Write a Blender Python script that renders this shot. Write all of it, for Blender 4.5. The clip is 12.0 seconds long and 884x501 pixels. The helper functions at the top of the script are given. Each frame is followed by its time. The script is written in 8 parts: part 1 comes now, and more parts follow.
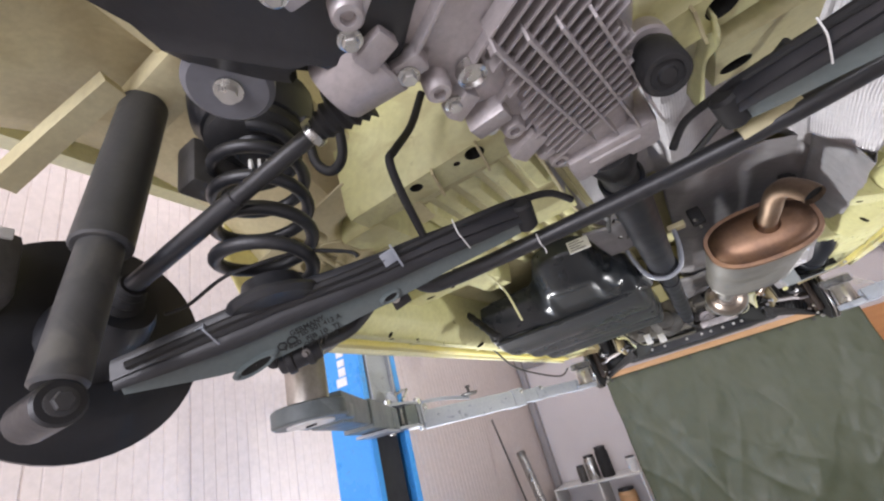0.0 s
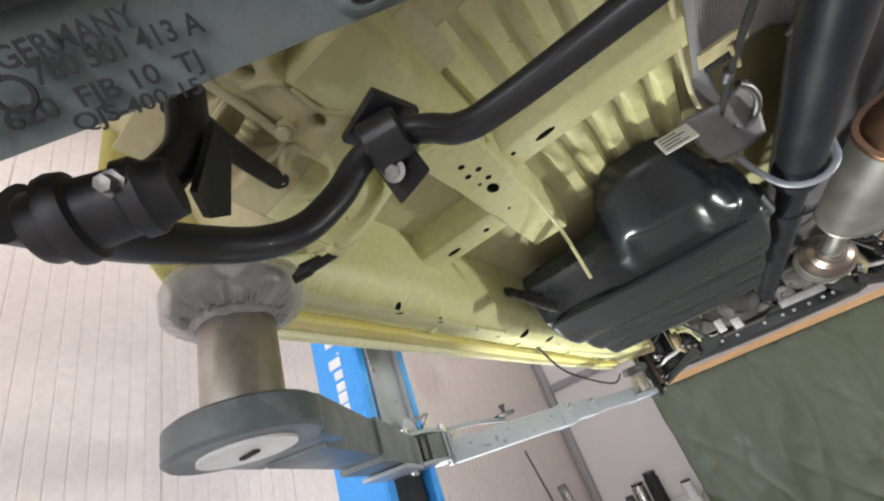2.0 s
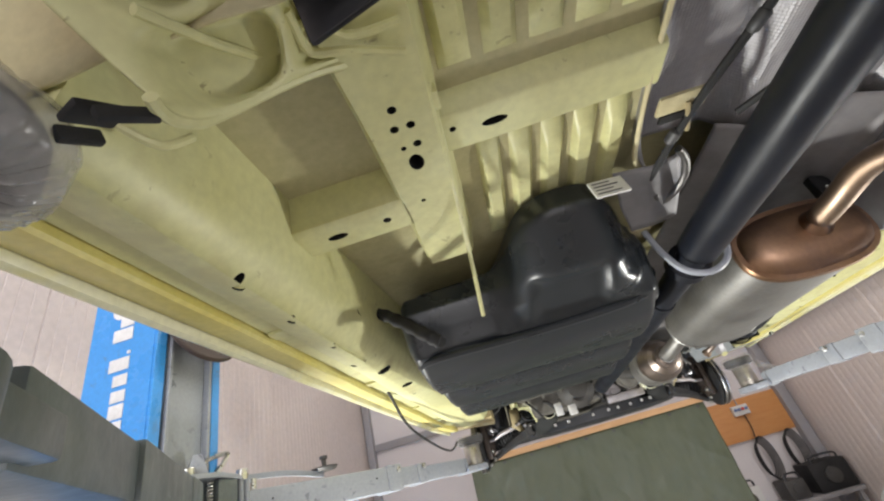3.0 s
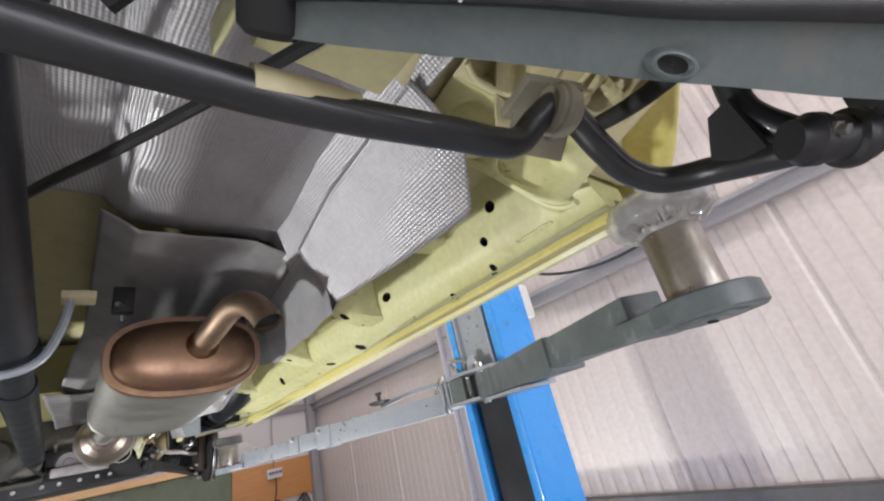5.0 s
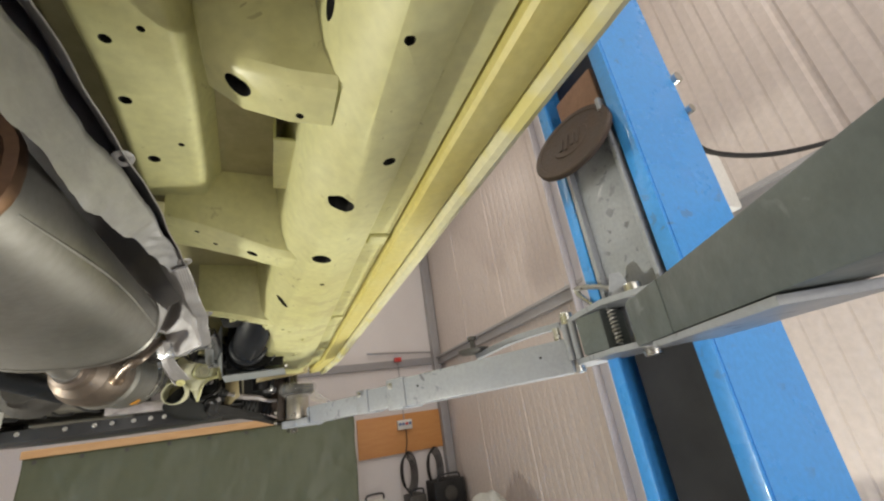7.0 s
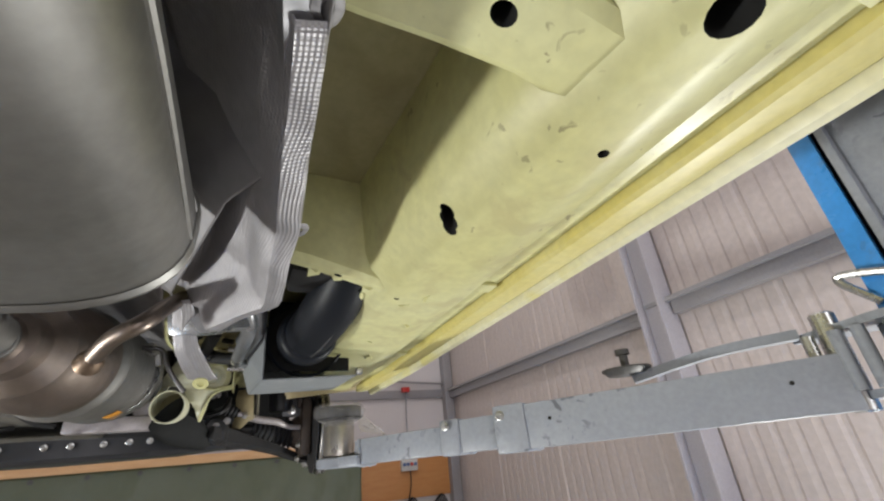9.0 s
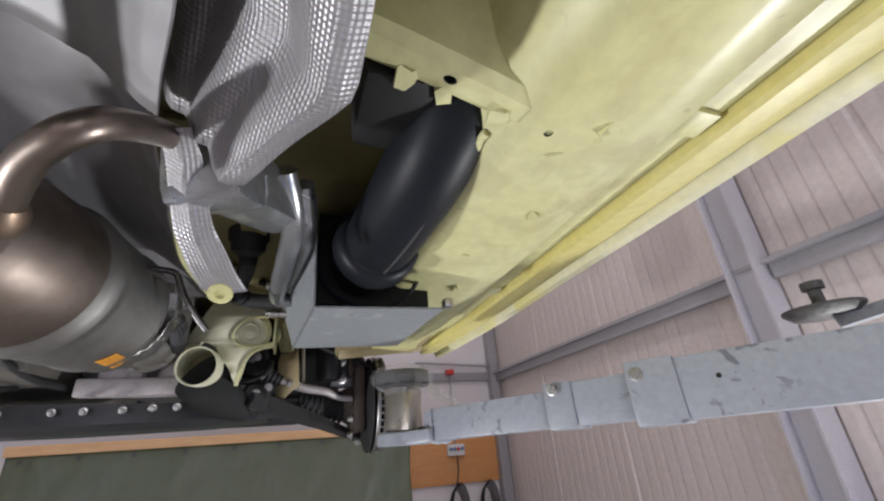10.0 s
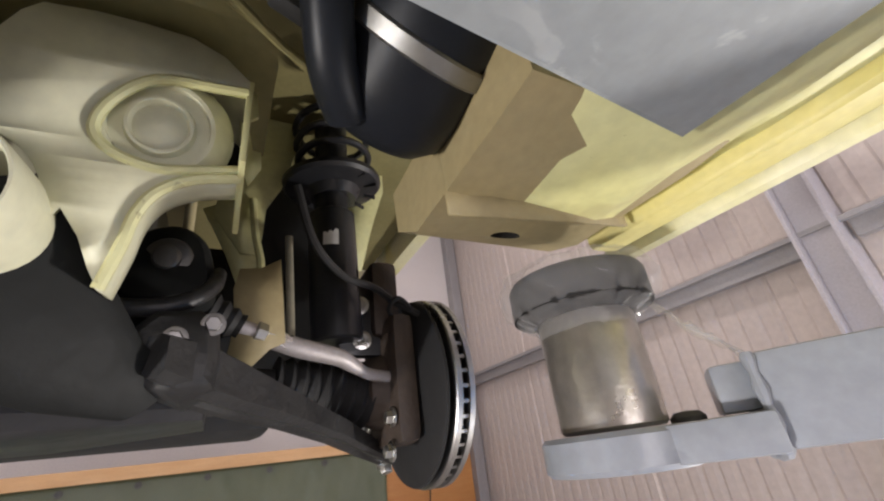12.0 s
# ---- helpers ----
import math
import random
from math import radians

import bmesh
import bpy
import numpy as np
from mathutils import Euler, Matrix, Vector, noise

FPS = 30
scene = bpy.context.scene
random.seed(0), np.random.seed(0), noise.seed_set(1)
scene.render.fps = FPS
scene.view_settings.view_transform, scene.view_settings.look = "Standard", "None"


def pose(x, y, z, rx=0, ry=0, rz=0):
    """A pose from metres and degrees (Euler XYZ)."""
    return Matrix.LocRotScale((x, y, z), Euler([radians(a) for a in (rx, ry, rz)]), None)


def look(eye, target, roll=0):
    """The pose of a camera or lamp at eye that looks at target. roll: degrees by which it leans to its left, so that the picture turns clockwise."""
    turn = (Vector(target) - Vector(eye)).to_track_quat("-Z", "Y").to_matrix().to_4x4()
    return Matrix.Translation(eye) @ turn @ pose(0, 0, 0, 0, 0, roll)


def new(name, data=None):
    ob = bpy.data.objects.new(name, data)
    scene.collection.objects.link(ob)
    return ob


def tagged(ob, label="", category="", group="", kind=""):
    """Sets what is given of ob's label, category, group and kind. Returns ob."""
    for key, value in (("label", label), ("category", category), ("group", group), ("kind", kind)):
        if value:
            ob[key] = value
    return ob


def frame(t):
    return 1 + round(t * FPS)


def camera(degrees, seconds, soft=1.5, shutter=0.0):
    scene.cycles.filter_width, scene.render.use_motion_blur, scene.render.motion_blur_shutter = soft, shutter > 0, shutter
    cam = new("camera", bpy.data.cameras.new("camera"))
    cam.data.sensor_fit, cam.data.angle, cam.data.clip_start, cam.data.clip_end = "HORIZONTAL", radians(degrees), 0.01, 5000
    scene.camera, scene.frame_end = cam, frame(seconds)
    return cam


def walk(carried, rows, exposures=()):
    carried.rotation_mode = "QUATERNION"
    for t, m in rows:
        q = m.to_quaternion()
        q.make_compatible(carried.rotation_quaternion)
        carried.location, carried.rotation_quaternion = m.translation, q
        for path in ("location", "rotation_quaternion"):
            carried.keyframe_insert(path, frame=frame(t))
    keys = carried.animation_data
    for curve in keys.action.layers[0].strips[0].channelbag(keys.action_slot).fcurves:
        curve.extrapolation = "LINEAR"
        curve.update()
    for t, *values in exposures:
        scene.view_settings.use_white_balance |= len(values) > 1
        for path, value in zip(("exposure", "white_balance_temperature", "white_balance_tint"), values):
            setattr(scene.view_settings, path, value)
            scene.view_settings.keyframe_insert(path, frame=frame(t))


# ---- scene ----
from mathutils.geometry import tessellate_polygon

# ================= camera =================
cam = camera(93.1, 12.0, soft=2.2)
PATH = [
    (0, (-0.013, 0.036, 1.502), (-0.818, 1.67, 2.328), -16.1),
    (0.5, (-0.114, 0.115, 1.47), (-0.837, 1.825, 2.215), -16.5),
    (1, (-0.178, 0.259, 1.455), (-0.873, 1.987, 2.182), -15.7),
    (1.5, (-0.229, 0.363, 1.483), (-0.961, 2.034, 2.302), -18.2),
    (2, (-0.334, 0.431, 1.51), (-1.083, 2.013, 2.479), -21.6),
    (2.5, (-0.419, 0.532, 1.526), (-1.07, 2.138, 2.525), -23.0),
    (3, (-0.46, 0.602, 1.531), (-0.568, 2.337, 2.52), -16.0),
    (3.5, (-0.435, 0.614, 1.558), (0.15, 2.271, 2.513), -12.2),
    (3.7, (-0.404, 0.599, 1.563), (0.384, 2.186, 2.491), -12.4),
    (5.3, (0.241, 0.504, 1.541), (1.534, 1.819, 2.314), -14.1),
    (5.5, (0.335, 0.526, 1.537), (1.608, 1.859, 2.312), -14.7),
    (6, (0.458, 0.683, 1.524), (1.696, 2.036, 2.322), -16.2),
    (6.5, (0.571, 0.927, 1.53), (1.676, 2.411, 2.29), -14.4),
    (7, (0.666, 1.135, 1.553), (1.411, 2.837, 2.293), -8.8),
    (7.5, (0.632, 1.269, 1.558), (1.122, 3.053, 2.319), -6.2),
    (7.7, (0.598, 1.322, 1.564), (1.069, 3.107, 2.334), -5.8),
    (9.3, (0.5, 1.866, 1.617), (1.295, 3.468, 2.513), -5.5),
    (9.5, (0.502, 1.942, 1.616), (1.23, 3.575, 2.513), -5.1),
    (10, (0.5, 2.096, 1.601), (1.128, 3.795, 2.448), -4.4),
    (10.5, (0.484, 2.287, 1.606), (1.138, 4.012, 2.379), -6.3),
    (11, (0.427, 2.504, 1.612), (1.096, 4.237, 2.354), -7.8),
    (11.5, (0.428, 2.745, 1.639), (1.076, 4.447, 2.466), -7.5),
    (12, (0.452, 2.896, 1.637), (1.333, 4.459, 2.521), -7.5),
]
walk(cam, [(t, look(eye, target, roll)) for t, eye, target, roll in PATH],
     exposures=[(0.0, 0.45, 6350, 20), (1.2, 0.34, 6450, 16), (2.4, 0.36, 6500, 11), (3.0, 0.33, 6600, 14), (3.5, 0.30, 5900, 18), (5.5, 0.12, 6550, 15), (6.5, -0.04, 7000, 13), (7.0, -0.02, 7250, 11), (7.6, 0.04, 6350, 9), (9.2, -0.24, 6500, 16), (10.0, -0.24, 6250, 20), (10.5, -0.16, 5800, 22), (11.1, -0.03, 6300, 24), (12.0, 0.18, 6750, 21)])

# ================= world and lights =================
world = bpy.data.worlds.new("world")
scene.world = world
world.use_nodes = True
wn = world.node_tree.nodes
sky = wn.new("ShaderNodeTexSky")
sky.sky_type = "NISHITA"
sky.sun_disc = False
sky.sun_elevation = radians(35)
sky.sun_rotation = radians(200)
world.node_tree.links.new(sky.outputs[0], wn["Background"].inputs[0])
wn["Background"].inputs[1].default_value = 0.06
scene.view_settings.exposure = 0.0

CEIL_W, FLOOR_W, REAR_FILL_W = 23.0, 70.0, 220.0


def area(name, m, sx, sy, watts, colour=(1, 1, 1)):
    d = bpy.data.lights.new(name, "AREA")
    d.shape, d.size, d.size_y, d.energy, d.color = "RECTANGLE", sx, sy, watts, colour
    ob = new(name, d)
    ob.matrix_world = m
    return ob


# ================= mesh helpers =================
def V(*a):
    return Vector(a)


def box(bm, lo, hi, bevel=0.0):
    """An axis-aligned block, its edges bevelled."""
    lo, hi = Vector(lo), Vector(hi)
    size = hi - lo
    r = bmesh.ops.create_cube(bm, size=1.0, matrix=Matrix.Translation((lo + hi) / 2) @ Matrix.Diagonal((*size, 1)))
    if bevel:
        edges = list({e for v in r["verts"] for e in v.link_edges})
        bmesh.ops.bevel(bm, geom=edges, offset=bevel, segments=2, affect="EDGES", profile=0.6)


def obox(bm, m, size, bevel=0.0):
    """A block of that size in the pose m, its edges bevelled."""
    r = bmesh.ops.create_cube(bm, size=1.0, matrix=m @ Matrix.Diagonal((*size, 1)))
    if bevel:
        edges = list({e for v in r["verts"] for e in v.link_edges})
        bmesh.ops.bevel(bm, geom=edges, offset=bevel, segments=2, affect="EDGES", profile=0.6)


def axis_m(p0, p1, up=(0, 0, 1)):
    """A pose at p0 with z towards p1."""
    z = (Vector(p1) - Vector(p0)).normalized()
    x = Vector(up).cross(z)
    if x.length < 1e-4:
        x = Vector((1, 0, 0)).cross(z)
    x.normalize()
    y = z.cross(x)
    m = Matrix((x, y, z)).transposed().to_4x4()
    return Matrix.Translation(p0) @ m


def ring_loft(bm, rings, cap=True, loop=False):
    """Faces between rings of as many points each."""
    made = [[bm.verts.new(p) for p in r] for r in rings]
    n = len(made[0])
    pairs = list(zip(made, made[1:])) + ([(made[-1], made[0])] if loop else [])
    for a, b in pairs:
        for i in range(n):
            j = (i + 1) % n
            bm.faces.new((a[i], a[j], b[j], b[i]))
    if cap and not loop:
        bm.faces.new(list(reversed(made[0])))
        bm.faces.new(made[-1])


def lathe(bm, m, prof, n=28, cap=True):
    """A turned body: (radius, height) pairs about the z of m."""
    rings = []
    for r, h in prof:
        rings.append([m @ V(r * math.cos(2 * math.pi * i / n), r * math.sin(2 * math.pi * i / n), h) for i in range(n)])
    ring_loft(bm, rings, cap)


def cyl(bm, p0, p1, r, r1=None, n=20, bevel=0.0):
    h = (Vector(p1) - Vector(p0)).length
    r1 = r if r1 is None else r1
    b = bevel
    prof = [(r - b, 0), (r, b), (r1, h - b), (r1 - b, h)] if b else [(r, 0), (r1, h)]
    lathe(bm, axis_m(p0, p1), prof, n)


def spline(pts, k=6):
    """Points on a smooth curve through pts."""
    pts = [Vector(p) for p in pts]
    out = []
    for i in range(len(pts) - 1):
        p0, p1, p2, p3 = pts[max(i - 1, 0)], pts[i], pts[i + 1], pts[min(i + 2, len(pts) - 1)]
        for s in range(k):
            t = s / k
            out.append(0.5 * ((2 * p1) + (p2 - p0) * t + (2 * p0 - 5 * p1 + 4 * p2 - p3) * t * t + (3 * p1 - p0 - 3 * p2 + p3) * t ** 3))
    return out + [pts[-1]]


def tube(bm, pts, r, n=12, smooth=6, loop=False, ry=None, cap=True):
    """A pipe along a curve; r may be a function of 0..1."""
    line = spline(pts, smooth) if smooth else [Vector(p) for p in pts]
    if loop:
        line = line[:-1]
    rings, count = [], len(line)
    x = None
    for i, p in enumerate(line):
        a = line[i - 1] if (i or loop) else p
        b = line[(i + 1) % count] if (i < count - 1 or loop) else p
        z = (b - a).normalized()
        if x is None:
            x = z.orthogonal().normalized()
        x = (x - z * x.dot(z)).normalized()
        y = z.cross(x)
        rr = r(i / max(count - 1, 1)) if callable(r) else r
        rings.append([p + rr * (x * math.cos(2 * math.pi * k / n) + y * math.sin(2 * math.pi * k / n)) for k in range(n)])
    ring_loft(bm, rings, cap, loop)


def prism(bm, prof, y0, y1, flip=1):
    """The (x, z) outline prof drawn along y."""
    rings = [[V(flip * x, y, z) for x, z in prof] for y in (y0, y1)]
    ring_loft(bm, rings)


def sheet(bm, fn, nu, nv):
    """A grid of points fn(u, v), u and v from 0 to 1."""
    g = [[bm.verts.new(fn(i / nu, j / nv)) for j in range(nv + 1)] for i in range(nu + 1)]
    for i in range(nu):
        for j in range(nv):
            bm.faces.new((g[i][j], g[i + 1][j], g[i + 1][j + 1], g[i][j + 1]))


def plate(bm, outline, at):
    """A flat face of any outline in the plan of two numbers; at(a, b) places its points."""
    flat = [Vector((a, b, 0)) for a, b in outline]
    vs = [bm.verts.new(at(a, b)) for a, b in outline]
    for tri in tessellate_polygon([flat]):
        bm.faces.new([vs[k] for k in tri])


def quad_sheet(m, a, b, c2, d, t):
    a, b, c2, d = (Vector(p) for p in (a, b, c2, d))
    n = (b - a).cross(d - a).normalized() * t
    lo = [m.verts.new(p) for p in (a, b, c2, d)]
    hi = [m.verts.new(p + n) for p in (a, b, c2, d)]
    m.faces.new(list(reversed(lo)))
    m.faces.new(hi)
    for i in range(4):
        j = (i + 1) % 4
        m.faces.new((lo[i], lo[j], hi[j], hi[i]))


def bolt(bm, p, n, r=0.011, h=0.008):
    """A hexagon head with a washer at p, standing out along n."""
    p, n = Vector(p), Vector(n).normalized()
    lathe(bm, axis_m(p, p + n), [(r * 1.45, 0), (r * 1.45, h * 0.25), (r * 1.3, h * 0.3)], 20)
    lathe(bm, axis_m(p, p + n), [(r, h * 0.2), (r, h * 0.9), (r * 0.85, h * 1.05)], 6)


def mesh_of(bm, name, sharp=38):
    bmesh.ops.remove_doubles(bm, verts=bm.verts, dist=1e-5)
    bmesh.ops.recalc_face_normals(bm, faces=bm.faces)
    me = bpy.data.meshes.new(name)
    bm.to_mesh(me)
    bm.free()
    me.polygons.foreach_set("use_smooth", [True] * len(me.polygons))
    me.set_sharp_from_angle(angle=radians(sharp))
    return me


def part(name, bm, material, parent=None, label="", thick=0.0, sharp=38):
    """One mesh object under a thing or under a part."""
    me = mesh_of(bm, name, sharp) if isinstance(bm, bmesh.types.BMesh) else bm
    if isinstance(material, (list, tuple)):
        for m in material:
            me.materials.append(m)
    elif material:
        me.materials.append(material)
    ob = new(name, me)
    if parent:
        ob.parent = parent
        ob.matrix_parent_inverse = parent.matrix_basis.inverted() if parent.type == "EMPTY" else Matrix()
    if thick:
        s = ob.modifiers.new("thickness", "SOLIDIFY")
        s.thickness, s.offset = thick, 0.0
    if label:
        ob["label"] = label
    return ob


def thing(name, at, label, category, group="", kind=""):
    ob = new(name)
    ob.empty_display_size = 0.1
    ob.location = at
    return tagged(ob, label, category, group, kind)


def solo(name, bm, material, label, category, group="", kind="", thick=0.0, sharp=38):
    return tagged(part(name, bm, material, None, "", thick, sharp), label, category, group, kind)


def cut(ob, cutters, material):
    """Drill the cutters' shapes out of ob; the bore takes the given material."""
    me = mesh_of(cutters, "bore")
    me.materials.append(material)
    tool = new("bore", me)
    ob.data.materials.append(material)
    for p in me.polygons:
        p.material_index = 0
    b = ob.modifiers.new("bore", "BOOLEAN")
    b.object, b.operation, b.solver = tool, "DIFFERENCE", "EXACT"
    b.material_mode = "TRANSFER"
    b.use_self = True
    dg = bpy.context.evaluated_depsgraph_get()
    dg.update()
    done = bpy.data.meshes.new_from_object(ob.evaluated_get(dg))
    ob.modifiers.clear()
    old = ob.data
    ob.data = done
    bpy.data.meshes.remove(old)
    bpy.data.objects.remove(tool)
    bpy.data.meshes.remove(me)
    done.polygons.foreach_set("use_smooth", [True] * len(done.polygons))
    done.set_sharp_from_angle(angle=radians(38))


def B():
    return bmesh.new()


# ================= materials =================
def material(name, base, rough=0.5, metal=0.0, alt=None, var=0.5, scale=6.0, fine=90.0, bump=0.08, rvar=0.12, coat=0.0, spec=0.5, stretch=(1, 1, 1), pattern=None):
    m = bpy.data.materials.new(name)
    m.use_nodes = True
    nt = m.node_tree
    n, l = nt.nodes, nt.links
    p = n["Principled BSDF"]
    co = n.new("ShaderNodeTexCoord")
    mp = n.new("ShaderNodeMapping")
    mp.inputs["Scale"].default_value = stretch
    l.new(co.outputs["Object"], mp.inputs[0])
    big = n.new("ShaderNodeTexNoise")
    big.inputs["Scale"].default_value, big.inputs["Detail"].default_value, big.inputs["Roughness"].default_value = scale, 6, 0.62
    small = n.new("ShaderNodeTexNoise")
    small.inputs["Scale"].default_value, small.inputs["Detail"].default_value = fine, 3
    l.new(mp.outputs[0], big.inputs[0])
    l.new(mp.outputs[0], small.inputs[0])
    ramp = n.new("ShaderNodeMapRange")
    ramp.inputs[1].default_value, ramp.inputs[2].default_value = 0.35, 0.7
    ramp.inputs[4].default_value = var
    l.new(big.outputs[0], ramp.inputs[0])
    mix = n.new("ShaderNodeMix")
    mix.data_type = "RGBA"
    alt = alt or tuple(c * 0.7 for c in base)
    mix.inputs[6].default_value, mix.inputs[7].default_value = (*base, 1), (*alt, 1)
    l.new(ramp.outputs[0], mix.inputs[0])
    spot = n.new("ShaderNodeMix")
    spot.data_type, spot.blend_type = "RGBA", "MULTIPLY"
    spot.inputs[0].default_value = 0.35
    sr = n.new("ShaderNodeMapRange")
    sr.inputs[1].default_value, sr.inputs[2].default_value, sr.inputs[3].default_value, sr.inputs[4].default_value = 0.3, 0.7, 0.75, 1.1
    l.new(small.outputs[0], sr.inputs[0])
    l.new(mix.outputs[2], spot.inputs[6])
    l.new(sr.outputs[0], spot.inputs[7])
    l.new(spot.outputs[2], p.inputs["Base Color"])
    rr = n.new("ShaderNodeMapRange")
    rr.inputs[1].default_value, rr.inputs[2].default_value = 0.3, 0.7
    rr.inputs[3].default_value, rr.inputs[4].default_value = max(rough - rvar, 0.03), min(rough + rvar, 1)
    l.new(big.outputs[0], rr.inputs[0])
    l.new(rr.outputs[0], p.inputs["Roughness"])
    p.inputs["Metallic"].default_value = metal
    p.inputs["Coat Weight"].default_value = coat
    p.inputs["Specular IOR Level"].default_value = spec
    height = small.outputs[0]
    if pattern:
        height = pattern(nt, co.outputs["UV"], small.outputs[0])
    if bump:
        bp = n.new("ShaderNodeBump")
        bp.inputs["Strength"].default_value = bump
        bp.inputs["Distance"].default_value = 0.004
        l.new(height, bp.inputs["Height"])
        l.new(bp.outputs[0], p.inputs["Normal"])
    return m


def dimples(pitch):
    """Embossed quilting of heat-shield sheet."""
    def make(nt, co, base):
        n, l = nt.nodes, nt.links
        sep = n.new("ShaderNodeSeparateXYZ")
        l.new(co, sep.inputs[0])

        def op(kind, a, b=None):
            q = n.new("ShaderNodeMath")
            q.operation = kind
            for i, v in enumerate((a, b)):
                if v is None:
                    continue
                if isinstance(v, (int, float)):
                    q.inputs[i].default_value = v
                else:
                    l.new(v, q.inputs[i])
            return q.outputs[0]
        k = 2 * math.pi / pitch
        u = op("SINE", op("MULTIPLY", op("ADD", sep.outputs[0], sep.outputs[1]), k * 0.71))
        v = op("SINE", op("MULTIPLY", op("SUBTRACT", sep.outputs[0], sep.outputs[1]), k * 0.71))
        return op("ADD", op("MULTIPLY", op("MULTIPLY", u, v), 0.5), op("MULTIPLY", base, 0.3))
    return make


def marks(m, colour, scale, lo, hi, patch, amount=0.8, stretch=(1, 1, 1)):
    """Chips, stains or dirt of a colour over a material, gathered in patches."""
    nt = m.node_tree
    n, l = nt.nodes, nt.links
    sock = n["Principled BSDF"].inputs["Base Color"]
    src = sock.links[0].from_socket
    co = n.new("ShaderNodeTexCoord")
    mp = n.new("ShaderNodeMapping")
    mp.inputs["Scale"].default_value = stretch
    l.new(co.outputs["Object"], mp.inputs[0])
    masks = []
    for sc, a, b in ((scale, lo, hi), (patch, 0.48, 0.62)):
        t = n.new("ShaderNodeTexNoise")
        t.inputs["Scale"].default_value, t.inputs["Detail"].default_value, t.inputs["Distortion"].default_value = sc, 5, 0.6
        l.new(mp.outputs[0], t.inputs[0])
        r = n.new("ShaderNodeMapRange")
        r.inputs[1].default_value, r.inputs[2].default_value = a, b
        l.new(t.outputs[0], r.inputs[0])
        masks.append(r.outputs[0])
    q = n.new("ShaderNodeMath")
    q.operation = "MULTIPLY"
    l.new(masks[0], q.inputs[0])
    l.new(masks[1], q.inputs[1])
    w = n.new("ShaderNodeMath")
    w.operation = "MULTIPLY"
    w.inputs[1].default_value = amount
    l.new(q.outputs[0], w.inputs[0])
    mix = n.new("ShaderNodeMix")
    mix.data_type = "RGBA"
    l.new(w.outputs[0], mix.inputs[0])
    l.new(src, mix.inputs[6])
    mix.inputs[7].default_value = (*colour, 1)
    l.new(mix.outputs[2], sock)
    return m


YEL = material("lime_yellow_paint", (0.62, 0.598, 0.285), 0.45, alt=(0.675, 0.675, 0.40), var=0.8, scale=3.5, bump=0.035, fine=70)
# dusty yellow, darkened further to carry the shade of the recessed floor
DIMDUSTYEL = material("dusty_shaded_yellow_primer", (0.43, 0.39, 0.215), 0.55, alt=(0.53, 0.50, 0.29), var=0.8, scale=4, bump=0.06, fine=90)
HORNM = material("pale_dusty_yellow_paint", (0.72, 0.71, 0.53), 0.5, alt=(0.65, 0.64, 0.44), var=0.8, scale=5, bump=0.06, fine=80)
SHAFTM = material("glossy_black_shaft_paint", (0.007, 0.009, 0.015), 0.40, alt=(0.011, 0.013, 0.019), var=0.7, scale=10, bump=0.03, rvar=0.08, spec=0.3)
# dusty overspray tan that also carries the brown shade on yellow parts
TAN = material("dusty_shaded_tan_overspray", (0.36, 0.29, 0.155), 0.6, alt=(0.27, 0.225, 0.115), var=0.8, scale=6, bump=0.12, fine=90)
# dirty overspray olive, darkened further where the engine bay lies in shade
OLIVE = material("dirty_shaded_olive_overspray", (0.21, 0.185, 0.078), 0.6, alt=(0.29, 0.255, 0.115), var=0.8, scale=7, bump=0.12, fine=90)
LEGM = material("matt_dark_subframe_paint", (0.009, 0.010, 0.010), 0.66, alt=(0.016, 0.017, 0.016), var=0.7, scale=12, bump=0.12, spec=0.22)
CREAM = material("dusty_cream_primer", (0.56, 0.49, 0.29), 0.6, alt=(0.64, 0.60, 0.38), var=0.8, scale=4, bump=0.10, fine=90)
WHITE = material("oversprayed_white_paint", (0.72, 0.70, 0.50), 0.42, alt=(0.68, 0.65, 0.32), var=0.6, scale=5)
AMBER = material("thin_amber_overspray", (0.63, 0.54, 0.16), 0.45, alt=(0.68, 0.64, 0.32), var=0.7, scale=5)
# near-black that stands in for the shade inside holes, slots and hollows
CAVITY = material("black_cavity_shade", (0.012, 0.012, 0.011), 0.8)
SATIN = material("satin_black_chassis_paint", (0.014, 0.015, 0.018), 0.42, alt=(0.028, 0.029, 0.033), var=0.6, scale=9, bump=0.1, coat=0.15)
DARKARM = material("dull_black_forging", (0.014, 0.014, 0.015), 0.48, alt=(0.03, 0.03, 0.03), var=0.8, scale=18, bump=0.3, fine=120)
DUSTY = material("dusty_grey_bracket_paint", (0.20, 0.185, 0.14), 0.55, alt=(0.28, 0.26, 0.19), var=0.8, scale=14, bump=0.1)
MOUNTM = material("blue_grey_washer_plate", (0.13, 0.135, 0.155), 0.45, alt=(0.17, 0.175, 0.19), var=0.6, scale=20, bump=0.08)
SHOCKM = material("dusty_black_damper", (0.045, 0.046, 0.050), 0.5, alt=(0.075, 0.074, 0.072), var=0.8, scale=10, bump=0.1)
GREYSH = material("plain_grey_shield_sheet", (0.40, 0.40, 0.415), 0.48, metal=0.4, alt=(0.30, 0.30, 0.315), var=0.8, scale=9, bump=0.5, fine=34, spec=0.4)
GREYARM = material("grey_black_pressed_steel", (0.105, 0.130, 0.130), 0.40, alt=(0.14, 0.165, 0.165), var=0.7, scale=7, bump=0.15, fine=140)
RUBBER = material("matt_black_rubber", (0.014, 0.014, 0.015), 0.7, bump=0.1)
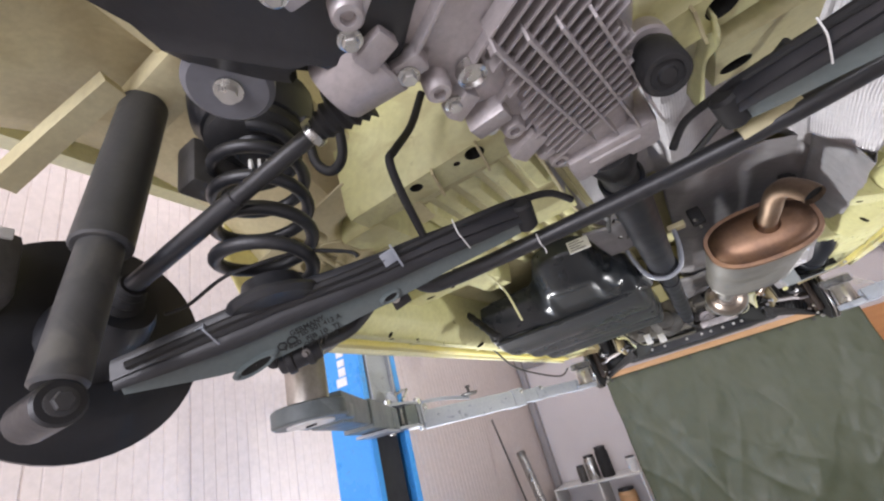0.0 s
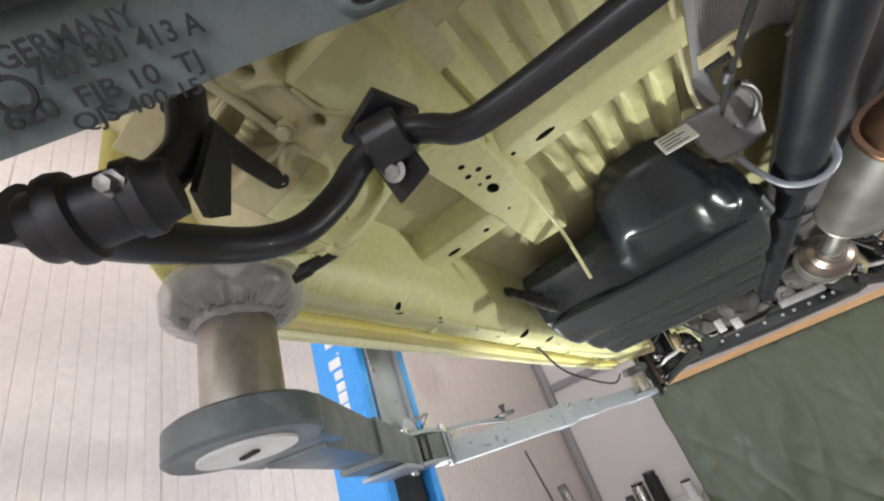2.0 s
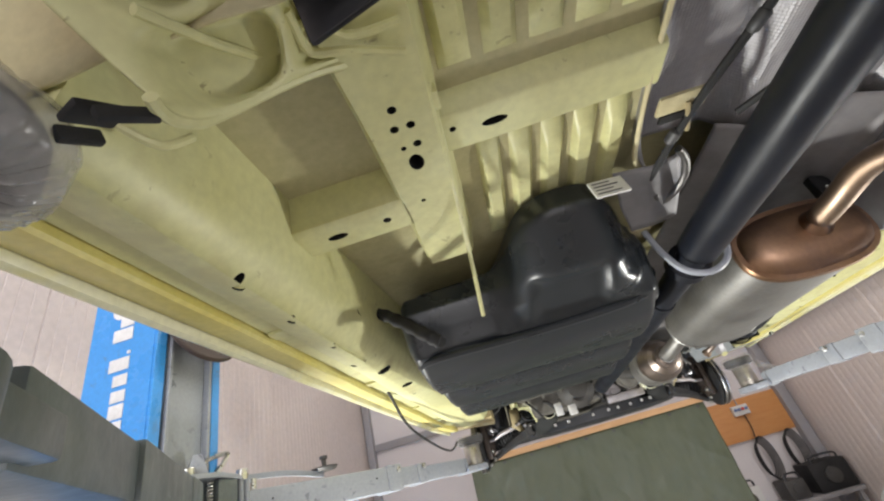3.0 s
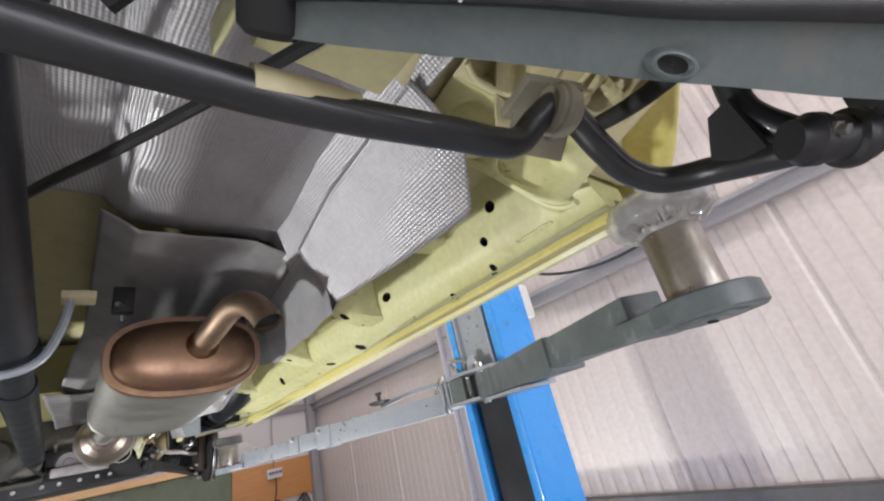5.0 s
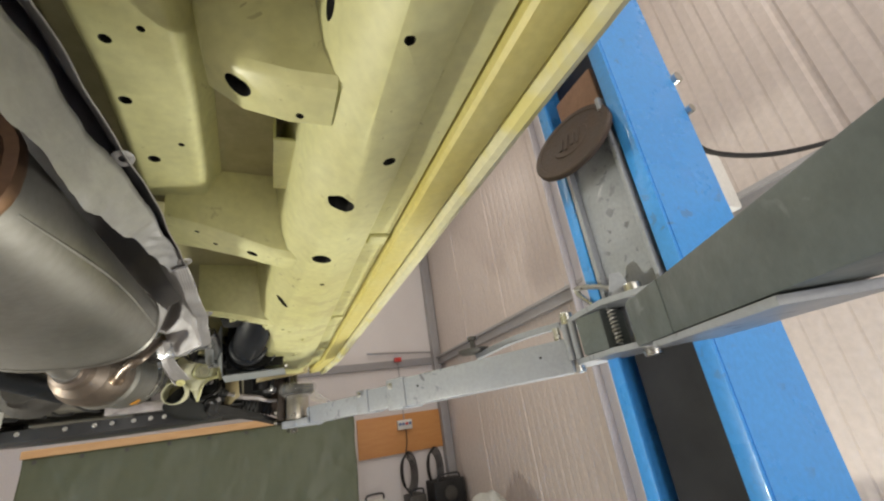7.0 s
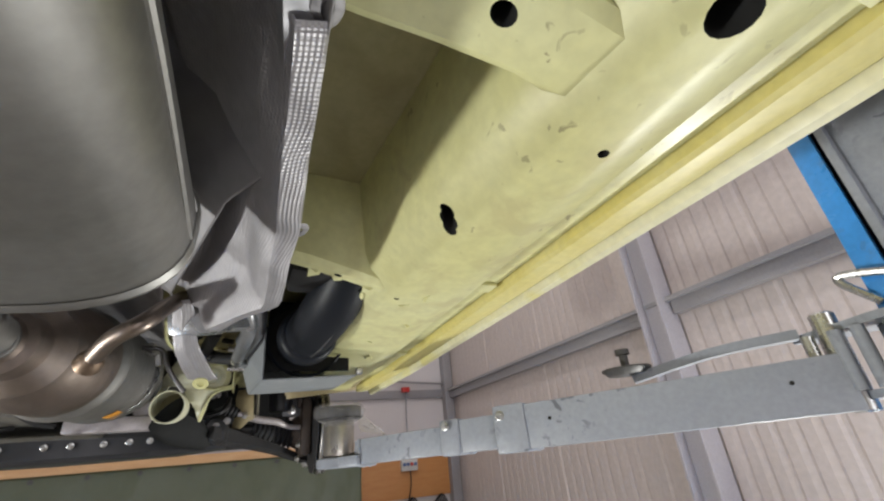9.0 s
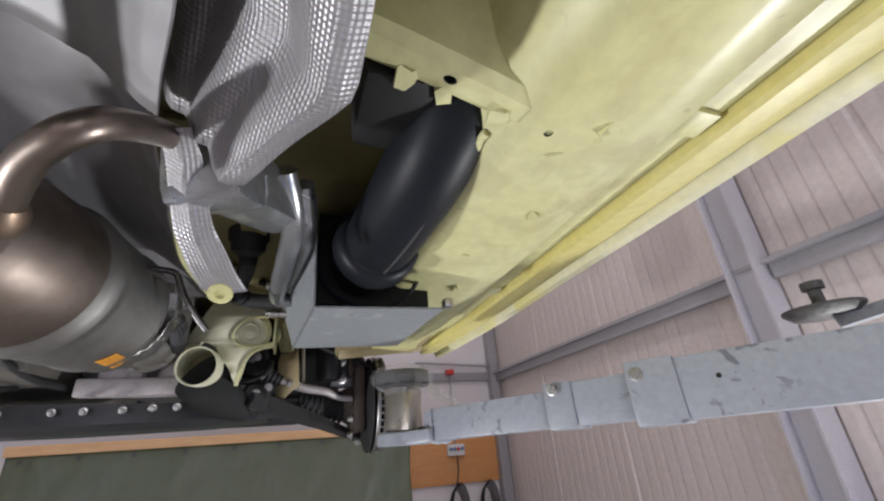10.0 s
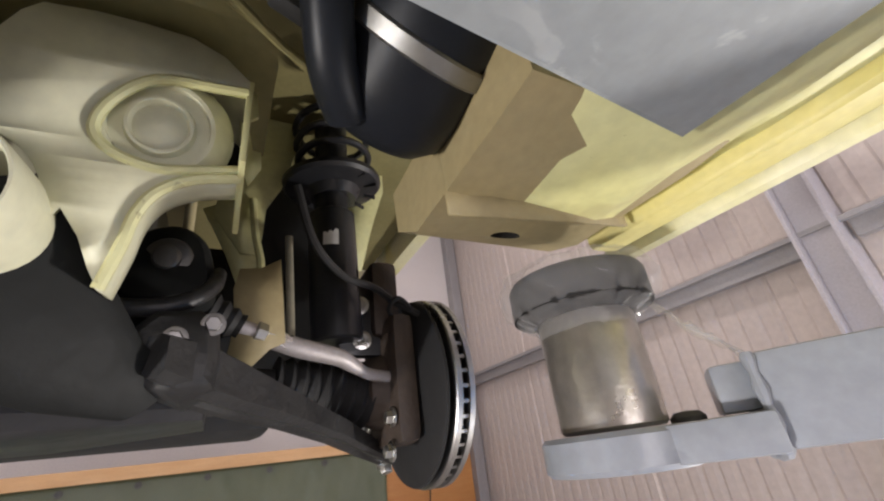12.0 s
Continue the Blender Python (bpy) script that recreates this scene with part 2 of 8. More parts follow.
PLASTIC = material("glossy_black_tank_plastic", (0.020, 0.024, 0.027), 0.29, alt=(0.015, 0.018, 0.021), rvar=0.05, bump=0.012, fine=200)
ALU = material("raw_cast_aluminium", (0.52, 0.485, 0.485), 0.5, metal=0.45, alt=(0.36, 0.33, 0.33), var=0.8, scale=16, bump=0.12, fine=160)
STEEL = material("brushed_stainless_steel", (0.33, 0.325, 0.31), 0.52, metal=1.0, alt=(0.27, 0.262, 0.248), var=0.7, scale=5, bump=0.03)
COWLM = material("satin_black_cowl_plastic", (0.009, 0.011, 0.015), 0.46, alt=(0.014, 0.016, 0.022), rvar=0.06, bump=0.02, fine=200, spec=0.22)
DULLST = material("dull_grey_steel", (0.26, 0.25, 0.245), 0.42, metal=1.0, alt=(0.17, 0.165, 0.16), var=0.7, scale=12, bump=0.05)
COPPER = material("heat_tinted_copper_steel", (0.34, 0.205, 0.125), 0.44, metal=1.0, alt=(0.20, 0.135, 0.11), var=0.9, scale=9, bump=0.05)
BRASS = material("warm_tinted_steel", (0.30, 0.225, 0.165), 0.46, metal=1.0, alt=(0.24, 0.165, 0.115), var=0.8, scale=8, bump=0.03)
CONEM = material("brown_heat_tinted_steel", (0.31, 0.255, 0.215), 0.42, metal=1.0, alt=(0.22, 0.185, 0.165), var=0.8, scale=8, bump=0.03)
ZINC = material("zinc_plated_steel", (0.62, 0.62, 0.60), 0.3, metal=1.0, alt=(0.4, 0.4, 0.38), var=0.5, scale=20)
FINEFOIL = material("finely_embossed_foil", (0.41, 0.40, 0.415), 0.46, metal=0.55, alt=(0.34, 0.33, 0.345), var=0.6, scale=6, bump=0.30, pattern=dimples(0.0056))
FOIL = material("embossed_aluminium_foil", (0.41, 0.40, 0.415), 0.46, metal=0.55, alt=(0.36, 0.35, 0.365), var=0.6, scale=6, bump=0.34, pattern=dimples(0.0086))
SHIELD = material("smooth_aluminium_shield", (0.34, 0.33, 0.34), 0.60, metal=0.7, alt=(0.25, 0.245, 0.25), var=0.7, scale=4, bump=0.12, fine=40)
SHINY = material("smooth_silver_foil", (0.48, 0.49, 0.51), 0.28, metal=0.78, alt=(0.30, 0.31, 0.33), var=0.7, scale=7, bump=0.12, fine=30)
TAPE = material("crumpled_aluminium_tape", (0.52, 0.52, 0.51), 0.34, metal=1.0, alt=(0.30, 0.30, 0.30), var=0.8, scale=9, bump=0.35, fine=45)
SHEETM = material("grey_aluminium_box_sheet", (0.245, 0.265, 0.278), 0.6, metal=0.1, alt=(0.29, 0.31, 0.32), var=0.6, scale=3, bump=0.05)
LIFTGREY = material("grey_blue_lift_paint", (0.31, 0.335, 0.38), 0.4, alt=(0.35, 0.375, 0.42), var=0.6, scale=5, bump=0.12, coat=0.1)
LIFTDARK = material("dark_green_grey_lift_paint", (0.135, 0.16, 0.165), 0.42, alt=(0.075, 0.088, 0.09), var=0.7, scale=7, bump=0.12)
BLUE = material("bright_blue_lift_paint", (0.048, 0.32, 0.82), 0.3, alt=(0.06, 0.35, 0.84), var=0.5, scale=4, bump=0.04, coat=0.3)
# near-black blue for the shade in the hollow of the lift columns
NAVY = material("lift_inside_shade", (0.012, 0.016, 0.035), 0.6)
DUSTCURT = material("black_fabric_belt", (0.02, 0.021, 0.026), 0.75, bump=0.3, fine=300)
GALV = material("bare_turned_steel", (0.54, 0.51, 0.47), 0.38, metal=0.8, alt=(0.34, 0.31, 0.26), var=0.8, scale=11, bump=0.15)
WRAP = material("clear_stretch_wrap", (0.52, 0.52, 0.53), 0.10, alt=(0.72, 0.71, 0.71), var=0.9, scale=26, bump=0.5, fine=60, coat=0.4)
WRAP.node_tree.nodes["Principled BSDF"].inputs["Alpha"].default_value = 0.17
MILKWRAP = material("gathered_milky_wrap", (0.50, 0.49, 0.49), 0.16, alt=(0.68, 0.66, 0.65), var=0.9, scale=22, bump=0.5, fine=60, coat=0.3)
MILKWRAP.node_tree.nodes["Principled BSDF"].inputs["Alpha"].default_value = 0.46
WRAPTAB = material("folded_milky_film", (0.52, 0.50, 0.49), 0.3, alt=(0.62, 0.6, 0.58), var=0.7, scale=20, bump=0.3)
WRAPTAB.node_tree.nodes["Principled BSDF"].inputs["Alpha"].default_value = 0.8
LOOSEF = material("loose_clear_film", (0.55, 0.54, 0.54), 0.12, alt=(0.75, 0.74, 0.73), var=0.9, scale=30, bump=0.5, fine=60, coat=0.4)
LOOSEF.node_tree.nodes["Principled BSDF"].inputs["Alpha"].default_value = 0.34
BROWNM = material("plain_matt_brown", (0.30, 0.17, 0.11), 0.6, alt=(0.22, 0.13, 0.09), var=0.7, scale=14, bump=0.15)
PADRUB = material("brown_black_rubber_pad", (0.05, 0.036, 0.03), 0.62, alt=(0.09, 0.06, 0.045), var=0.7, scale=18, bump=0.4)
WALLW = material("cream_ribbed_cladding", (0.565, 0.495, 0.465), 0.42, alt=(0.525, 0.46, 0.43), var=0.5, scale=1.2, bump=0.04, fine=30)
WALLB = material("white_plaster_back_wall", (0.70, 0.66, 0.66), 0.7, alt=(0.64, 0.60, 0.60), var=0.6, scale=1.5, bump=0.1)
GIRT = material("grey_steel_girt", (0.30, 0.29, 0.30), 0.45, alt=(0.36, 0.35, 0.36), var=0.6, scale=4)
CONC = material("grey_workshop_floor", (0.46, 0.44, 0.42), 0.5, alt=(0.37, 0.355, 0.34), var=0.8, scale=2.0, bump=0.1)
CEILM = material("white_ceiling_sheet", (0.7, 0.69, 0.67), 0.6)
POSTM = material("pale_lilac_steel_paint", (0.47, 0.45, 0.48), 0.5, alt=(0.42, 0.40, 0.43), var=0.6, scale=3)
BUSHM = material("black_rubber_bush", (0.016, 0.016, 0.019), 0.5, alt=(0.03, 0.03, 0.033), var=0.6, scale=30, bump=0.15)
PLINTH = material("dark_grey_plinth", (0.09, 0.085, 0.085), 0.6, var=0.7)
TARP = material("olive_green_tarpaulin", (0.082, 0.095, 0.058), 0.38, alt=(0.105, 0.118, 0.075), var=0.7, scale=4, bump=0.15, fine=260, spec=0.35)
WOOD = material("orange_pine_board", (0.58, 0.25, 0.08), 0.5, alt=(0.66, 0.33, 0.12), var=0.7, scale=4, stretch=(1, 6, 6), bump=0.1)
TIMBER = material("pale_timber_batten", (0.60, 0.36, 0.18), 0.55, alt=(0.5, 0.28, 0.13), var=0.7, scale=5, stretch=(1, 8, 8))
DUSTSH = material("pale_grey_dust_sheet", (0.42, 0.43, 0.40), 0.7, alt=(0.5, 0.5, 0.48), var=0.6, scale=4, bump=0.2)
PAPER = material("white_paper_label", (0.8, 0.8, 0.78), 0.6)
INK = material("grey_print", (0.12, 0.12, 0.13), 0.6)
STAMP = material("dark_ink_stamp", (0.012, 0.013, 0.014), 0.6)
LETTER = material("white_vinyl_letter", (0.8, 0.82, 0.84), 0.4)
RED = material("red_plastic", (0.6, 0.04, 0.03), 0.4)
SOCKETM = material("blue_grey_socket", (0.12, 0.18, 0.36), 0.4)
CHALK = material("white_plastic", (0.72, 0.72, 0.70), 0.4)
ORANGE = material("orange_sticker", (0.75, 0.32, 0.03), 0.5)
DULL = material("dull_dark_casting", (0.06, 0.058, 0.055), 0.55, metal=0.3, alt=(0.1, 0.095, 0.09), var=0.8, scale=15, bump=0.3)
CASTM = material("dusty_grey_brown_casting", (0.145, 0.135, 0.115), 0.6, metal=0.2, alt=(0.09, 0.085, 0.075), var=0.9, scale=14, bump=0.25)
RUSTY = material("rust_brown_casting", (0.045, 0.033, 0.026), 0.6, metal=0.1, alt=(0.085, 0.06, 0.045), var=0.9, scale=24, bump=0.35)
DISCM = material("machined_brake_disc", (0.5, 0.49, 0.48), 0.3, metal=1.0, bump=0.05)
marks(YEL, (0.46, 0.41, 0.20), 14, 0.50, 0.62, 2.5, 0.55)
marks(YEL, (0.20, 0.16, 0.08), 55, 0.66, 0.70, 5, 0.7)
marks(DIMDUSTYEL, (0.30, 0.25, 0.13), 9, 0.48, 0.62, 2.5, 0.6)
marks(CREAM, (0.40, 0.33, 0.18), 12, 0.48, 0.62, 3, 0.6)
marks(WHITE, (0.68, 0.62, 0.22), 10, 0.48, 0.56, 3, 0.8)
marks(LIFTGREY, (0.10, 0.11, 0.13), 30, 0.58, 0.62, 5, 0.75)
marks(LIFTDARK, (0.28, 0.31, 0.32), 22, 0.58, 0.64, 4, 0.6)
marks(GALV, (0.20, 0.15, 0.08), 12, 0.46, 0.60, 5, 0.6, (1, 1, 0.2))
marks(GREYARM, (0.16, 0.16, 0.15), 20, 0.52, 0.64, 4, 0.6)
marks(SHOCKM, (0.13, 0.125, 0.11), 16, 0.50, 0.64, 4, 0.6)
marks(SHEETM, (0.42, 0.43, 0.44), 25, 0.60, 0.66, 4, 0.7)
marks(BLUE, (0.10, 0.20, 0.40), 24, 0.62, 0.66, 4, 0.6)
# ================= the workshop =================
XL, XR, YB, YF, ZC = -2.75, 3.0, 7.2, -4.5, 4.6

bm = B()
box(bm, (XL - 0.3, YF - 0.3, -0.12), (XR + 0.3, YB + 0.3, 0.0))
solo("floor", bm, CONC, "grey painted concrete workshop floor", "floor", kind="structure")
bm = B()
box(bm, (XL - 0.3, YF - 0.3, ZC), (XR + 0.3, YB + 0.3, ZC + 0.12))
solo("ceiling", bm, CEILM, "white sheet workshop ceiling", "ceiling", kind="structure")


def ribbed_wall(name, x, face, y0, y1, pitch, depth, groove, label):
    """Ribbed cladding in the plane x; face is the side that it shows."""
    m = B()
    line = []
    y, i = y0, 0
    while y < y1 - 1e-6:
        w = pitch
        seam = (i % 10 == 0)
        d = depth * (1.9 if seam else 1.0)
        g = groove
        line += [(y, 0.0), (y + w * (1 - 2.2 * g), 0.0), (y + w * (1 - 1.6 * g), d), (y + w * (1 - 0.7 * g), d), (y + w * 0.999, 0.0)]
        y += w
        i += 1
    line.append((y1, 0.0))
    back = 0.12
    for a, b in zip(line, line[1:]):
        p = [V(x - face * a[1], a[0], 0), V(x - face * b[1], b[0], 0), V(x - face * b[1], b[0], ZC), V(x - face * a[1], a[0], ZC)]
        m.faces.new([m.verts.new(q) for q in p])
    bmesh.ops.remove_doubles(m, verts=m.verts, dist=1e-5)
    for p, q in (((x - face * back, y0), (x - face * back, y1)),):
        m.faces.new([m.verts.new(V(p[0], p[1], 0)), m.verts.new(V(q[0], q[1], 0)), m.verts.new(V(q[0], q[1], ZC)), m.verts.new(V(p[0], p[1], ZC))])
    return solo(name, m, WALLW, label, "wall", kind="structure", sharp=20)


ribbed_wall("wall_east", XR, -1, YF, YB, 0.105, 0.0054, 0.22, "cream ribbed metal cladding wall with vertical grooves")
ribbed_wall("wall_west", XL, 1, YF, YB, 0.075, 0.003, 0.07, "beige ribbed metal cladding wall with fine vertical grooves")
bm = B()
box(bm, (XL - 0.2, YB, 0), (XR + 0.2, YB + 0.2, ZC))
solo("wall_north", bm, WALLB, "pale plastered back wall of the workshop", "wall", kind="structure")
# unseen south wall with an opening added for the rear fill light
bm = B()
box(bm, (XL - 0.2, YF - 0.2, 0), (-1.9, YF, ZC))
box(bm, (2.1, YF - 0.2, 0), (XR + 0.2, YF, ZC))
box(bm, (-1.9, YF - 0.2, 3.3), (2.1, YF, ZC))
solo("wall_south", bm, WALLB, "unseen pale wall with an added opening", "wall", kind="structure")
bm = B()
box(bm, (-14, YF - 22, -0.14), (14, YF - 0.3, -0.02))
solo("ground", bm, CONC, "unseen grey ground added beyond the opening", "ground", kind="structure")
# broad fill light added at the rear to brighten rear-facing parts
area("rear_fill_light", look((0.1, YF - 0.1, 1.6), (0.1, 2.0, 1.5)), 3.8, 3.1, REAR_FILL_W, (0.95, 0.97, 1.0))

# steel frame of the east wall
bm = B()
for z in (2.36,):
    box(bm, (XR - 0.07, YF, z - 0.055), (XR - 0.012, 3.52, z + 0.055), 0.006)
    box(bm, (XR - 0.07, 3.74, z - 0.055), (XR - 0.012, YB, z + 0.055), 0.006)
box(bm, (XR - 0.012 - 0.09, YF, z + 0.03), (XR - 0.07, YB, z + 0.055))
solo("girt_rail", bm, GIRT, "grey horizontal steel girt along the cladding", "rail", kind="structure")
bm = B()
for y in (-2.0, 3.63):
    box(bm, (XR - 0.16, y - 0.09, 0), (XR - 0.012, y - 0.075, ZC))
    box(bm, (XR - 0.16, y + 0.075, 0), (XR - 0.012, y + 0.09, ZC))
    box(bm, (XR - 0.09, y - 0.075, 0), (XR - 0.08, y + 0.075, ZC))
solo("steel_column", bm, POSTM, "grey steel I-section column against the ribbed wall", "column", kind="structure")
bm = B()
box(bm, (XR - 0.13, YB - 0.13, 0), (XR - 0.012, YB - 0.01, ZC), 0.004)
solo("corner_post", bm, GIRT, "grey steel post in the corner", "column", kind="structure")
bm = B()
box(bm, (XL + 0.012, YB - 0.13, 0), (XL + 0.11, YB - 0.01, ZC), 0.004)
solo("corner_post", bm, GIRT, "grey steel post in the corner", "column", kind="structure")
bm = B()
box(bm, (XL + 0.11, YB - 0.05, 2.33), (XR - 0.13, YB - 0.006, 2.43), 0.004)
solo("back_rail", bm, GIRT, "grey steel rail across the back wall", "rail", kind="structure")
bm = B()
box(bm, (XR - 0.09, YF, 0.0), (XR - 0.012, 3.4, 0.9), 0.006)
solo("plinth", bm, PLINTH, "dark grey plinth along the foot of the wall", "plinth", kind="structure")
bm = B()
tube(bm, [(1.9, 7.14, 2.55), (2.35, 7.14, 2.53), (2.87, 7.14, 2.5)], 0.012, 8)
solo("conduit", bm, GIRT, "thin grey conduit on the back wall", "pipe", kind="structure")


# ceiling lamps
def tube_light(x, y, length):
    t = thing("ceiling_light", (x, y, ZC), "long white fluorescent ceiling light, switched on", "lamp", "ceiling lights")
    m = B()
    box(m, (x - 0.09, y - length / 2, ZC - 0.09), (x + 0.09, y + length / 2, ZC - 0.004), 0.01)
    part("housing", m, CHALK, t)
    area("ceiling_lamp", Matrix.Translation((x, y, ZC - 0.1)), 0.16, length, CEIL_W, (1.0, 0.97, 0.95))


for lx in (-1.6, 1.8):
    for ly in (-2.2, 1.2, 4.6):
        tube_light(lx, ly, 2.4)


# LED work lamps on the floor at either side of the van
def work_lamp(x, y, aim, watts):
    t = thing("work_lamp", (x, y, 0), "flat black LED work lamp on the floor, switched on", "lamp", "work lamps")
    m0 = look((x, y, 0.32), aim)
    m = B()
    obox(m, m0 @ pose(0, 0, 0.03), (0.30, 0.22, 0.05), 0.01)
    part("head", m, RUBBER, t)
    m = B()
    tube(m, [(x - 0.16, y - 0.12, 0.012), (x - 0.16, y, 0.3), (x - 0.16, y + 0.12, 0.012), (x + 0.16, y + 0.12, 0.012), (x + 0.16, y, 0.3), (x + 0.16, y - 0.12, 0.012)], 0.01, 8, 0)
    part("stand", m, SATIN, t)
    area("work_lamp_panel", m0 @ pose(0, 0, -0.004), 0.24, 0.16, watts, (0.97, 1.0, 0.93))


work_lamp(-2.28, 2.70, (0.0, 1.6, 1.95), FLOOR_W * 1.2)
work_lamp(2.60, 2.77, (0.2, 1.9, 1.95), FLOOR_W * 0.7)


# ================= the two-post lift =================
def lift_column(s):
    """A lift column, s = 1 on the east side, -1 on the west side."""
    t = thing("lift_column", (s * 1.68, 1.95, 0), "bright blue two-post lift column with a grey carriage" if s > 0 else "bright blue two-post lift column with white markings and a grey carriage", "vehicle lift", "lift columns")

    def bx(m, x0, x1, y0, y1, z0, z1, b=0.0):
        box(m, (min(s * x0, s * x1), y0, z0), (max(s * x0, s * x1), y1, z1), b)
    m = B()
    bx(m, 1.56, 1.80, 1.785, 1.795, 0, 3.6)          # near flank
    bx(m, 1.80, 1.81, 1.785, 2.115, 0, 3.6)          # back
    bx(m, 1.56, 1.80, 2.105, 2.115, 0, 3.6)          # far flank
    part("column", m, BLUE, t, "bright blue painted channel")
    m = B()
    bx(m, 1.55, 1.562, 1.787, 1.832, 0, 3.6, 0.003)
    part("lip", m, BLUE, t)
    m = B()
    bx(m, 1.55, 1.562, 2.070, 2.113, 0, 3.6, 0.003)
    part("lip", m, BLUE, t)
    m = B()
    bx(m, 1.60, 1.62, 1.84, 2.06, 0, 1.64)
    part("dust_belt", m, DUSTCURT, t, "black belt inside the channel")
    # dark plate added as the shade deep in the blue channel
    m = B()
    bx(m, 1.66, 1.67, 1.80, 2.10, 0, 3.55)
    part("inner_shade_plate", m, NAVY, t)
    m = B()
    bx(m, 1.44, 2.02, 1.6, 2.3, 0, 0.02, 0.004)
    part("base_plate", m, BLUE, t)
    # carriage
    m = B()
    bx(m, 1.568, 1.60, 1.855, 2.055, 1.64, 2.36, 0.006)
    bx(m, 1.545, 1.572, 1.848, 1.862, 1.7, 2.36, 0.003)
    bx(m, 1.545, 1.572, 2.044, 2.060, 1.7, 2.36, 0.003)
    car = part("carriage", m, LIFTGREY, t, "grey steel carriage plate")
    # plain block added for the unidentified brown area above the carriage
    m = B()
    bx(m, 1.575, 1.60, 1.868, 2.042, 2.36, 2.50, 0.006)
    part("brown_block", m, BROWNM, car, "plain brown block added above the carriage")
    m = B()
    for z in (1.640, 1.760):
        prism_y = [V(s * x, y, z) for x, y in ((1.60, 1.80), (1.48, 1.82), (1.43, 1.95), (1.46, 2.10), (1.53, 2.26), (1.60, 2.26))]
        low = [m.verts.new(p) for p in prism_y]
        top = [m.verts.new(p + V(0, 0, 0.014)) for p in prism_y]
        m.faces.new(low)
        m.faces.new(list(reversed(top)))
        for i in range(6):
            j = (i + 1) % 6
            m.faces.new((low[i], low[j], top[j], top[i]))
    bx(m, 1.53, 1.60, 1.90, 2.12, 1.654, 1.76)
    part("arm_bracket", m, LIFTGREY, car)
    for y in (1.90, 2.18):
        m = B()
        cyl(m, (s * 1.50, y, 1.62), (s * 1.50, y, 1.80), 0.021, n=16, bevel=0.003)
        part("pivot_pin", m, ZINC, car)
    m = B()
    tube(m, [(s * 1.545, 2.10, 1.80), (s * 1.53, 2.14, 1.86), (s * 1.535, 2.05, 1.84), (s * 1.545, 1.98, 1.80)], 0.008, 8)
    part("arm_lock", m, ZINC, car)
    # spare rubber pad hung on the carriage
    c = V(s * 1.500, 1.950, 2.268)
    nrm = V(-s * 0.87, -0.26, 0.42)
    m = B()
    lathe(m, axis_m(c - nrm.normalized() * 0.012, c + nrm), [(0.128, 0), (0.136, 0.004), (0.136, 0.016), (0.132, 0.020), (0.116, 0.020), (0.114, 0.017), (0.063, 0.017), (0.061, 0.020), (0.0005, 0.020)], 48)
    pad = part("spare_pad", m, PADRUB, t, "round brown-black rubber lift pad")
    m = B()
    q = axis_m(c, c + nrm)
    for i in range(4):
        obox(m, q @ pose(-0.030 + 0.020 * i, 0.0, 0.0095), (0.009, 0.055 + 0.012 * (i % 2), 0.004))
    part("raised_mark", m, PADRUB, pad)
    m = B()
    cyl(m, c - nrm.normalized() * 0.008, (s * 1.575, 1.97, 2.25), 0.012, n=12)
    part("pad_hook", m, ZINC, pad)

    # front telescopic arm
    p0, p1 = V(s * 1.52, 2.17, 1.672), V(s * 0.768, 3.19, 1.652)
    d = (p1 - p0).normalized()
    L = (p1 - p0).length

    def seg(m, a, b, w, h, dz=0.0, bevel=0.005):
        mid = p0 + d * (L * (a + b) / 2) + V(0, 0, dz)
        x = d
        y = V(0, 0, 1).cross(x).normalized()
        z = x.cross(y)
        mm = Matrix((x, y, z)).transposed().to_4x4()
        obox(m, Matrix.Translation(mid) @ mm, (L * (b - a), w, h), bevel)
    m = B()
    seg(m, 0.02, 0.555, 0.10, 0.098, 0.0)
    seg(m, 0.50, 0.565, 0.112, 0.108, 0.0, 0.008)
    arm = part("front_arm", m, LIFTGREY, t, "grey-blue telescopic front arm")
    m = B()
    seg(m, 0.53, 0.67, 0.084, 0.078, -0.002)
    seg(m, 0.645, 0.69, 0.096, 0.086, -0.002, 0.007)
    part("middle_tube", m, LIFTGREY, arm)
    m = B()
    seg(m, 0.66, 0.912, 0.070, 0.068, -0.006)
    part("inner_tube", m, LIFTGREY, arm)
    m = B()
    e = V(s * 0.768, 3.19, 1.610)
    lathe(m, Matrix.Translation(e), [(0.062, 0), (0.066, 0.004), (0.066, 0.026), (0.062, 0.030)], 32)
    mid = e - d * 0.057 + V(0, 0, 0.015)
    mm = Matrix((d, V(0, 0, 1).cross(d).normalized(), V(0, 0, 1))).transposed().to_4x4()
    obox(m, Matrix.Translation(mid) @ mm, (0.114, 0.098, 0.028), 0.004)
    part("end_plate", m, LIFTGREY, arm)
    m = B()
    w0 = p0 + d * (L * 0.912)
    across = V(0, 0, 1).cross(d).normalized()
    tube(m, [w0 + across * (0.036 * a) + V(0, 0, b - 0.006) for a, b in ((-1, 0.034), (-1.03, 0.0), (-1.0, -0.033), (0.0, -0.036), (1.0, -0.033), (1.03, 0.0), (1, 0.034))], lambda k: 0.0042 + 0.0012 * math.sin(k * 60), 8, 6)
    part("weld_seam", m, LIFTGREY, arm)
    m = B()
    obox(m, Matrix.Translation(e - d * 0.098 + V(0, 0, 0.048)) @ mm, (0.028, 0.052, 0.036), 0.004)
    part("stop_block", m, LIFTGREY, arm)
    m = B()
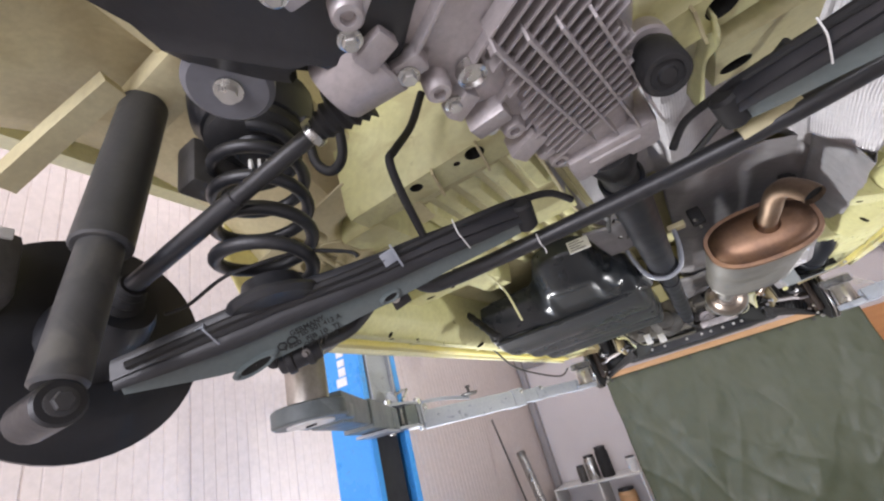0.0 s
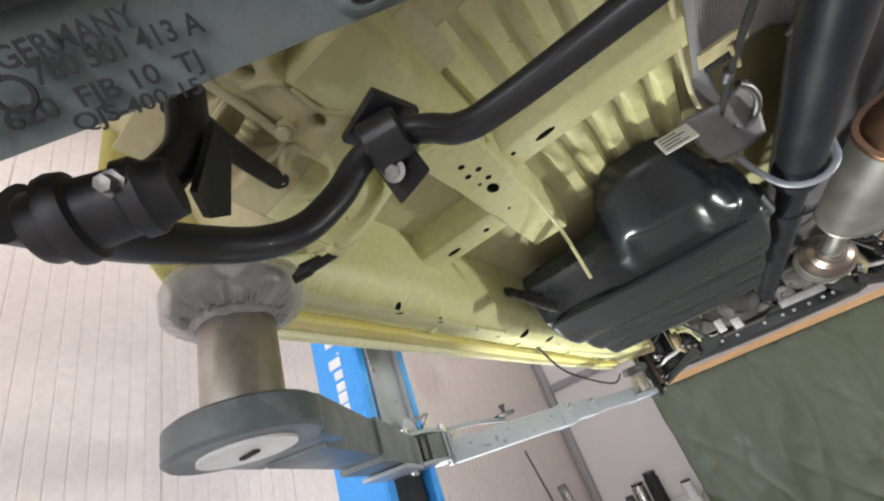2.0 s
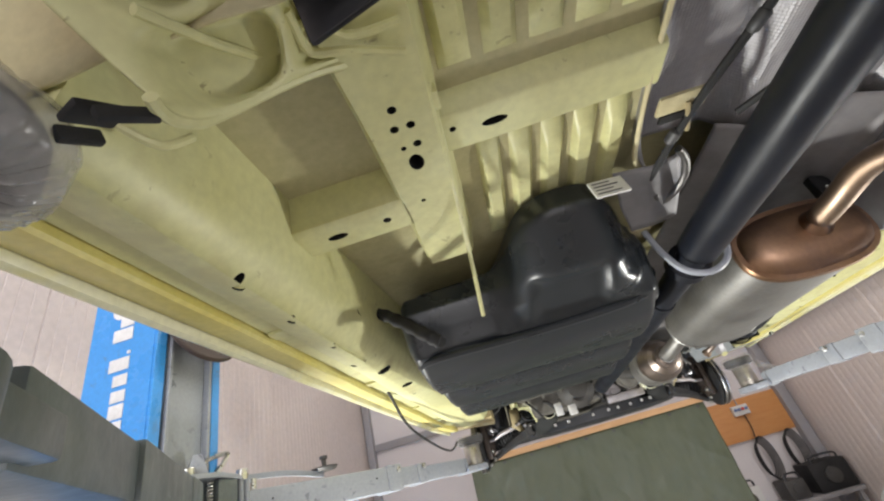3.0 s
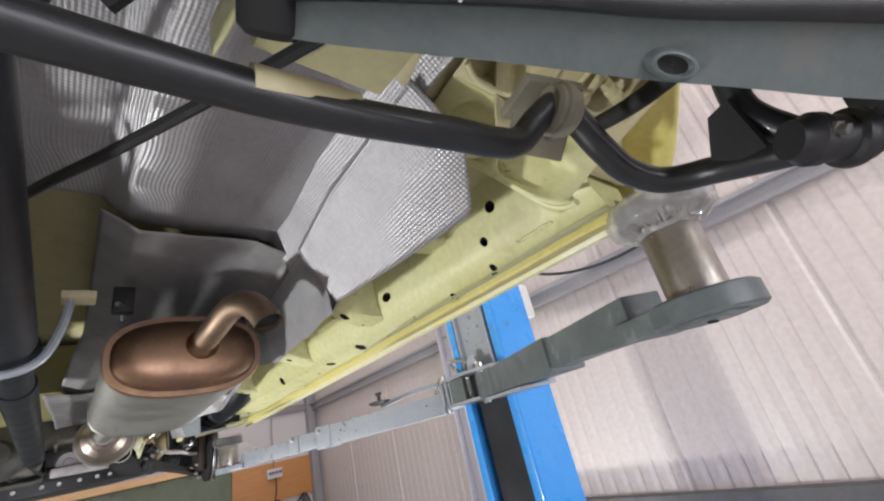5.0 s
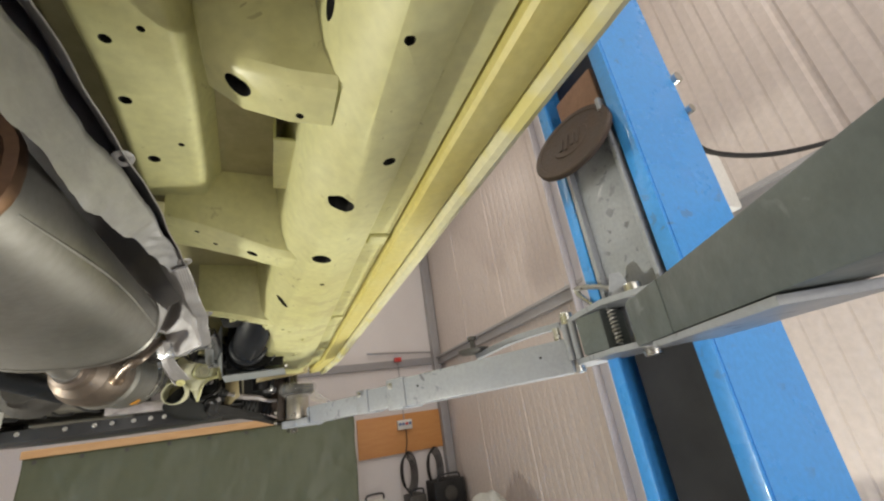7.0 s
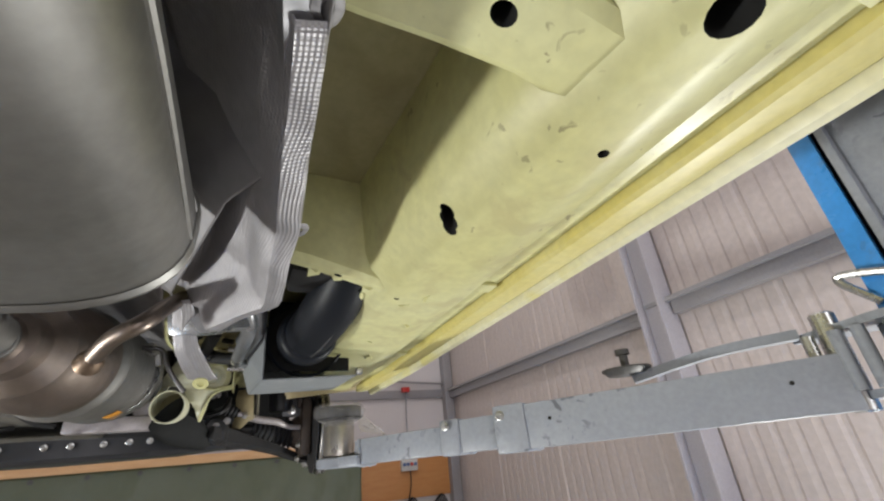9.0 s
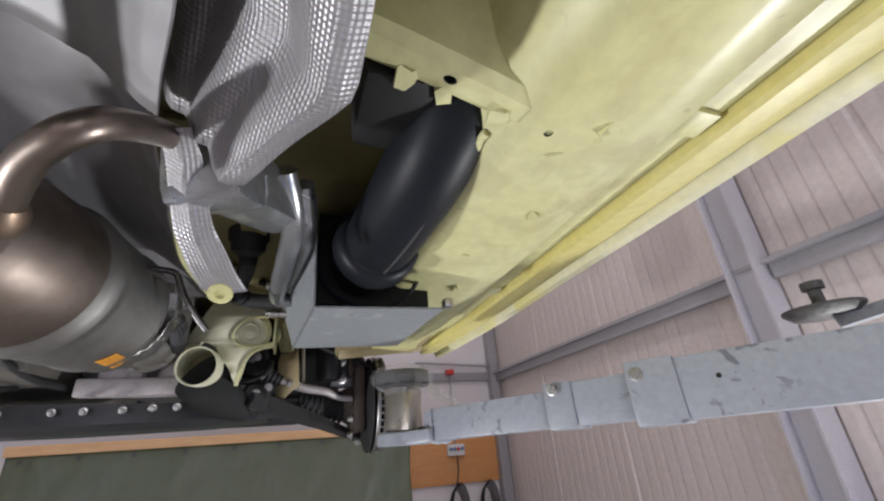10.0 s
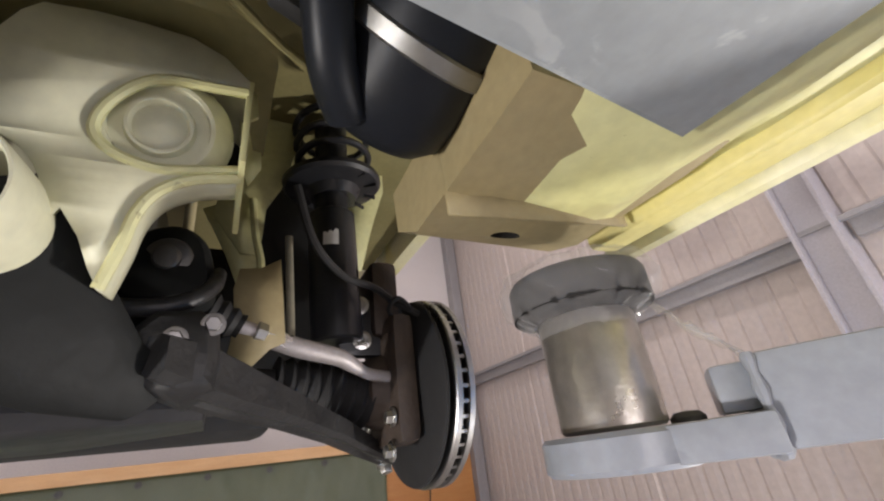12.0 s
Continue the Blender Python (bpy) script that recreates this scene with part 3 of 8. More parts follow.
    lathe(m, Matrix.Translation(e - d * 0.060 + V(0, 0, 0.029)), [(0.014, 0), (0.014, 0.004), (0.010, 0.008), (0.0005, 0.009)], 16)
    part("plate_bolt", m, DULL, arm)
    side = V(0, 0, 1).cross(d).normalized() * (1 if s < 0 else -1)
    side = side if side.x * s < 0 else -side
    for a, zz in ((0.55, 0.03), (0.672, 0.026)):
        m = B()
        bolt(m, p0 + d * (L * a) + side * 0.056 + V(0, 0, zz), side, 0.008, 0.006)
        part("stop_bolt", m, ZINC, arm)
    for a in (0.09, 0.455):
        m = B()
        q = p0 + d * (L * a) + side * 0.0495 + V(0, 0, 0.01)
        cyl(m, q, q + side * 0.002, 0.004, n=10)
        part("drill_hole", m, CAVITY, arm)
    # foot guard bar with a small screw pad
    m = B()
    tube(m, [(s * 1.52, 2.24, 1.775), (s * 1.44, 2.38, 1.770), (s * 1.35, 2.53, 1.742)], 0.014, 4, 4)
    bar = part("pad_bar", m, LIFTGREY, t)
    m = B()
    lathe(m, Matrix.Translation((s * 1.345, 2.54, 1.752)), [(0.02, 0), (0.046, 0.003), (0.058, 0.014), (0.058, 0.018), (0.0005, 0.015)], 32)
    lathe(m, Matrix.Translation((s * 1.345, 2.54, 1.766)), [(0.010, 0), (0.010, 0.035), (0.017, 0.037), (0.017, 0.05), (0.0005, 0.052)], 16)
    part("screw_pad", m, DULL, bar, "dark dished screw pad")

    # rear telescopic arm
    RX, RY = (0.836, 0.728) if s > 0 else (-0.789, 0.735)
    r0, r1 = V(s * 1.50, 1.90, 1.69), V(RX, RY, 1.655)
    dr = (r1 - r0).normalized()
    LR = (r1 - r0).length

    def rseg(m, a, b, w, h, dz=0.0, bevel=0.005):
        mid = r0 + dr * (LR * (a + b) / 2) + V(0, 0, dz)
        y = V(0, 0, 1).cross(dr).normalized()
        z = dr.cross(y)
        mm = Matrix((dr, y, z)).transposed().to_4x4()
        obox(m, Matrix.Translation(mid) @ mm, (LR * (b - a), w, h), bevel)
    m = B()
    rseg(m, 0.06, 0.22, 0.110, 0.100)
    arm = part("rear_arm", m, LIFTDARK, t, "grey-green telescopic rear arm")
    m = B()
    box(m, (min(s * 1.452, s * 1.548), 1.985, 1.656), (max(s * 1.452, s * 1.548), 2.085, 1.758), 0.006)
    part("pivot_block", m, LIFTDARK, car, "grey-green block between the arm plates")
    m = B()
    pts = [V(s * 1.462 + 0.009 * math.cos(i * 1.05), 1.955 + 0.009 * math.sin(i * 1.05), 1.662 + 0.0016 * i) for i in range(58)]
    tube(m, pts, 0.0022, 6, 2)
    part("lock_spring", m, ZINC, car, "bright coil spring")
    m = B()
    lathe(m, Matrix.Translation((s * 1.512, 1.955, 1.774)), [(0.046, 0), (0.044, 0.006), (0.020, 0.066), (0.017, 0.070), (0.0005, 0.070)], 4)
    part("lock_gusset", m, LIFTGREY, car)
    for yy in (2.125, 2.160, 2.205):
        m = B()
        cyl(m, (s * 1.470, yy, 1.655), (s * 1.470, yy, 1.760), 0.011, n=12)
        part("guide_pin", m, LIFTGREY if yy < 2.2 else ZINC, car)
    m = B()
    rseg(m, 0.2, 0.62, 0.105, 0.098)
    part("outer_tube", m, LIFTDARK, arm)
    m = B()
    rseg(m, 0.60, 0.90, 0.088, 0.08, 0.004)
    part("inner_tube", m, LIFTDARK, arm)
    m = B()
    e = V(RX, RY, 1.612 if s > 0 else 1.624)
    lathe(m, Matrix.Translation(e), [(0.078, 0), (0.083, 0.004), (0.083, 0.034), (0.078, 0.038)], 40)
    mm = Matrix((dr, V(0, 0, 1).cross(dr).normalized(), V(0, 0, 1))).transposed().to_4x4()
    obox(m, Matrix.Translation(e - dr * 0.09 + V(0, 0, 0.019)) @ mm, (0.16, 0.13, 0.036), 0.005)
    part("end_plate", m, LIFTDARK, arm)
    m = B()
    lathe(m, Matrix.Translation(e - V(0, 0, 0.0035)), [(0.052, 0), (0.052, 0.0036)], 32)
    disc = part("pad_disc", m, CHALK if s < 0 else LIFTDARK, arm, "pale round disc under the arm end" if s < 0 else "stained round disc under the arm end")
    m = B()
    obox(m, Matrix.Translation(e - V(0, 0, 0.005)), (0.028, 0.008, 0.004), 0.001)
    part("slot", m, CAVITY, disc)
    m = B()
    q = r0 + dr * LR * 0.30 - V(0, 0, 0.058)
    obox(m, Matrix.Translation(q) @ mm, (LR * 0.3, 0.125, 0.012), 0.003)
    part("guide_rail", m, LIFTGREY, arm)
    if s > 0:
        m = B()
        box(m, (1.83, 1.80, 1.98), (1.90, 1.93, 2.16), 0.012)
        part("switch_box", m, CHALK, t, "small white plastic box")
        m = B()
        lathe(m, axis_m((1.82, 1.79, 2.42), (1.82, 1.70, 2.42)), [(0.018, 0), (0.018, 0.02), (0.01, 0.022)], 14)
        lathe(m, axis_m((1.82, 1.79, 2.30), (1.82, 1.72, 2.30)), [(0.014, 0), (0.014, 0.02), (0.008, 0.022)], 14)
        part("cable_gland", m, ZINC, t)
    else:
        for k, (w, h) in enumerate(((0.046, 0.074), (0.046, 0.052), (0.038, 0.052), (0.038, 0.052), (0.044, 0.074), (0.012, 0.012), (0.046, 0.074), (0.042, 0.052))):
            m = B()
            z0 = 1.93 + 0.053 * k
            box(m, (-1.645 - h, 1.7815, z0), (-1.645, 1.7848, z0 + w), 0.001)
            part("white_bar", m, LETTER, t, "plain white vinyl bar")
        m = B()
        lathe(m, axis_m((-1.70, 1.7845, 2.37), (-1.70, 1.70, 2.37)), [(0.035, 0), (0.035, 0.002)], 24)
        part("round_mark", m, LETTER, t, "pale round mark")
    return t


lift_column(1)
lift_column(-1)


def lift_puck(x, y, z0, r, h, head, rear, wrapped):
    t = thing("lift_puck", (x, y, z0), "bare steel lift puck with a rubber head wrapped in clear film", "lift pad", "lift pucks")
    m = B()
    lathe(m, Matrix.Translation((x, y, z0)), [(r - 0.003, 0), (r, 0.003), (r, h - 0.003), (r - 0.002, h)], 40)
    part("cylinder", m, GALV, t, "bare turned steel cylinder")
    m = B()
    lathe(m, Matrix.Translation((x, y, z0 + h)), [(head * 0.7, 0.002), (head, 0.006), (head, 0.036), (head * 0.97, 0.04), (head * 0.5, 0.04)], 40)
    part("rubber_head", m, RUBBER, t, "black rubber head")
    rnd = random.Random(int(100 * (x + y)) + 7)

    def film(u, v):
        a = 2 * math.pi * u
        lump = noise.noise(V(math.cos(a) * 2.3 + x * 7, math.sin(a) * 2.3, v * 3 + y)) * (0.009 if rear else 0.005)
        prof = [(r + 0.0015, -0.016), (r + 0.004, -0.002), (head * 0.92, 0.003), (head + 0.010, 0.016), (head + 0.013, 0.030), (head + 0.006, 0.046), (head * 0.75, 0.054)]
        if rear:
            prof = [(r + 0.0015, -0.018), (r + 0.005, -0.009), (head * 0.84, -0.009), (head + 0.012, 0.004), (head + 0.016, 0.026), (head + 0.008, 0.046), (head * 0.75, 0.054)]
        k = min(int(v * 6), 5)
        f = v * 6 - k
        pr = prof[k][0] * (1 - f) + prof[k + 1][0] * f
        ph = prof[k][1] * (1 - f) + prof[k + 1][1] * f
        pleat = (0.008 if rear else 0.004) * noise.noise(V(math.cos(a) * 15 + 3 * x, math.sin(a) * 15 + y, v * 2.2)) * math.sin(min(1.0, v * 1.7) * math.pi) + 0.0025 * noise.noise(V(math.cos(a) * 34, math.sin(a) * 34, v * 3))
        return V(x + (pr + lump * v) * math.cos(a), y + (pr + lump * v) * math.sin(a), z0 + h + ph + lump * 0.4 + pleat)
    m = B()
    sheet(m, film, 150, 24)
    f = part("film_wrap", m, MILKWRAP if rear else WRAP, t, "crumpled clear stretch film", sharp=60)
    m = B()
    sd = -1 if x < 0 else 1
    out = V(-0.87 * sd, -0.49, 0)
    acr = V(-0.49, 0.87 * sd, 0)
    sheet(m, lambda u, v: V(x, y, z0 + h) + out * (r + 0.020 + 0.020 * v - 0.010 * abs(u - 0.5)) + acr * (0.046 * (u - 0.5) * (0.35 + 0.9 * v) + 0.012 * v) + V(0, 0, -0.004 + 0.050 * v + 0.016 * abs(u - 0.45) + 0.003 * noise.noise(V(u * 5, v * 5, x))), 12, 10)
    if rear:
        part("film_tab", m, WRAPTAB, f, "pale folded film end", 0.0008, sharp=60)
    if not wrapped:
        m = B()

        def tail(u, v):
            return V(x + head * 0.72 + 0.085 * u, y - 0.045 - 0.02 * u + 0.05 * (v - 0.5) * (1 - 0.7 * u), z0 + h - 0.050 * u - 0.004 + 0.010 * noise.noise(V(u * 6, v * 6, 1)) + 0.064 * (v - 0.5) * (1 - 0.85 * u))
        sheet(m, tail, 12, 8)
        part("loose_film", m, LOOSEF, f, sharp=60)
    return t


lift_puck(0.836, 0.728, 1.651, 0.047, 0.130, 0.074, True, True)
lift_puck(-0.789, 0.735, 1.663, 0.046, 0.128, 0.073, True, True)
for s in (1, -1):
    lift_puck(s * 0.768, 3.19, 1.641, 0.046, 0.102, 0.068, False, s < 0)


# ================= things along the back of the workshop =================
def tarp_fn(u, v):
    x = -1.13 + 2.55 * u
    z = 1.725 - 1.70 * v
    crease = (1 - abs(noise.noise(V((x + 0.8 * z) * 2.2, (z - x) * 0.7, 3)))) ** 8 + 0.8 * (1 - abs(noise.noise(V((x - 0.5 * z) * 3.1, (z + x) * 0.8, 11)))) ** 10
    y = 5.66 + (0.014 * math.sin(x * 9 + 2.2 * v * (1 - u)) * (0.25 + v) + 0.05 * noise.noise(V(x * 1.6 + v * 1.2, z * 1.0, 0.3)) * (0.2 + v)
                + 0.010 * noise.noise(V(x * 7 + v * 4, z * 1.6, 4)) - 0.014 * crease * (0.3 + 0.7 * v) + 0.003 * noise.noise(V(x * 22, z * 9, 7)))
    return V(x + 0.02 * noise.noise(V(0, z * 3, 2)), y, z)


bm = B()
sheet(bm, tarp_fn, 150, 100)
tarp = thing("tarpaulin", (0.15, 5.66, 1.72), "olive green tarpaulin hanging in folds from a timber batten", "tarpaulin")
part("cloth", bm, TARP, tarp, "", 0.004, sharp=70)
for v0 in (0.965,):
    bm = B()
    sheet(bm, lambda u, v: tarp_fn(u, v0 + 0.035 * v) - V(0, 0.007, 0), 150, 3)
    part("hem", bm, TARP, tarp, "", 0.003, sharp=70)
for k in range(9):
    bm = B()
    p = tarp_fn(0.03 + 0.1175 * k, 0.018) - V(0, 0.006, 0)
    lathe(bm, axis_m(p, p - V(0, 1, 0)), [(0.016, 0), (0.016, 0.003), (0.009, 0.004), (0.008, 0.001), (0.0005, 0.001)], 16)
    part("eyelet", bm, DULL, tarp, "dull metal eyelet")
batten = thing("timber_frame", (0.15, 5.7, 0), "orange timber frame that holds the tarpaulin", "wooden frame")
bm = B()
box(bm, (-1.14, 5.63, 1.725), (1.44, 5.73, 1.785), 0.004)
part("top_rail", bm, TIMBER, batten)
bm = B()
box(bm, (-1.14, 5.74, 0.0), (1.44, 5.80, 0.055), 0.004)
part("bottom_rail", bm, TIMBER, batten)
for x in (-1.11, 1.38):
    bm = B()
    box(bm, (x - 0.03, 5.74, 0.055), (x + 0.03, 5.79, 1.725), 0.004)
    part("upright", bm, TIMBER, batten)

board = thing("wooden_board", (2.35, 7.18, 1.2), "orange wooden board fixed to the back wall", "board")
bm = B()
box(bm, (1.70, 7.165, 1.21), (2.98, 7.198, 1.70), 0.004)
part("panel", bm, WOOD, board)
sock = thing("socket_box", (2.33, 7.15, 1.55), "blue and white socket box with red plug on a wooden board", "socket")
bm = B()
box(bm, (2.24, 7.10, 1.50), (2.44, 7.163, 1.62), 0.008)
part("casing", bm, CHALK, sock)
for i, mtl in enumerate((SOCKETM, SOCKETM, RED, SOCKETM)):
    bm = B()
    lathe(bm, axis_m((2.27 + 0.046 * i, 7.10, 1.57), (2.27 + 0.046 * i, 7.0, 1.57)), [(0.019, 0), (0.019, 0.018), (0.013, 0.02)], 16)
    part("outlet", bm, mtl, sock)


def cable_coil(x, z, r, y=7.06):
    m = B()
    for k in range(5):
        pts = []
        for i in range(15):
            a = 2 * math.pi * i / 14
            w = r * (0.85 + 0.07 * k)
            pts.append(V(x + 0.45 * w * math.cos(a) + 0.01 * k, y - 0.012 * k, z + 1.15 * w * math.sin(a)))
        tube(m, pts, 0.008, 6, 3)
    return solo("cable_coil", m, RUBBER, "black cable hung in a long loop", "cable", "cable coils")


cable_coil(2.28, 0.98, 0.19)
cable_coil(2.64, 0.98, 0.19)
bm = B()
tube(bm, [(2.34, 7.09, 1.50), (2.33, 7.06, 1.35), (2.29, 7.05, 1.19)], 0.007, 6)
solo("power_cable", bm, RUBBER, "black power cable under the socket box", "cable")
bm = B()
tube(bm, [(2.34, 7.12, 2.42), (2.33, 7.12, 2.1), (2.335, 7.12, 1.62)], 0.007, 6)
solo("power_cable", bm, GIRT, "grey power cable down the back wall", "cable")
bm = B()
box(bm, (2.28, 7.08, 2.40), (2.38, 7.15, 2.46), 0.01)
solo("junction_box", bm, RED, "small red junction box on the rail", "junction box")
bm = B()
tube(bm, [(2.03, 1.96, 2.40), (2.2, 1.98, 2.33), (2.5, 1.9, 2.31), (2.75, 1.7, 2.33), (2.95, 1.35, 2.40)], 0.010, 8)
solo("lift_cable", bm, RUBBER, "dark cable slung between lift column and wall", "cable")


def machine(x, y, z, w, d, h, name, label, cat, mtl=RUBBER):
    t = thing(name, (x, y, z), label, cat)
    m = B()
    box(m, (x - w / 2, y - d / 2, z), (x + w / 2, y + d / 2, z + h), 0.02)
    part("casing", m, mtl, t)
    m = B()
    tube(m, [(x - w * 0.35, y - d * 0.45, z + h), (x - w * 0.3, y - d * 0.45, z + h + 0.06), (x + w * 0.3, y - d * 0.45, z + h + 0.06), (x + w * 0.35, y - d * 0.45, z + h)], 0.012, 8, 3)
    part("grip", m, SATIN, t)
    m = B()
    lathe(m, axis_m((x, y - d / 2, z + h * 0.5), (x, y - d, z + h * 0.5)), [(h * 0.28, -0.004), (h * 0.28, 0.02), (h * 0.2, 0.024), (0.001, 0.02)], 20)
    part("dial", m, DULL, t)
    return t


bm = B()
box(bm, (1.55, 6.72, 0.50), (2.95, 7.15, 0.54), 0.004)
for x in (1.6, 2.9):
    for y in (6.77, 7.1):
        box(bm, (x - 0.02, y - 0.02, 0), (x + 0.02, y + 0.02, 0.5))
solo("workbench", bm, GIRT, "low grey steel bench under the wooden board", "bench")
machine(2.75, 6.95, 0.54, 0.42, 0.34, 0.30, "compressor_case", "black machine case with a round dial on the bench", "machine")
machine(2.33, 6.95, 0.54, 0.22, 0.3, 0.20, "tool_case", "small dark tool case on the bench", "tool case", DULL)
machine(1.80, 6.95, 0.54, 0.30, 0.3, 0.24, "battery_charger", "grey boxy charger on the bench", "charger", CHALK)

# open shelf with workshop things in the west corner
shelf = thing("shelf_unit", (-2.0, 6.9, 0), "white open shelf unit with tools and cans", "shelf")
for z in (0.10, 0.56):
    bm = B()
    box(bm, (-2.6, 6.62, z - 0.02), (-1.35, 7.15, z), 0.003)
    part("board", bm, CHALK, shelf)
for x in (-2.6, -1.95, -1.37):
    bm = B()
    box(bm, (x, 6.63, 0), (x + 0.02, 7.14, 0.56), 0.002)
    part("side_panel", bm, CHALK, shelf)


def can(x, y, z, r, h, mtl, name, label, cat):
    t = thing(name, (x, y, z), label, cat)
    m = B()
    lathe(m, Matrix.Translation((x, y, z)), [(r * 0.94, 0), (r, 0.01), (r, h * 0.8), (r * 0.85, h * 0.86), (r * 0.85, h * 0.9)], 24)
    part("can_body", m, mtl, t)
    m = B()
    lathe(m, Matrix.Translation((x, y, z + h * 0.9)), [(r * 0.9, 0), (r * 0.9, h * 0.08), (r * 0.5, h * 0.1)], 24)
    part("lid", m, SATIN, t)
    return t


can(-2.02, 6.85, 0.56, 0.085, 0.32, ZINC, "coffee_urn", "silver and black coffee urn on the shelf", "urn")
can(-1.82, 6.85, 0.56, 0.09, 0.40, RUBBER, "dark_canister", "dark round canister on the shelf", "canister")
can(-2.17, 6.80, 0.56, 0.06, 0.22, DULL, "oil_can", "dark grey oil can on the shelf", "can")
can(-1.45, 6.8, 0.56, 0.07, 0.2, CHALK, "paint_tin", "white paint tin on the shelf", "tin")
can(-1.66, 6.8, 0.10, 0.12, 0.30, TIMBER, "tool_roll", "brown leather tool bin in the shelf", "bin")
can(-2.25, 6.8, 0.10, 0.09, 0.22, ZINC, "steel_pot", "steel pot in the shelf", "pot")
bm = B()
cyl(bm, (-2.15, 4.9, 0.0), (-2.62, 5.35, 1.66), 0.012, n=10)
solo("steel_rod", bm, DULL, "long dark steel rod leaning on the wall", "rod")
bm = B()
tube(bm, [(-2.30, 5.5, 0.0), (-2.36, 5.6, 0.4), (-2.45, 5.66, 0.85), (-2.52, 5.7, 1.2)], lambda k: 0.058 + 0.005 * math.sin(k * 260), 16, 40)
solo("flexible_duct", bm, TAPE, "silver flexible air duct standing against the wall", "duct")
can(-2.33, 4.7, 0.0, 0.11, 0.62, SATIN, "spray_gun_stand", "black drum with a red cap", "drum")
bm = B()
lathe(bm, Matrix.Translation((-2.33, 4.7, 0.62)), [(0.08, 0), (0.09, 0.05), (0.05, 0.13), (0.02, 0.14)], 20)
solo("red_funnel", bm, RED, "bright red plastic funnel on a drum", "funnel")

ext = thing("fire_extinguisher", (2.83, 3.30, 0), "red fire extinguisher standing by the wall", "extinguisher")
bm = B()
lathe(bm, Matrix.Translation((2.83, 3.30, 0.42)), [(0.07, 0), (0.075, 0.01), (0.075, 0.42), (0.06, 0.47), (0.03, 0.50), (0.02, 0.51)], 28)
part("cylinder", bm, RED, ext)
bm = B()
box(bm, (2.76, 3.23, 0.0), (2.90, 3.37, 0.42), 0.006)
part("pedestal", bm, GIRT, ext)
bm = B()
cyl(bm, (2.83, 3.30, 0.92), (2.83, 3.30, 0.97), 0.02, n=14)
box(bm, (2.80, 3.22, 0.965), (2.86, 3.32, 0.985), 0.004)
part("valve", bm, SATIN, ext)
bm = B()
tube(bm, [(2.83, 3.26, 0.95), (2.80, 3.20, 0.90), (2.77, 3.20, 0.70), (2.77, 3.23, 0.55)], 0.011, 8)
part("hose", bm, RUBBER, ext)
heap = thing("covered_heap", (2.5, 5.2, 0), "heap under a pale grey dust sheet", "dust sheet")
bm = B()
sheet(bm, lambda u, v: V(2.05 + 0.85 * u, 4.75 + 0.8 * v, 0.01 + 0.86 * (math.sin(math.pi * u) * math.sin(math.pi * v)) ** 0.4 + 0.06 * noise.noise(V(u * 5, v * 5, 0)) * math.sin(math.pi * u) * math.sin(math.pi * v) + 0.02 * noise.noise(V(u * 14, v * 14, 3)) * math.sin(math.pi * u)), 50, 50)
part("dust_sheet", bm, DUSTSH, heap, "", 0.004, sharp=60)
bm = B()
box(bm, (2.2, 4.9, 0), (2.75, 5.4, 0.6), 0.02)
part("crate", bm, TIMBER, heap)
# ================= the van, seen from below =================
van = thing("van", (0, 1.9, 1.78), "lime-yellow painted underside of a panel van raised on a lift", "van")

YS = [0.80, 1.2, 1.5, 1.9, 2.2, 2.5, 2.85, 3.14]
XW = [0.735, 0.725, 0.705, 0.675, 0.645, 0.615, 0.60, 0.60]


def wall_x(y):
    return float(np.interp(y, YS, XW))


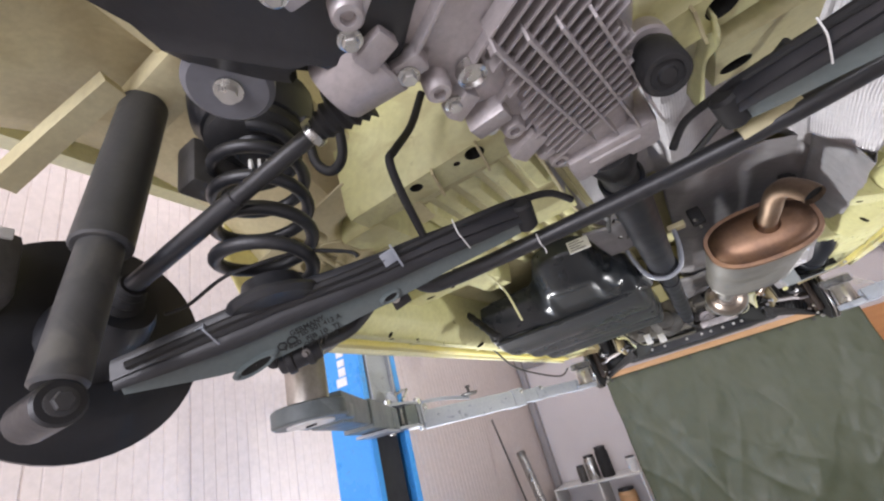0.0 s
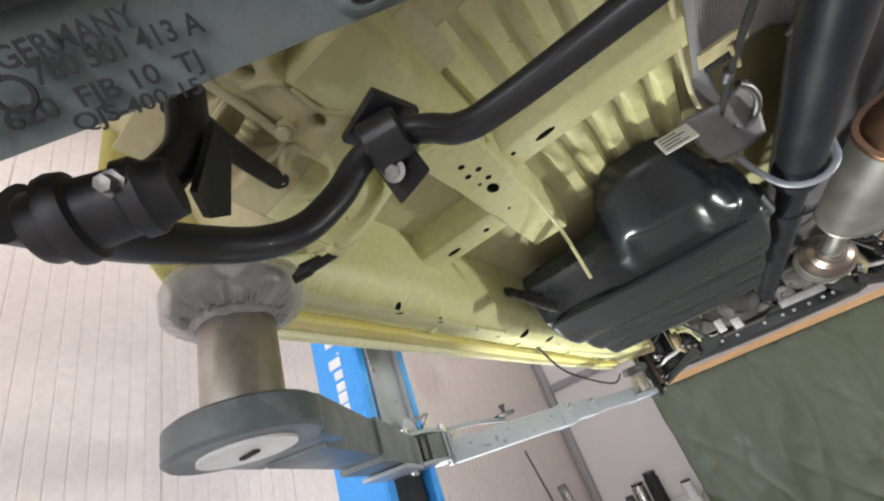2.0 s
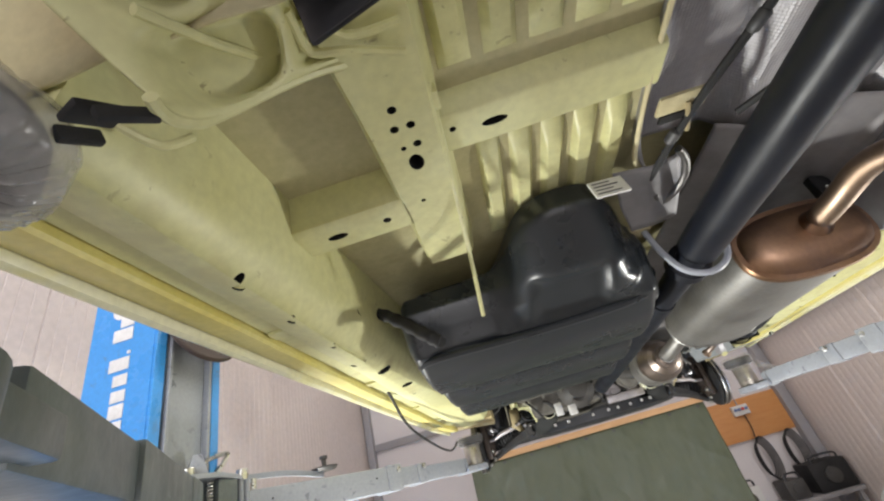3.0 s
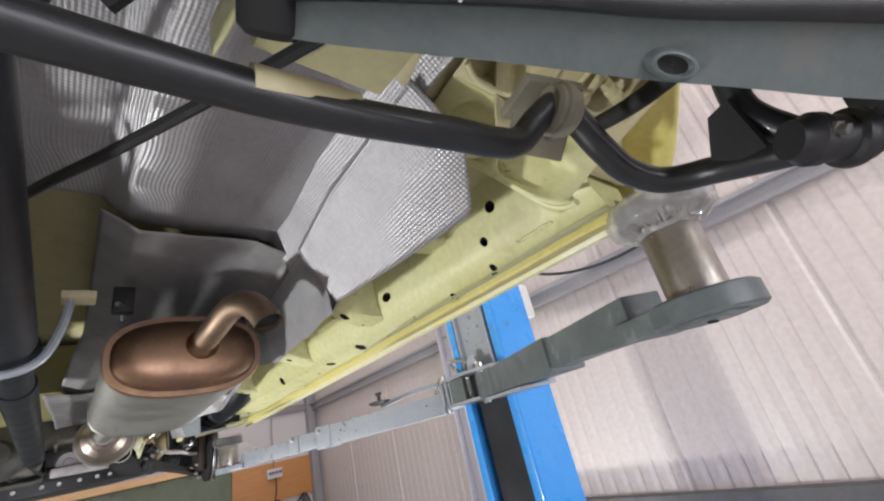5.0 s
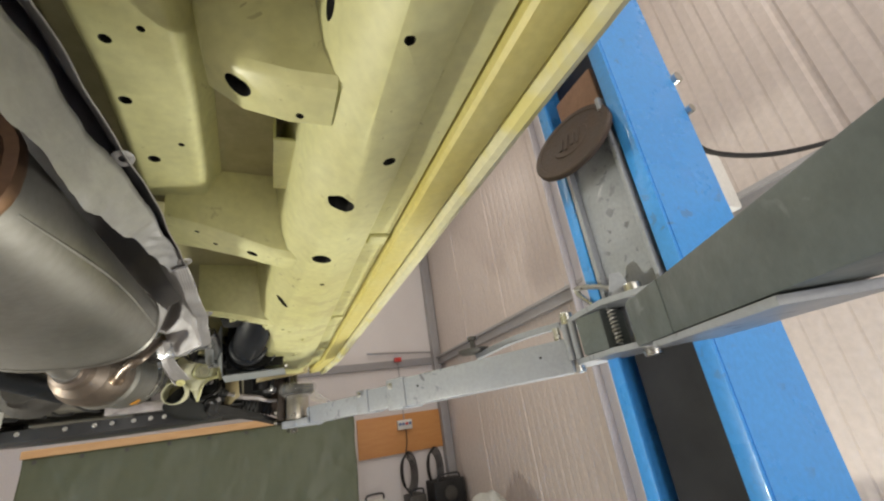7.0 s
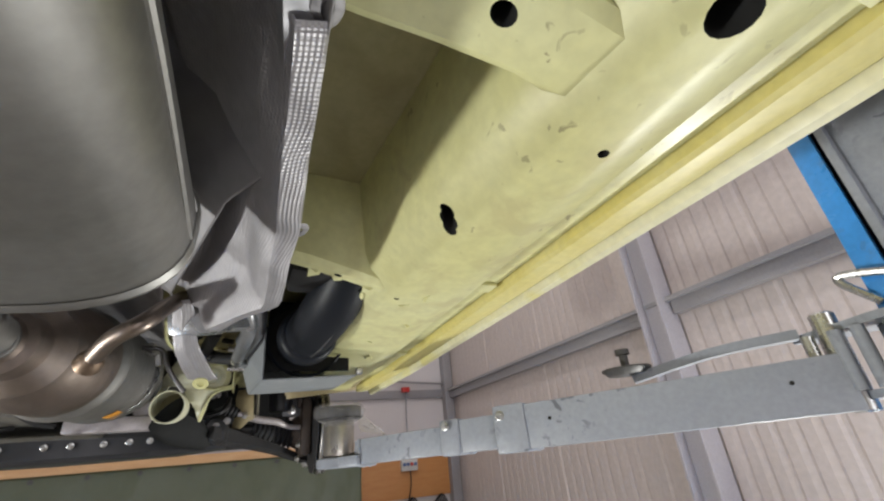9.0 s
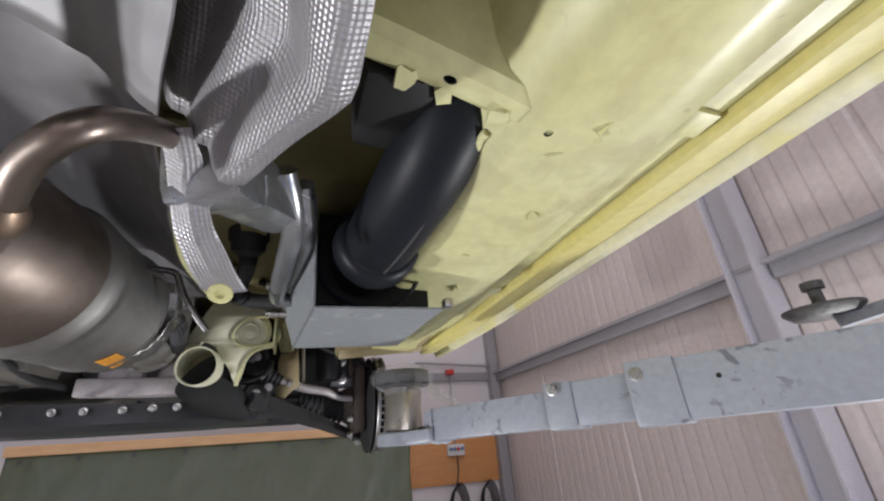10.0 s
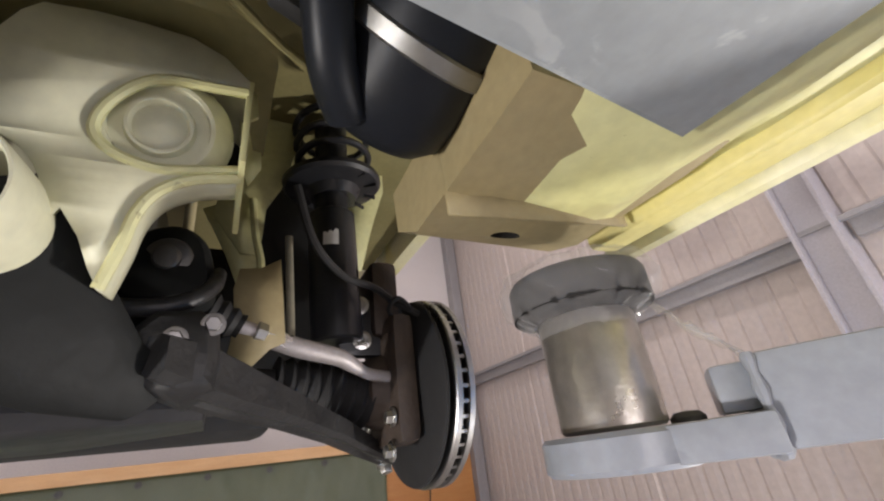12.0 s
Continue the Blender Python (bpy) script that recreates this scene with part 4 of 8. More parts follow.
def sill(s):
    m = B()
    rings = []
    for y in np.linspace(0.78, 3.14, 30):
        w = wall_x(y)
        k = 0.004 * noise.noise(V(s * 3, y * 4, 0))
        prof = [(w - 0.015, 2.06), (w - 0.012, 1.99), (w, 1.895 + k), (w + 0.010, 1.868), (w + 0.040, 1.839 + k), (w + 0.048, 1.836), (0.756, 1.831 + k), (0.764, 1.830 + k), (0.804, 1.841 + k), (0.808, 1.844 + k),
                (0.810, 1.856), (0.850, 1.857), (0.852, 1.862), (0.853, 2.06)]
        rings.append([V(s * x, y, z) for x, z in prof])
    ring_loft(m, rings)
    ob = part("sill", m, YEL, van, "lime-yellow box sill with drain holes", sharp=24)
    c = B()

    def bore_x(x, y, z, r, l=1.0):
        mm = Matrix.Translation((s * (x + 0.03), y, z)) @ pose(0, 0, 0, 0, 90, 0) @ Matrix.Diagonal((1, l, 1, 1))
        lathe(c, mm, [(r, -0.045), (r, 0.03)], 16)

    def bore_z(x, y, r, l=1.0):
        mm = Matrix.Translation((s * x, y, 1.835)) @ Matrix.Diagonal((1, l, 1, 1))
        lathe(c, mm, [(r, -0.03), (r, 0.06)], 16)
    bore_x(0.733, 0.987, 1.949, 0.013)
    bore_x(0.738, 1.035, 1.891, 0.010)
    bore_z(0.764, 1.057, 0.008)
    bore_z(0.768, 1.203, 0.006, 1.3)
    bore_x(0.712, 1.396, 1.905, 0.012, 1.5)
    bore_z(0.748, 1.628, 0.017)
    bore_z(0.742, 1.824, 0.016)
    bore_z(0.684, 2.112, 0.0095)
    bore_z(0.679, 2.103, 0.0075)
    bore_z(0.689, 2.121, 0.0075)
    bore_z(0.765, 1.36, 0.005)
    bore_z(0.755, 1.95, 0.005)
    bore_z(0.69, 2.328, 0.004)
    bore_z(0.790, 1.530, 0.0075)
    cut(ob, c, CAVITY)
    # pinch flange and outer skin
    m = B()
    rings = []
    for y in np.linspace(0.80, 3.20, 44):
        k = 0.003 * noise.noise(V(s, y * 7, 3))
        inw = 0.16 * max(0.0, y - 2.98)
        prof = [(0.8545, 1.92), (0.8550, 1.848 + k), (0.859, 1.843 + k), (0.876, 1.843 + 0.6 * k), (0.900, 1.847), (0.904, 1.851), (0.9045, 1.92)]
        rings.append([V(s * (x - inw), y, z - 0.3 * inw) for x, z in prof])
    ring_loft(m, rings)
    part("pinch_flange", m, AMBER, ob, "amber-tinted folded seam")
    m = B()
    rings = []
    for y in np.linspace(0.80, 3.22, 24):
        inw = 0.16 * max(0.0, y - 2.98)
        k = 0.002 * noise.noise(V(s, y * 5, 8))
        prof = [(0.906, 1.885), (0.9065, 1.848 + k), (0.911, 1.839 + k), (0.920, 1.836 + k), (0.930, 1.841 + k), (0.940, 1.875), (0.950, 2.0), (0.956, 2.4), (0.941, 2.4), (0.933, 2.0), (0.922, 1.91), (0.914, 1.89)]
        rings.append([V(s * (x - inw), y, z - 0.3 * inw) for x, z in prof])
    ring_loft(m, rings)
    part("outer_skin", m, WHITE, van, "white outer body skin with yellow overspray")
    # jacking seam marks
    for y in (1.28, 1.78, 2.3, 2.75):
        m = B()
        obox(m, Matrix.Translation((s * 0.831, y, 1.8535)), (0.030, 0.030, 0.006), 0.001)
        part("seam_clip", m, YEL, ob)
    return ob


for s in (1, -1):
    sill(s)

# floor panels, dusty and with the shade of the recesses in their colour
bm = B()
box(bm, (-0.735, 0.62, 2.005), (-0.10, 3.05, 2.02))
part("floor_panel", bm, DIMDUSTYEL, van, "dusty yellow floor panel, darkened for recess shade")
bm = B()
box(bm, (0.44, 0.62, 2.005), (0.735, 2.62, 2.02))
part("floor_panel", bm, DIMDUSTYEL, van, "dusty yellow floor panel, darkened for recess shade")
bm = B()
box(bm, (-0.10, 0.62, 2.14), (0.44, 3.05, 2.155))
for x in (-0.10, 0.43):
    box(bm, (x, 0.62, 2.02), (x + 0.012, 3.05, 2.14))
part("tunnel", bm, DIMDUSTYEL, van)

# pressed ribs in the floor


def ribs(x0, x1, y0, y1, z, n, s=1):
    m = B()
    w = (x1 - x0) / n
    for i in range(n):
        c = x0 + w * (i + 0.5)
        rings = []
        for k in range(9):
            t = k / 8
            y = y0 + (y1 - y0) * t
            h = 0.014 * min(1, 6 * min(t, 1 - t) + 0.02)
            q = w * 0.36
            rings.append([V(c - q, y, z), V(c - q * 0.55, y, z - h), V(c + q * 0.55, y, z - h), V(c + q, y, z), V(c + q, y, z + 0.004), V(c - q, y, z + 0.004)])
        ring_loft(m, rings)
    part("floor_ribs", m, YEL, van)


ribs(-0.43, -0.12, 0.78, 0.97, 2.004, 5)
ribs(-0.40, -0.12, 1.12, 1.42, 2.004, 5)


def rail(name, prof, y0, y1, mtl=YEL, label=""):
    m = B()
    prism(m, prof, y0, y1)
    return part(name, m, mtl, van, label)


# longitudinal rail with its row of holes
bm = B()
rings = []
for y in (0.66, 0.80, 1.0, 1.2, 1.36):
    w = 0.048 if y > 0.8 else 0.056
    rings.append([V(-0.49 + x, y, z) for x, z in ((-w - 0.012, 2.006), (-w, 1.95), (-w + 0.006, 1.940), (w - 0.006, 1.940), (w, 1.95), (w + 0.012, 2.006))])
ring_loft(bm, rings)
lr = part("floor_rail", bm, YEL, van, "yellow longitudinal rail with punched holes")
c = B()
for x, y, r in ((-0.494, 0.954, 0.006), (-0.500, 0.985, 0.006), (-0.478, 0.985, 0.006), (-0.478, 1.020, 0.006), (-0.498, 1.022, 0.004), (-0.50, 1.145, 0.004)):
    lathe(c, Matrix.Translation((x, y, 1.94)), [(r, -0.02), (r, 0.04)], 12)
lathe(c, Matrix.Translation((-0.488, 1.055, 1.94)) @ Matrix.Diagonal((1, 1.5, 1, 1)), [(0.011, -0.02), (0.011, 0.04)], 14)
cut(lr, c, CAVITY)
bm = B()
rings = []
for x in (-0.445, -0.40, -0.2, -0.115):
    rings.append([V(x, 1.005, 2.006), V(x, 1.018, 1.972), V(x, 1.024, 1.968), V(x, 1.086, 1.968), V(x, 1.092, 1.972), V(x, 1.10, 2.006)])
ring_loft(bm, rings)
xr = part("cross_rail", bm, YEL, van, "yellow cross rail with a slot")
c = B()
lathe(c, Matrix.Translation((-0.363, 1.054, 1.968)) @ Matrix.Diagonal((2.6, 1, 1, 1)), [(0.0075, -0.02), (0.0075, 0.03)], 14)
lathe(c, Matrix.Translation((-0.425, 1.045, 1.968)), [(0.005, -0.02), (0.005, 0.03)], 12)
cut(xr, c, CAVITY)
for s in (1, -1):
    for y0, y1, z, x0, holes in ((1.135, 1.205, 1.940, 0.505 if s > 0 else 0.53, True),):
        if s < 0 and y0 > 1.5:
            continue
        bm = B()
        rings = []
        for x in (x0, 0.60, 0.69, 0.735):
            rings.append([V(s * x, y0 - 0.02, 2.006), V(s * x, y0 - 0.004, z + 0.006), V(s * x, y0 + 0.004, z), V(s * x, y1 - 0.004, z), V(s * x, y1 + 0.004, z + 0.006), V(s * x, y1 + 0.02, 2.006)])
        ring_loft(bm, rings)
        xm = part("crossmember", bm, YEL, van)
        c = B()
        if holes:
            lathe(c, Matrix.Translation((s * 0.657, 1.168, z)) @ Matrix.Diagonal((2.2, 1, 1, 1)), [(0.008, -0.02), (0.008, 0.03)], 14)
            lathe(c, Matrix.Translation((s * 0.569, 1.166, z)), [(0.007, -0.02), (0.007, 0.03)], 12)
        else:
            lathe(c, Matrix.Translation((s * 0.63, 1.94, z)) @ Matrix.Diagonal((1, 1.6, 1, 1)), [(0.009, -0.02), (0.009, 0.03)], 12)
            lathe(c, Matrix.Translation((s * 0.545, 1.90, z)), [(0.004, -0.02), (0.004, 0.03)], 10)
        cut(xm, c, CAVITY)
# sloping crossmembers of the right floor panel


def outrigger(rows, holes, label=""):
    """A pressed channel through (x, y0, y1, z) rows, open to the floor above."""
    m = B()
    rings = []
    for x, y0, y1, z in rows:
        t = 2.004
        rings.append([V(x, y0 - 0.022, t), V(x, y0 - 0.004, z + 0.008), V(x, y0 + 0.006, z), V(x, y1 - 0.006, z), V(x, y1 + 0.004, z + 0.008), V(x, y1 + 0.022, t)])
    ring_loft(m, rings)
    ob = part("crossmember", m, YEL, van, label)
    c = B()
    for x, y, z, r, k in holes:
        lathe(c, Matrix.Translation((x, y, z)) @ Matrix.Diagonal((k, 1, 1, 1)), [(r, -0.03), (r, 0.035)], 16)
    cut(ob, c, CAVITY)
    return ob


outrigger(((0.585, 1.49, 1.51, 1.985), (0.602, 1.475, 1.525, 1.905), (0.635, 1.462, 1.525, 1.880), (0.68, 1.452, 1.518, 1.864), (0.722, 1.445, 1.51, 1.858)), ((0.632, 1.490, 1.88, 0.012, 1.0), (0.690, 1.50, 1.86, 0.004, 1.0)), "yellow outrigger with a round hole")
outrigger(((0.50, 1.852, 1.95, 1.915), (0.55, 1.852, 1.945, 1.902), (0.60, 1.855, 1.935, 1.885), (0.66, 1.86, 1.925, 1.862), (0.71, 1.862, 1.93, 1.850)), ((0.63, 1.892, 1.872, 0.009, 1.0), (0.545, 1.868, 1.90, 0.004, 1.0), (0.57, 1.90, 1.895, 0.004, 1.0)))
outrigger(((0.49, 2.295, 2.325, 1.885), (0.56, 2.30, 2.33, 1.872), (0.63, 2.305, 2.335, 1.855), (0.70, 2.31, 2.34, 1.835)), ((0.60, 2.318, 1.86, 0.004, 1.4),))
bm = B()
ring_loft(bm, [[V(x, y, z) for x, z in ((0.462 + k, 2.004), (0.480 + k, 1.962), (0.488 + k, 1.957), (0.560 + k, 1.957), (0.568 + k, 1.962), (0.588 + k, 2.004))] for y, k in ((1.47, 0.0), (1.6, 0.004), (1.845, -0.008))])
ir = part("inner_rail", bm, YEL, van)
c = B()
for x, y, r in ((0.505, 1.53, 0.006), (0.54, 1.51, 0.004), (0.50, 1.62, 0.007), (0.545, 1.70, 0.004), (0.505, 1.74, 0.008)):
    lathe(c, Matrix.Translation((x, y, 1.957)), [(r, -0.02), (r, 0.03)], 12)
cut(ir, c, CAVITY)
bm = B()
box(bm, (0.664, 1.622, 1.922), (0.718, 1.744, 1.927), 0.001)
box(bm, (0.690, 1.742, 1.923), (0.702, 1.756, 1.935), 0.001)
box(bm, (0.664, 1.626, 1.927), (0.668, 1.740, 2.005))
part("seat_bracket", bm, YEL, van, "pale yellow bracket plate beside the sill")
# torn scraps of seam sealer
rnd = random.Random(11)
for x, y, z in ((0.738, 2.31, 1.833), (0.725, 2.325, 1.836), (0.708, 2.36, 1.838), (0.69, 2.345, 1.842), (0.735, 2.69, 1.829), (0.71, 2.573, 1.834), (0.65, 2.335, 1.850), (0.60, 2.335, 1.868), (0.57, 2.33, 1.872), (0.745, 2.45, 1.832)):
    bm = B()
    a = rnd.uniform(0, 6.28)
    pts = [V(x + r * math.cos(a + k * 1.05), y + 1.5 * r * math.sin(a + k * 1.05), z + 0.003 - rnd.uniform(0, 0.010)) for k, r in enumerate(rnd.uniform(0.004, 0.013) for _ in range(6))]
    lo = [bm.verts.new(p) for p in pts]
    hi = [bm.verts.new(p + V(0, 0, 0.006)) for p in pts]
    bm.faces.new(lo)
    bm.faces.new(list(reversed(hi)))
    for k in range(6):
        bm.faces.new((lo[k], lo[(k + 1) % 6], hi[(k + 1) % 6], hi[k]))
    part("sealer_scrap", bm, YEL, van)
# sealing beads and weld runs on the sill
for y0, y1, z, k in ((2.22, 2.34, 1.868, 1), (2.36, 2.47, 1.855, 2), (2.50, 2.60, 1.85, 3), (0.88, 0.97, 1.858, 4)):
    bm = B()
    pts = [V(wall_x(y0 + (y1 - y0) * i / 9) + 0.020 + 0.008 * noise.noise(V(i * 0.7, k, 0)), y0 + (y1 - y0) * i / 9, z + 0.004 * noise.noise(V(i, k, 4))) for i in range(10)]
    tube(bm, pts, lambda t: 0.004 + 0.003 * noise.noise(V(t * 9, k, 2)), 8, 3)
    part("seam_bead", bm, YEL, van)
# brake line along the rail
bm = B()
tube(bm, [(-0.445, 0.70, 1.955), (-0.443, 0.95, 1.955), (-0.448, 1.15, 1.94), (-0.455, 1.30, 1.90), (-0.466, 1.40, 1.815)], 0.004, 8)
ln = part("brake_line", bm, YEL, van, "thin oversprayed brake line")
bm = B()
box(bm, (-0.452, 0.955, 1.948), (-0.434, 0.985, 1.966), 0.002)
part("line_clip", bm, YEL, ln)

bm = B()
tube(bm, [(-0.50, 0.80, 1.945), (-0.575, 0.835, 1.93), (-0.60, 0.80, 1.90), (-0.62, 0.755, 1.875), (-0.628, 0.735, 1.865)], 0.0045, 8, 6)
part("brake_line", bm, YEL, van, "thin oversprayed brake line")
# wheel houses at the rear


def wheel_house(s):
    m = B()

    def fn(u, v):
        a = radians(12 + 120 * u)
        r = 0.43 + 0.01 * noise.noise(V(u * 5, v * 5, s))
        x = 0.50 + 0.36 * v
        return V(s * x, 0.33 + r * math.cos(a) * 1.05, 1.80 + r * math.sin(a) * (1.0 if u < 1 else 1))
    sheet(m, fn, 28, 8)
    part("wheel_house", m, CREAM, van, "dusty cream wheel house", 0.004)
    m = B()

    def edge(u, v):
        a = radians(14 + 116 * u)
        r = 0.435 + 0.035 * v
        return V(s * (0.86 + 0.02 * v), 0.33 + r * math.cos(a) * 1.05, 1.80 + r * math.sin(a))
    sheet(m, edge, 28, 3)
    part("arch_lip", m, AMBER, van, "amber wheel-arch lip", 0.004)
    # inner box rail above the axle
    m = B()
    rings = []
    for y, z, w in ((-0.9, 2.20, 0.06), (-0.2, 2.22, 0.06), (0.15, 2.20, 0.06), (0.45, 2.12, 0.065), (0.66, 2.02, 0.07), (0.82, 1.985, 0.07)):
        rings.append([V(s * (0.46 + x), y, z + q) for x, q in ((-w, 0.10), (-w, 0.006), (-w + 0.008, 0), (w - 0.008, 0), (w, 0.006), (w, 0.10))])
    ring_loft(m, rings)
    rl = part("rear_rail", m, CREAM, van, "dusty cream rear chassis rail")
    # embossed panel between rail, wheel house and sill, ending in a folded lip
    pa, pb, pc, pd = V(s * 0.640, 0.806, 1.815), V(s * 0.462, 0.915, 1.978), V(s * 0.44, 0.665, 1.985), V(s * 0.70, 0.640, 1.905)

    def dent(u, v, cu, cv, ru, rv, e=4):
        q = (abs((u - cu) / ru) ** e + abs((v - cv) / rv) ** e) ** (1 / e)
        return 0.5 - 0.5 * math.tanh((q - 1) * 15)

    rim = spline([V(s * x, y, z) for x, y, z in ((0.633, 0.768, 1.816), (0.637, 0.786, 1.819), (0.631, 0.812, 1.836), (0.608, 0.837, 1.876), (0.554, 0.868, 1.932), (0.498, 0.896, 1.965), (0.455, 0.915, 1.982))], 6)

    def flat(u, v):
        q = min(max(u, 0.0), 1.0) * (len(rim) - 1)
        k = min(int(q), len(rim) - 2)
        old = pd.lerp(pc, u).lerp(pa.lerp(pb, u), v)
        w = min(max((v - 0.45) / 0.55, 0.0), 1.0)
        return old.lerp(rim[k].lerp(rim[k + 1], q - k), w * w)

    def arch(u, v):
        h = 0.046 * dent(u, v, 0.325, 0.035, 0.115, 0.165, 3) + 0.060 * dent(u, v, 0.79, 0.11, 0.19, 0.25) + 0.030 * dent(u, v, 0.27, 0.42, 0.085, 0.12, 3) + 0.03 * dent(u, v, 0.53, 0.27, 0.032, 0.045, 2)
        h += 0.040 * dent(u, v, 0.30, 0.74, 0.22, 0.15) + 0.030 * dent(u, v, 0.72, 0.68, 0.15, 0.17) + 0.045 * dent(u, v, 0.39, -0.29, 0.045, 0.10) + 0.040 * dent(u, v, 0.53, -0.22, 0.045, 0.11, 2) + 0.04 * dent(u, v, 0.10, -0.05, 0.07, 0.2)
        h -= 0.010 * math.exp(-((v - 1) / 0.06) ** 2)
        return flat(u, v) + V(0, 0.5, 0.8) * h
    m = B()
    sheet(m, lambda u, v: arch(u, -0.45 + 0.87 * v), 110, 90)
    part("arch_panel", m, CREAM, van, "dusty cream embossed wheel-house panel", 0.003, sharp=60)
    m = B()
    sheet(m, lambda u, v: arch(u, 0.42 + 0.58 * v), 90, 50)
    part("arch_front", m, YEL, van, "yellow embossed panel before the wheel house", 0.003, sharp=60)
    m = B()
    tube(m, [arch(k / 12, 1.0) for k in range(13)], 0.0055, 8, 4)
    part("arch_edge", m, YEL, van)
    m = B()
    tube(m, [V(s * 0.655, 0.83, 1.845), V(s * 0.672, 0.815, 1.828), V(s * 0.70, 0.80, 1.85), V(s * 0.715, 0.84, 1.88)], 0.004, 8, 5)
    part("arch_edge", m, YEL, van)
    low = V(0, -0.5, -0.8) * 0.004
    for line in (((0.235, -0.115), (0.36, -0.135), (0.45, -0.11), (0.45, 0.03), (0.435, 0.155), (0.335, 0.22), (0.245, 0.2), (0.205, 0.1), (0.20, -0.04), (0.235, -0.115)),
                 ((0.595, 0.06), (0.58, 0.22), (0.635, 0.335), (0.74, 0.385), (0.885, 0.39), (0.985, 0.33)), ((0.185, 0.36), (0.25, 0.30), (0.325, 0.245), (0.38, 0.27), (0.38, 0.43)), ((0.47, -0.11), (0.535, -0.06), (0.585, 0.015))):
        m = B()
        tube(m, [flat(u, v) + low for u, v in line], 0.0042, 8, 5)
        part("pressed_ridge", m, CREAM, van)
    m = B()
    tube(m, [flat(u, v) + low * 4 for u, v in ((0.425, 0.02), (0.38, 0.035), (0.33, 0.045), (0.27, 0.06), (0.215, 0.085))], lambda k: 0.0085 + 0.0014 * math.sin(k * 190), 12, 14)
    part("ribbed_hose", m, CREAM, van, "oversprayed ribbed drain hose")
    m = B()
    tube(m, [flat(0.45, -0.40) + low * 5, flat(0.44, -0.09) + low * 5, flat(0.416, 0.165) + low * 5], 0.006, 10, 5)
    part("line_rod", m, CREAM, van, "oversprayed steel line")
    m = B()
    q = flat(0.445, 0.185)
    cyl(m, q - low * 3, q + low * 6, 0.013, n=14, bevel=0.002)
    cyl(m, q + low * 6, q + low * 9, 0.009, n=14, bevel=0.002)
    part("line_pin", m, CREAM, van)
    for zz, line in ((1.926, ((0.547, 0.800), (0.547, 0.814), (0.548, 0.833), (0.541, 0.846), (0.51, 0.854), (0.457, 0.876))), (1.93, ((0.512, 0.79), (0.517, 0.816), (0.517, 0.833), (0.497, 0.844), (0.452, 0.845)))):
        m = B()
        tube(m, [V(s * x, y, zz) for x, y in line], 0.0048, 8, 5)
        part("brake_line", m, YEL, van, "thin oversprayed brake line")
    m = B()
    tube(m, [V(s * 0.640, 0.712, 1.90), V(s * 0.632, 0.69, 1.893), V(s * 0.60, 0.62, 1.865), V(s * 0.57, 0.55, 1.85)], 0.012, 12, 5)
    part("dark_tube", m, RUBBER, van)
    m = B() if s < 0 else None
    if m:
        obox(m, Matrix.Translation((s * 0.672, 0.760, 1.806)) @ pose(0, 0, 0, 30, 0, s * 20), (0.022, 0.034, 0.006), 0.002)
        obox(m, Matrix.Translation((s * 0.700, 0.775, 1.812)) @ pose(0, 0, 0, 30, 0, s * 20), (0.008, 0.030, 0.012), 0.002)
        obox(m, Matrix.Translation((s * 0.650, 0.765, 1.80)) @ pose(0, 0, 0, 30, 0, s * 35), (0.008, 0.040, 0.010), 0.002)
        part("plastic_bracket", m, RUBBER, van, "black plastic bracket on the sill end")
    for k, (x, y, z) in enumerate(((0.480, 0.752, 1.815), (0.455, 0.772, 1.85), (0.500, 0.770, 1.83)) if s < 0 else ()):
        m = B()
        obox(m, Matrix.Translation((s * x, y, z + 0.03)) @ pose(0, 0, 0, 40, 10 * s, 30 * s), (0.024, 0.004, 0.03), 0.001)
        part("spot_tab", m, YEL, van)
    # outer skirt ahead of the wheel
    m = B()
    sheet(m, lambda u, v: V(s * (0.872 - 0.02 * v * v + 0.006 * u), 0.60 + 0.22 * u, 1.79 + 0.24 * v + 0.25 * (1 - u) ** 2), 12, 10)
    part("rear_skirt", m, AMBER, van, "amber-tinted inner side of the rear skirt", 0.004)
    m = B()
    box(m, (min(s * 0.40, s * 0.66), 0.27, 2.145), (max(s * 0.40, s * 0.66), 0.35, 2.20), 0.012)
    part("outrigger", m, CREAM, van)
    m = B()
    tube(m, [V(s * 0.80, 0.185, 2.045), V(s * 0.70, 0.215, 2.10), V(s * 0.60, 0.245, 2.15)], 0.024, 4, 0)
    part("outrigger", m, CREAM, van)
    # spring seat
    m = B()
    lathe(m, Matrix.Translation((s * 0.482, 0.413, 2.06)), [(0.105, 0.06), (0.10, 0.02), (0.085, 0.0), (0.05, -0.006), (0.045, -0.03), (0.03, -0.05), (0.001, -0.052)], 28)
    part("spring_seat", m, SATIN, van)


for s in (1, -1):
    wheel_house(s)
bm = B()
box(bm, (-0.9, -1.2, 2.30), (0.9, 0.62, 2.33))
part("rear_floor_panel", bm, CREAM, van, "dusty cream rear floor panel")
ribs(-0.38, 0.38, -0.9, 0.5, 2.299, 6)
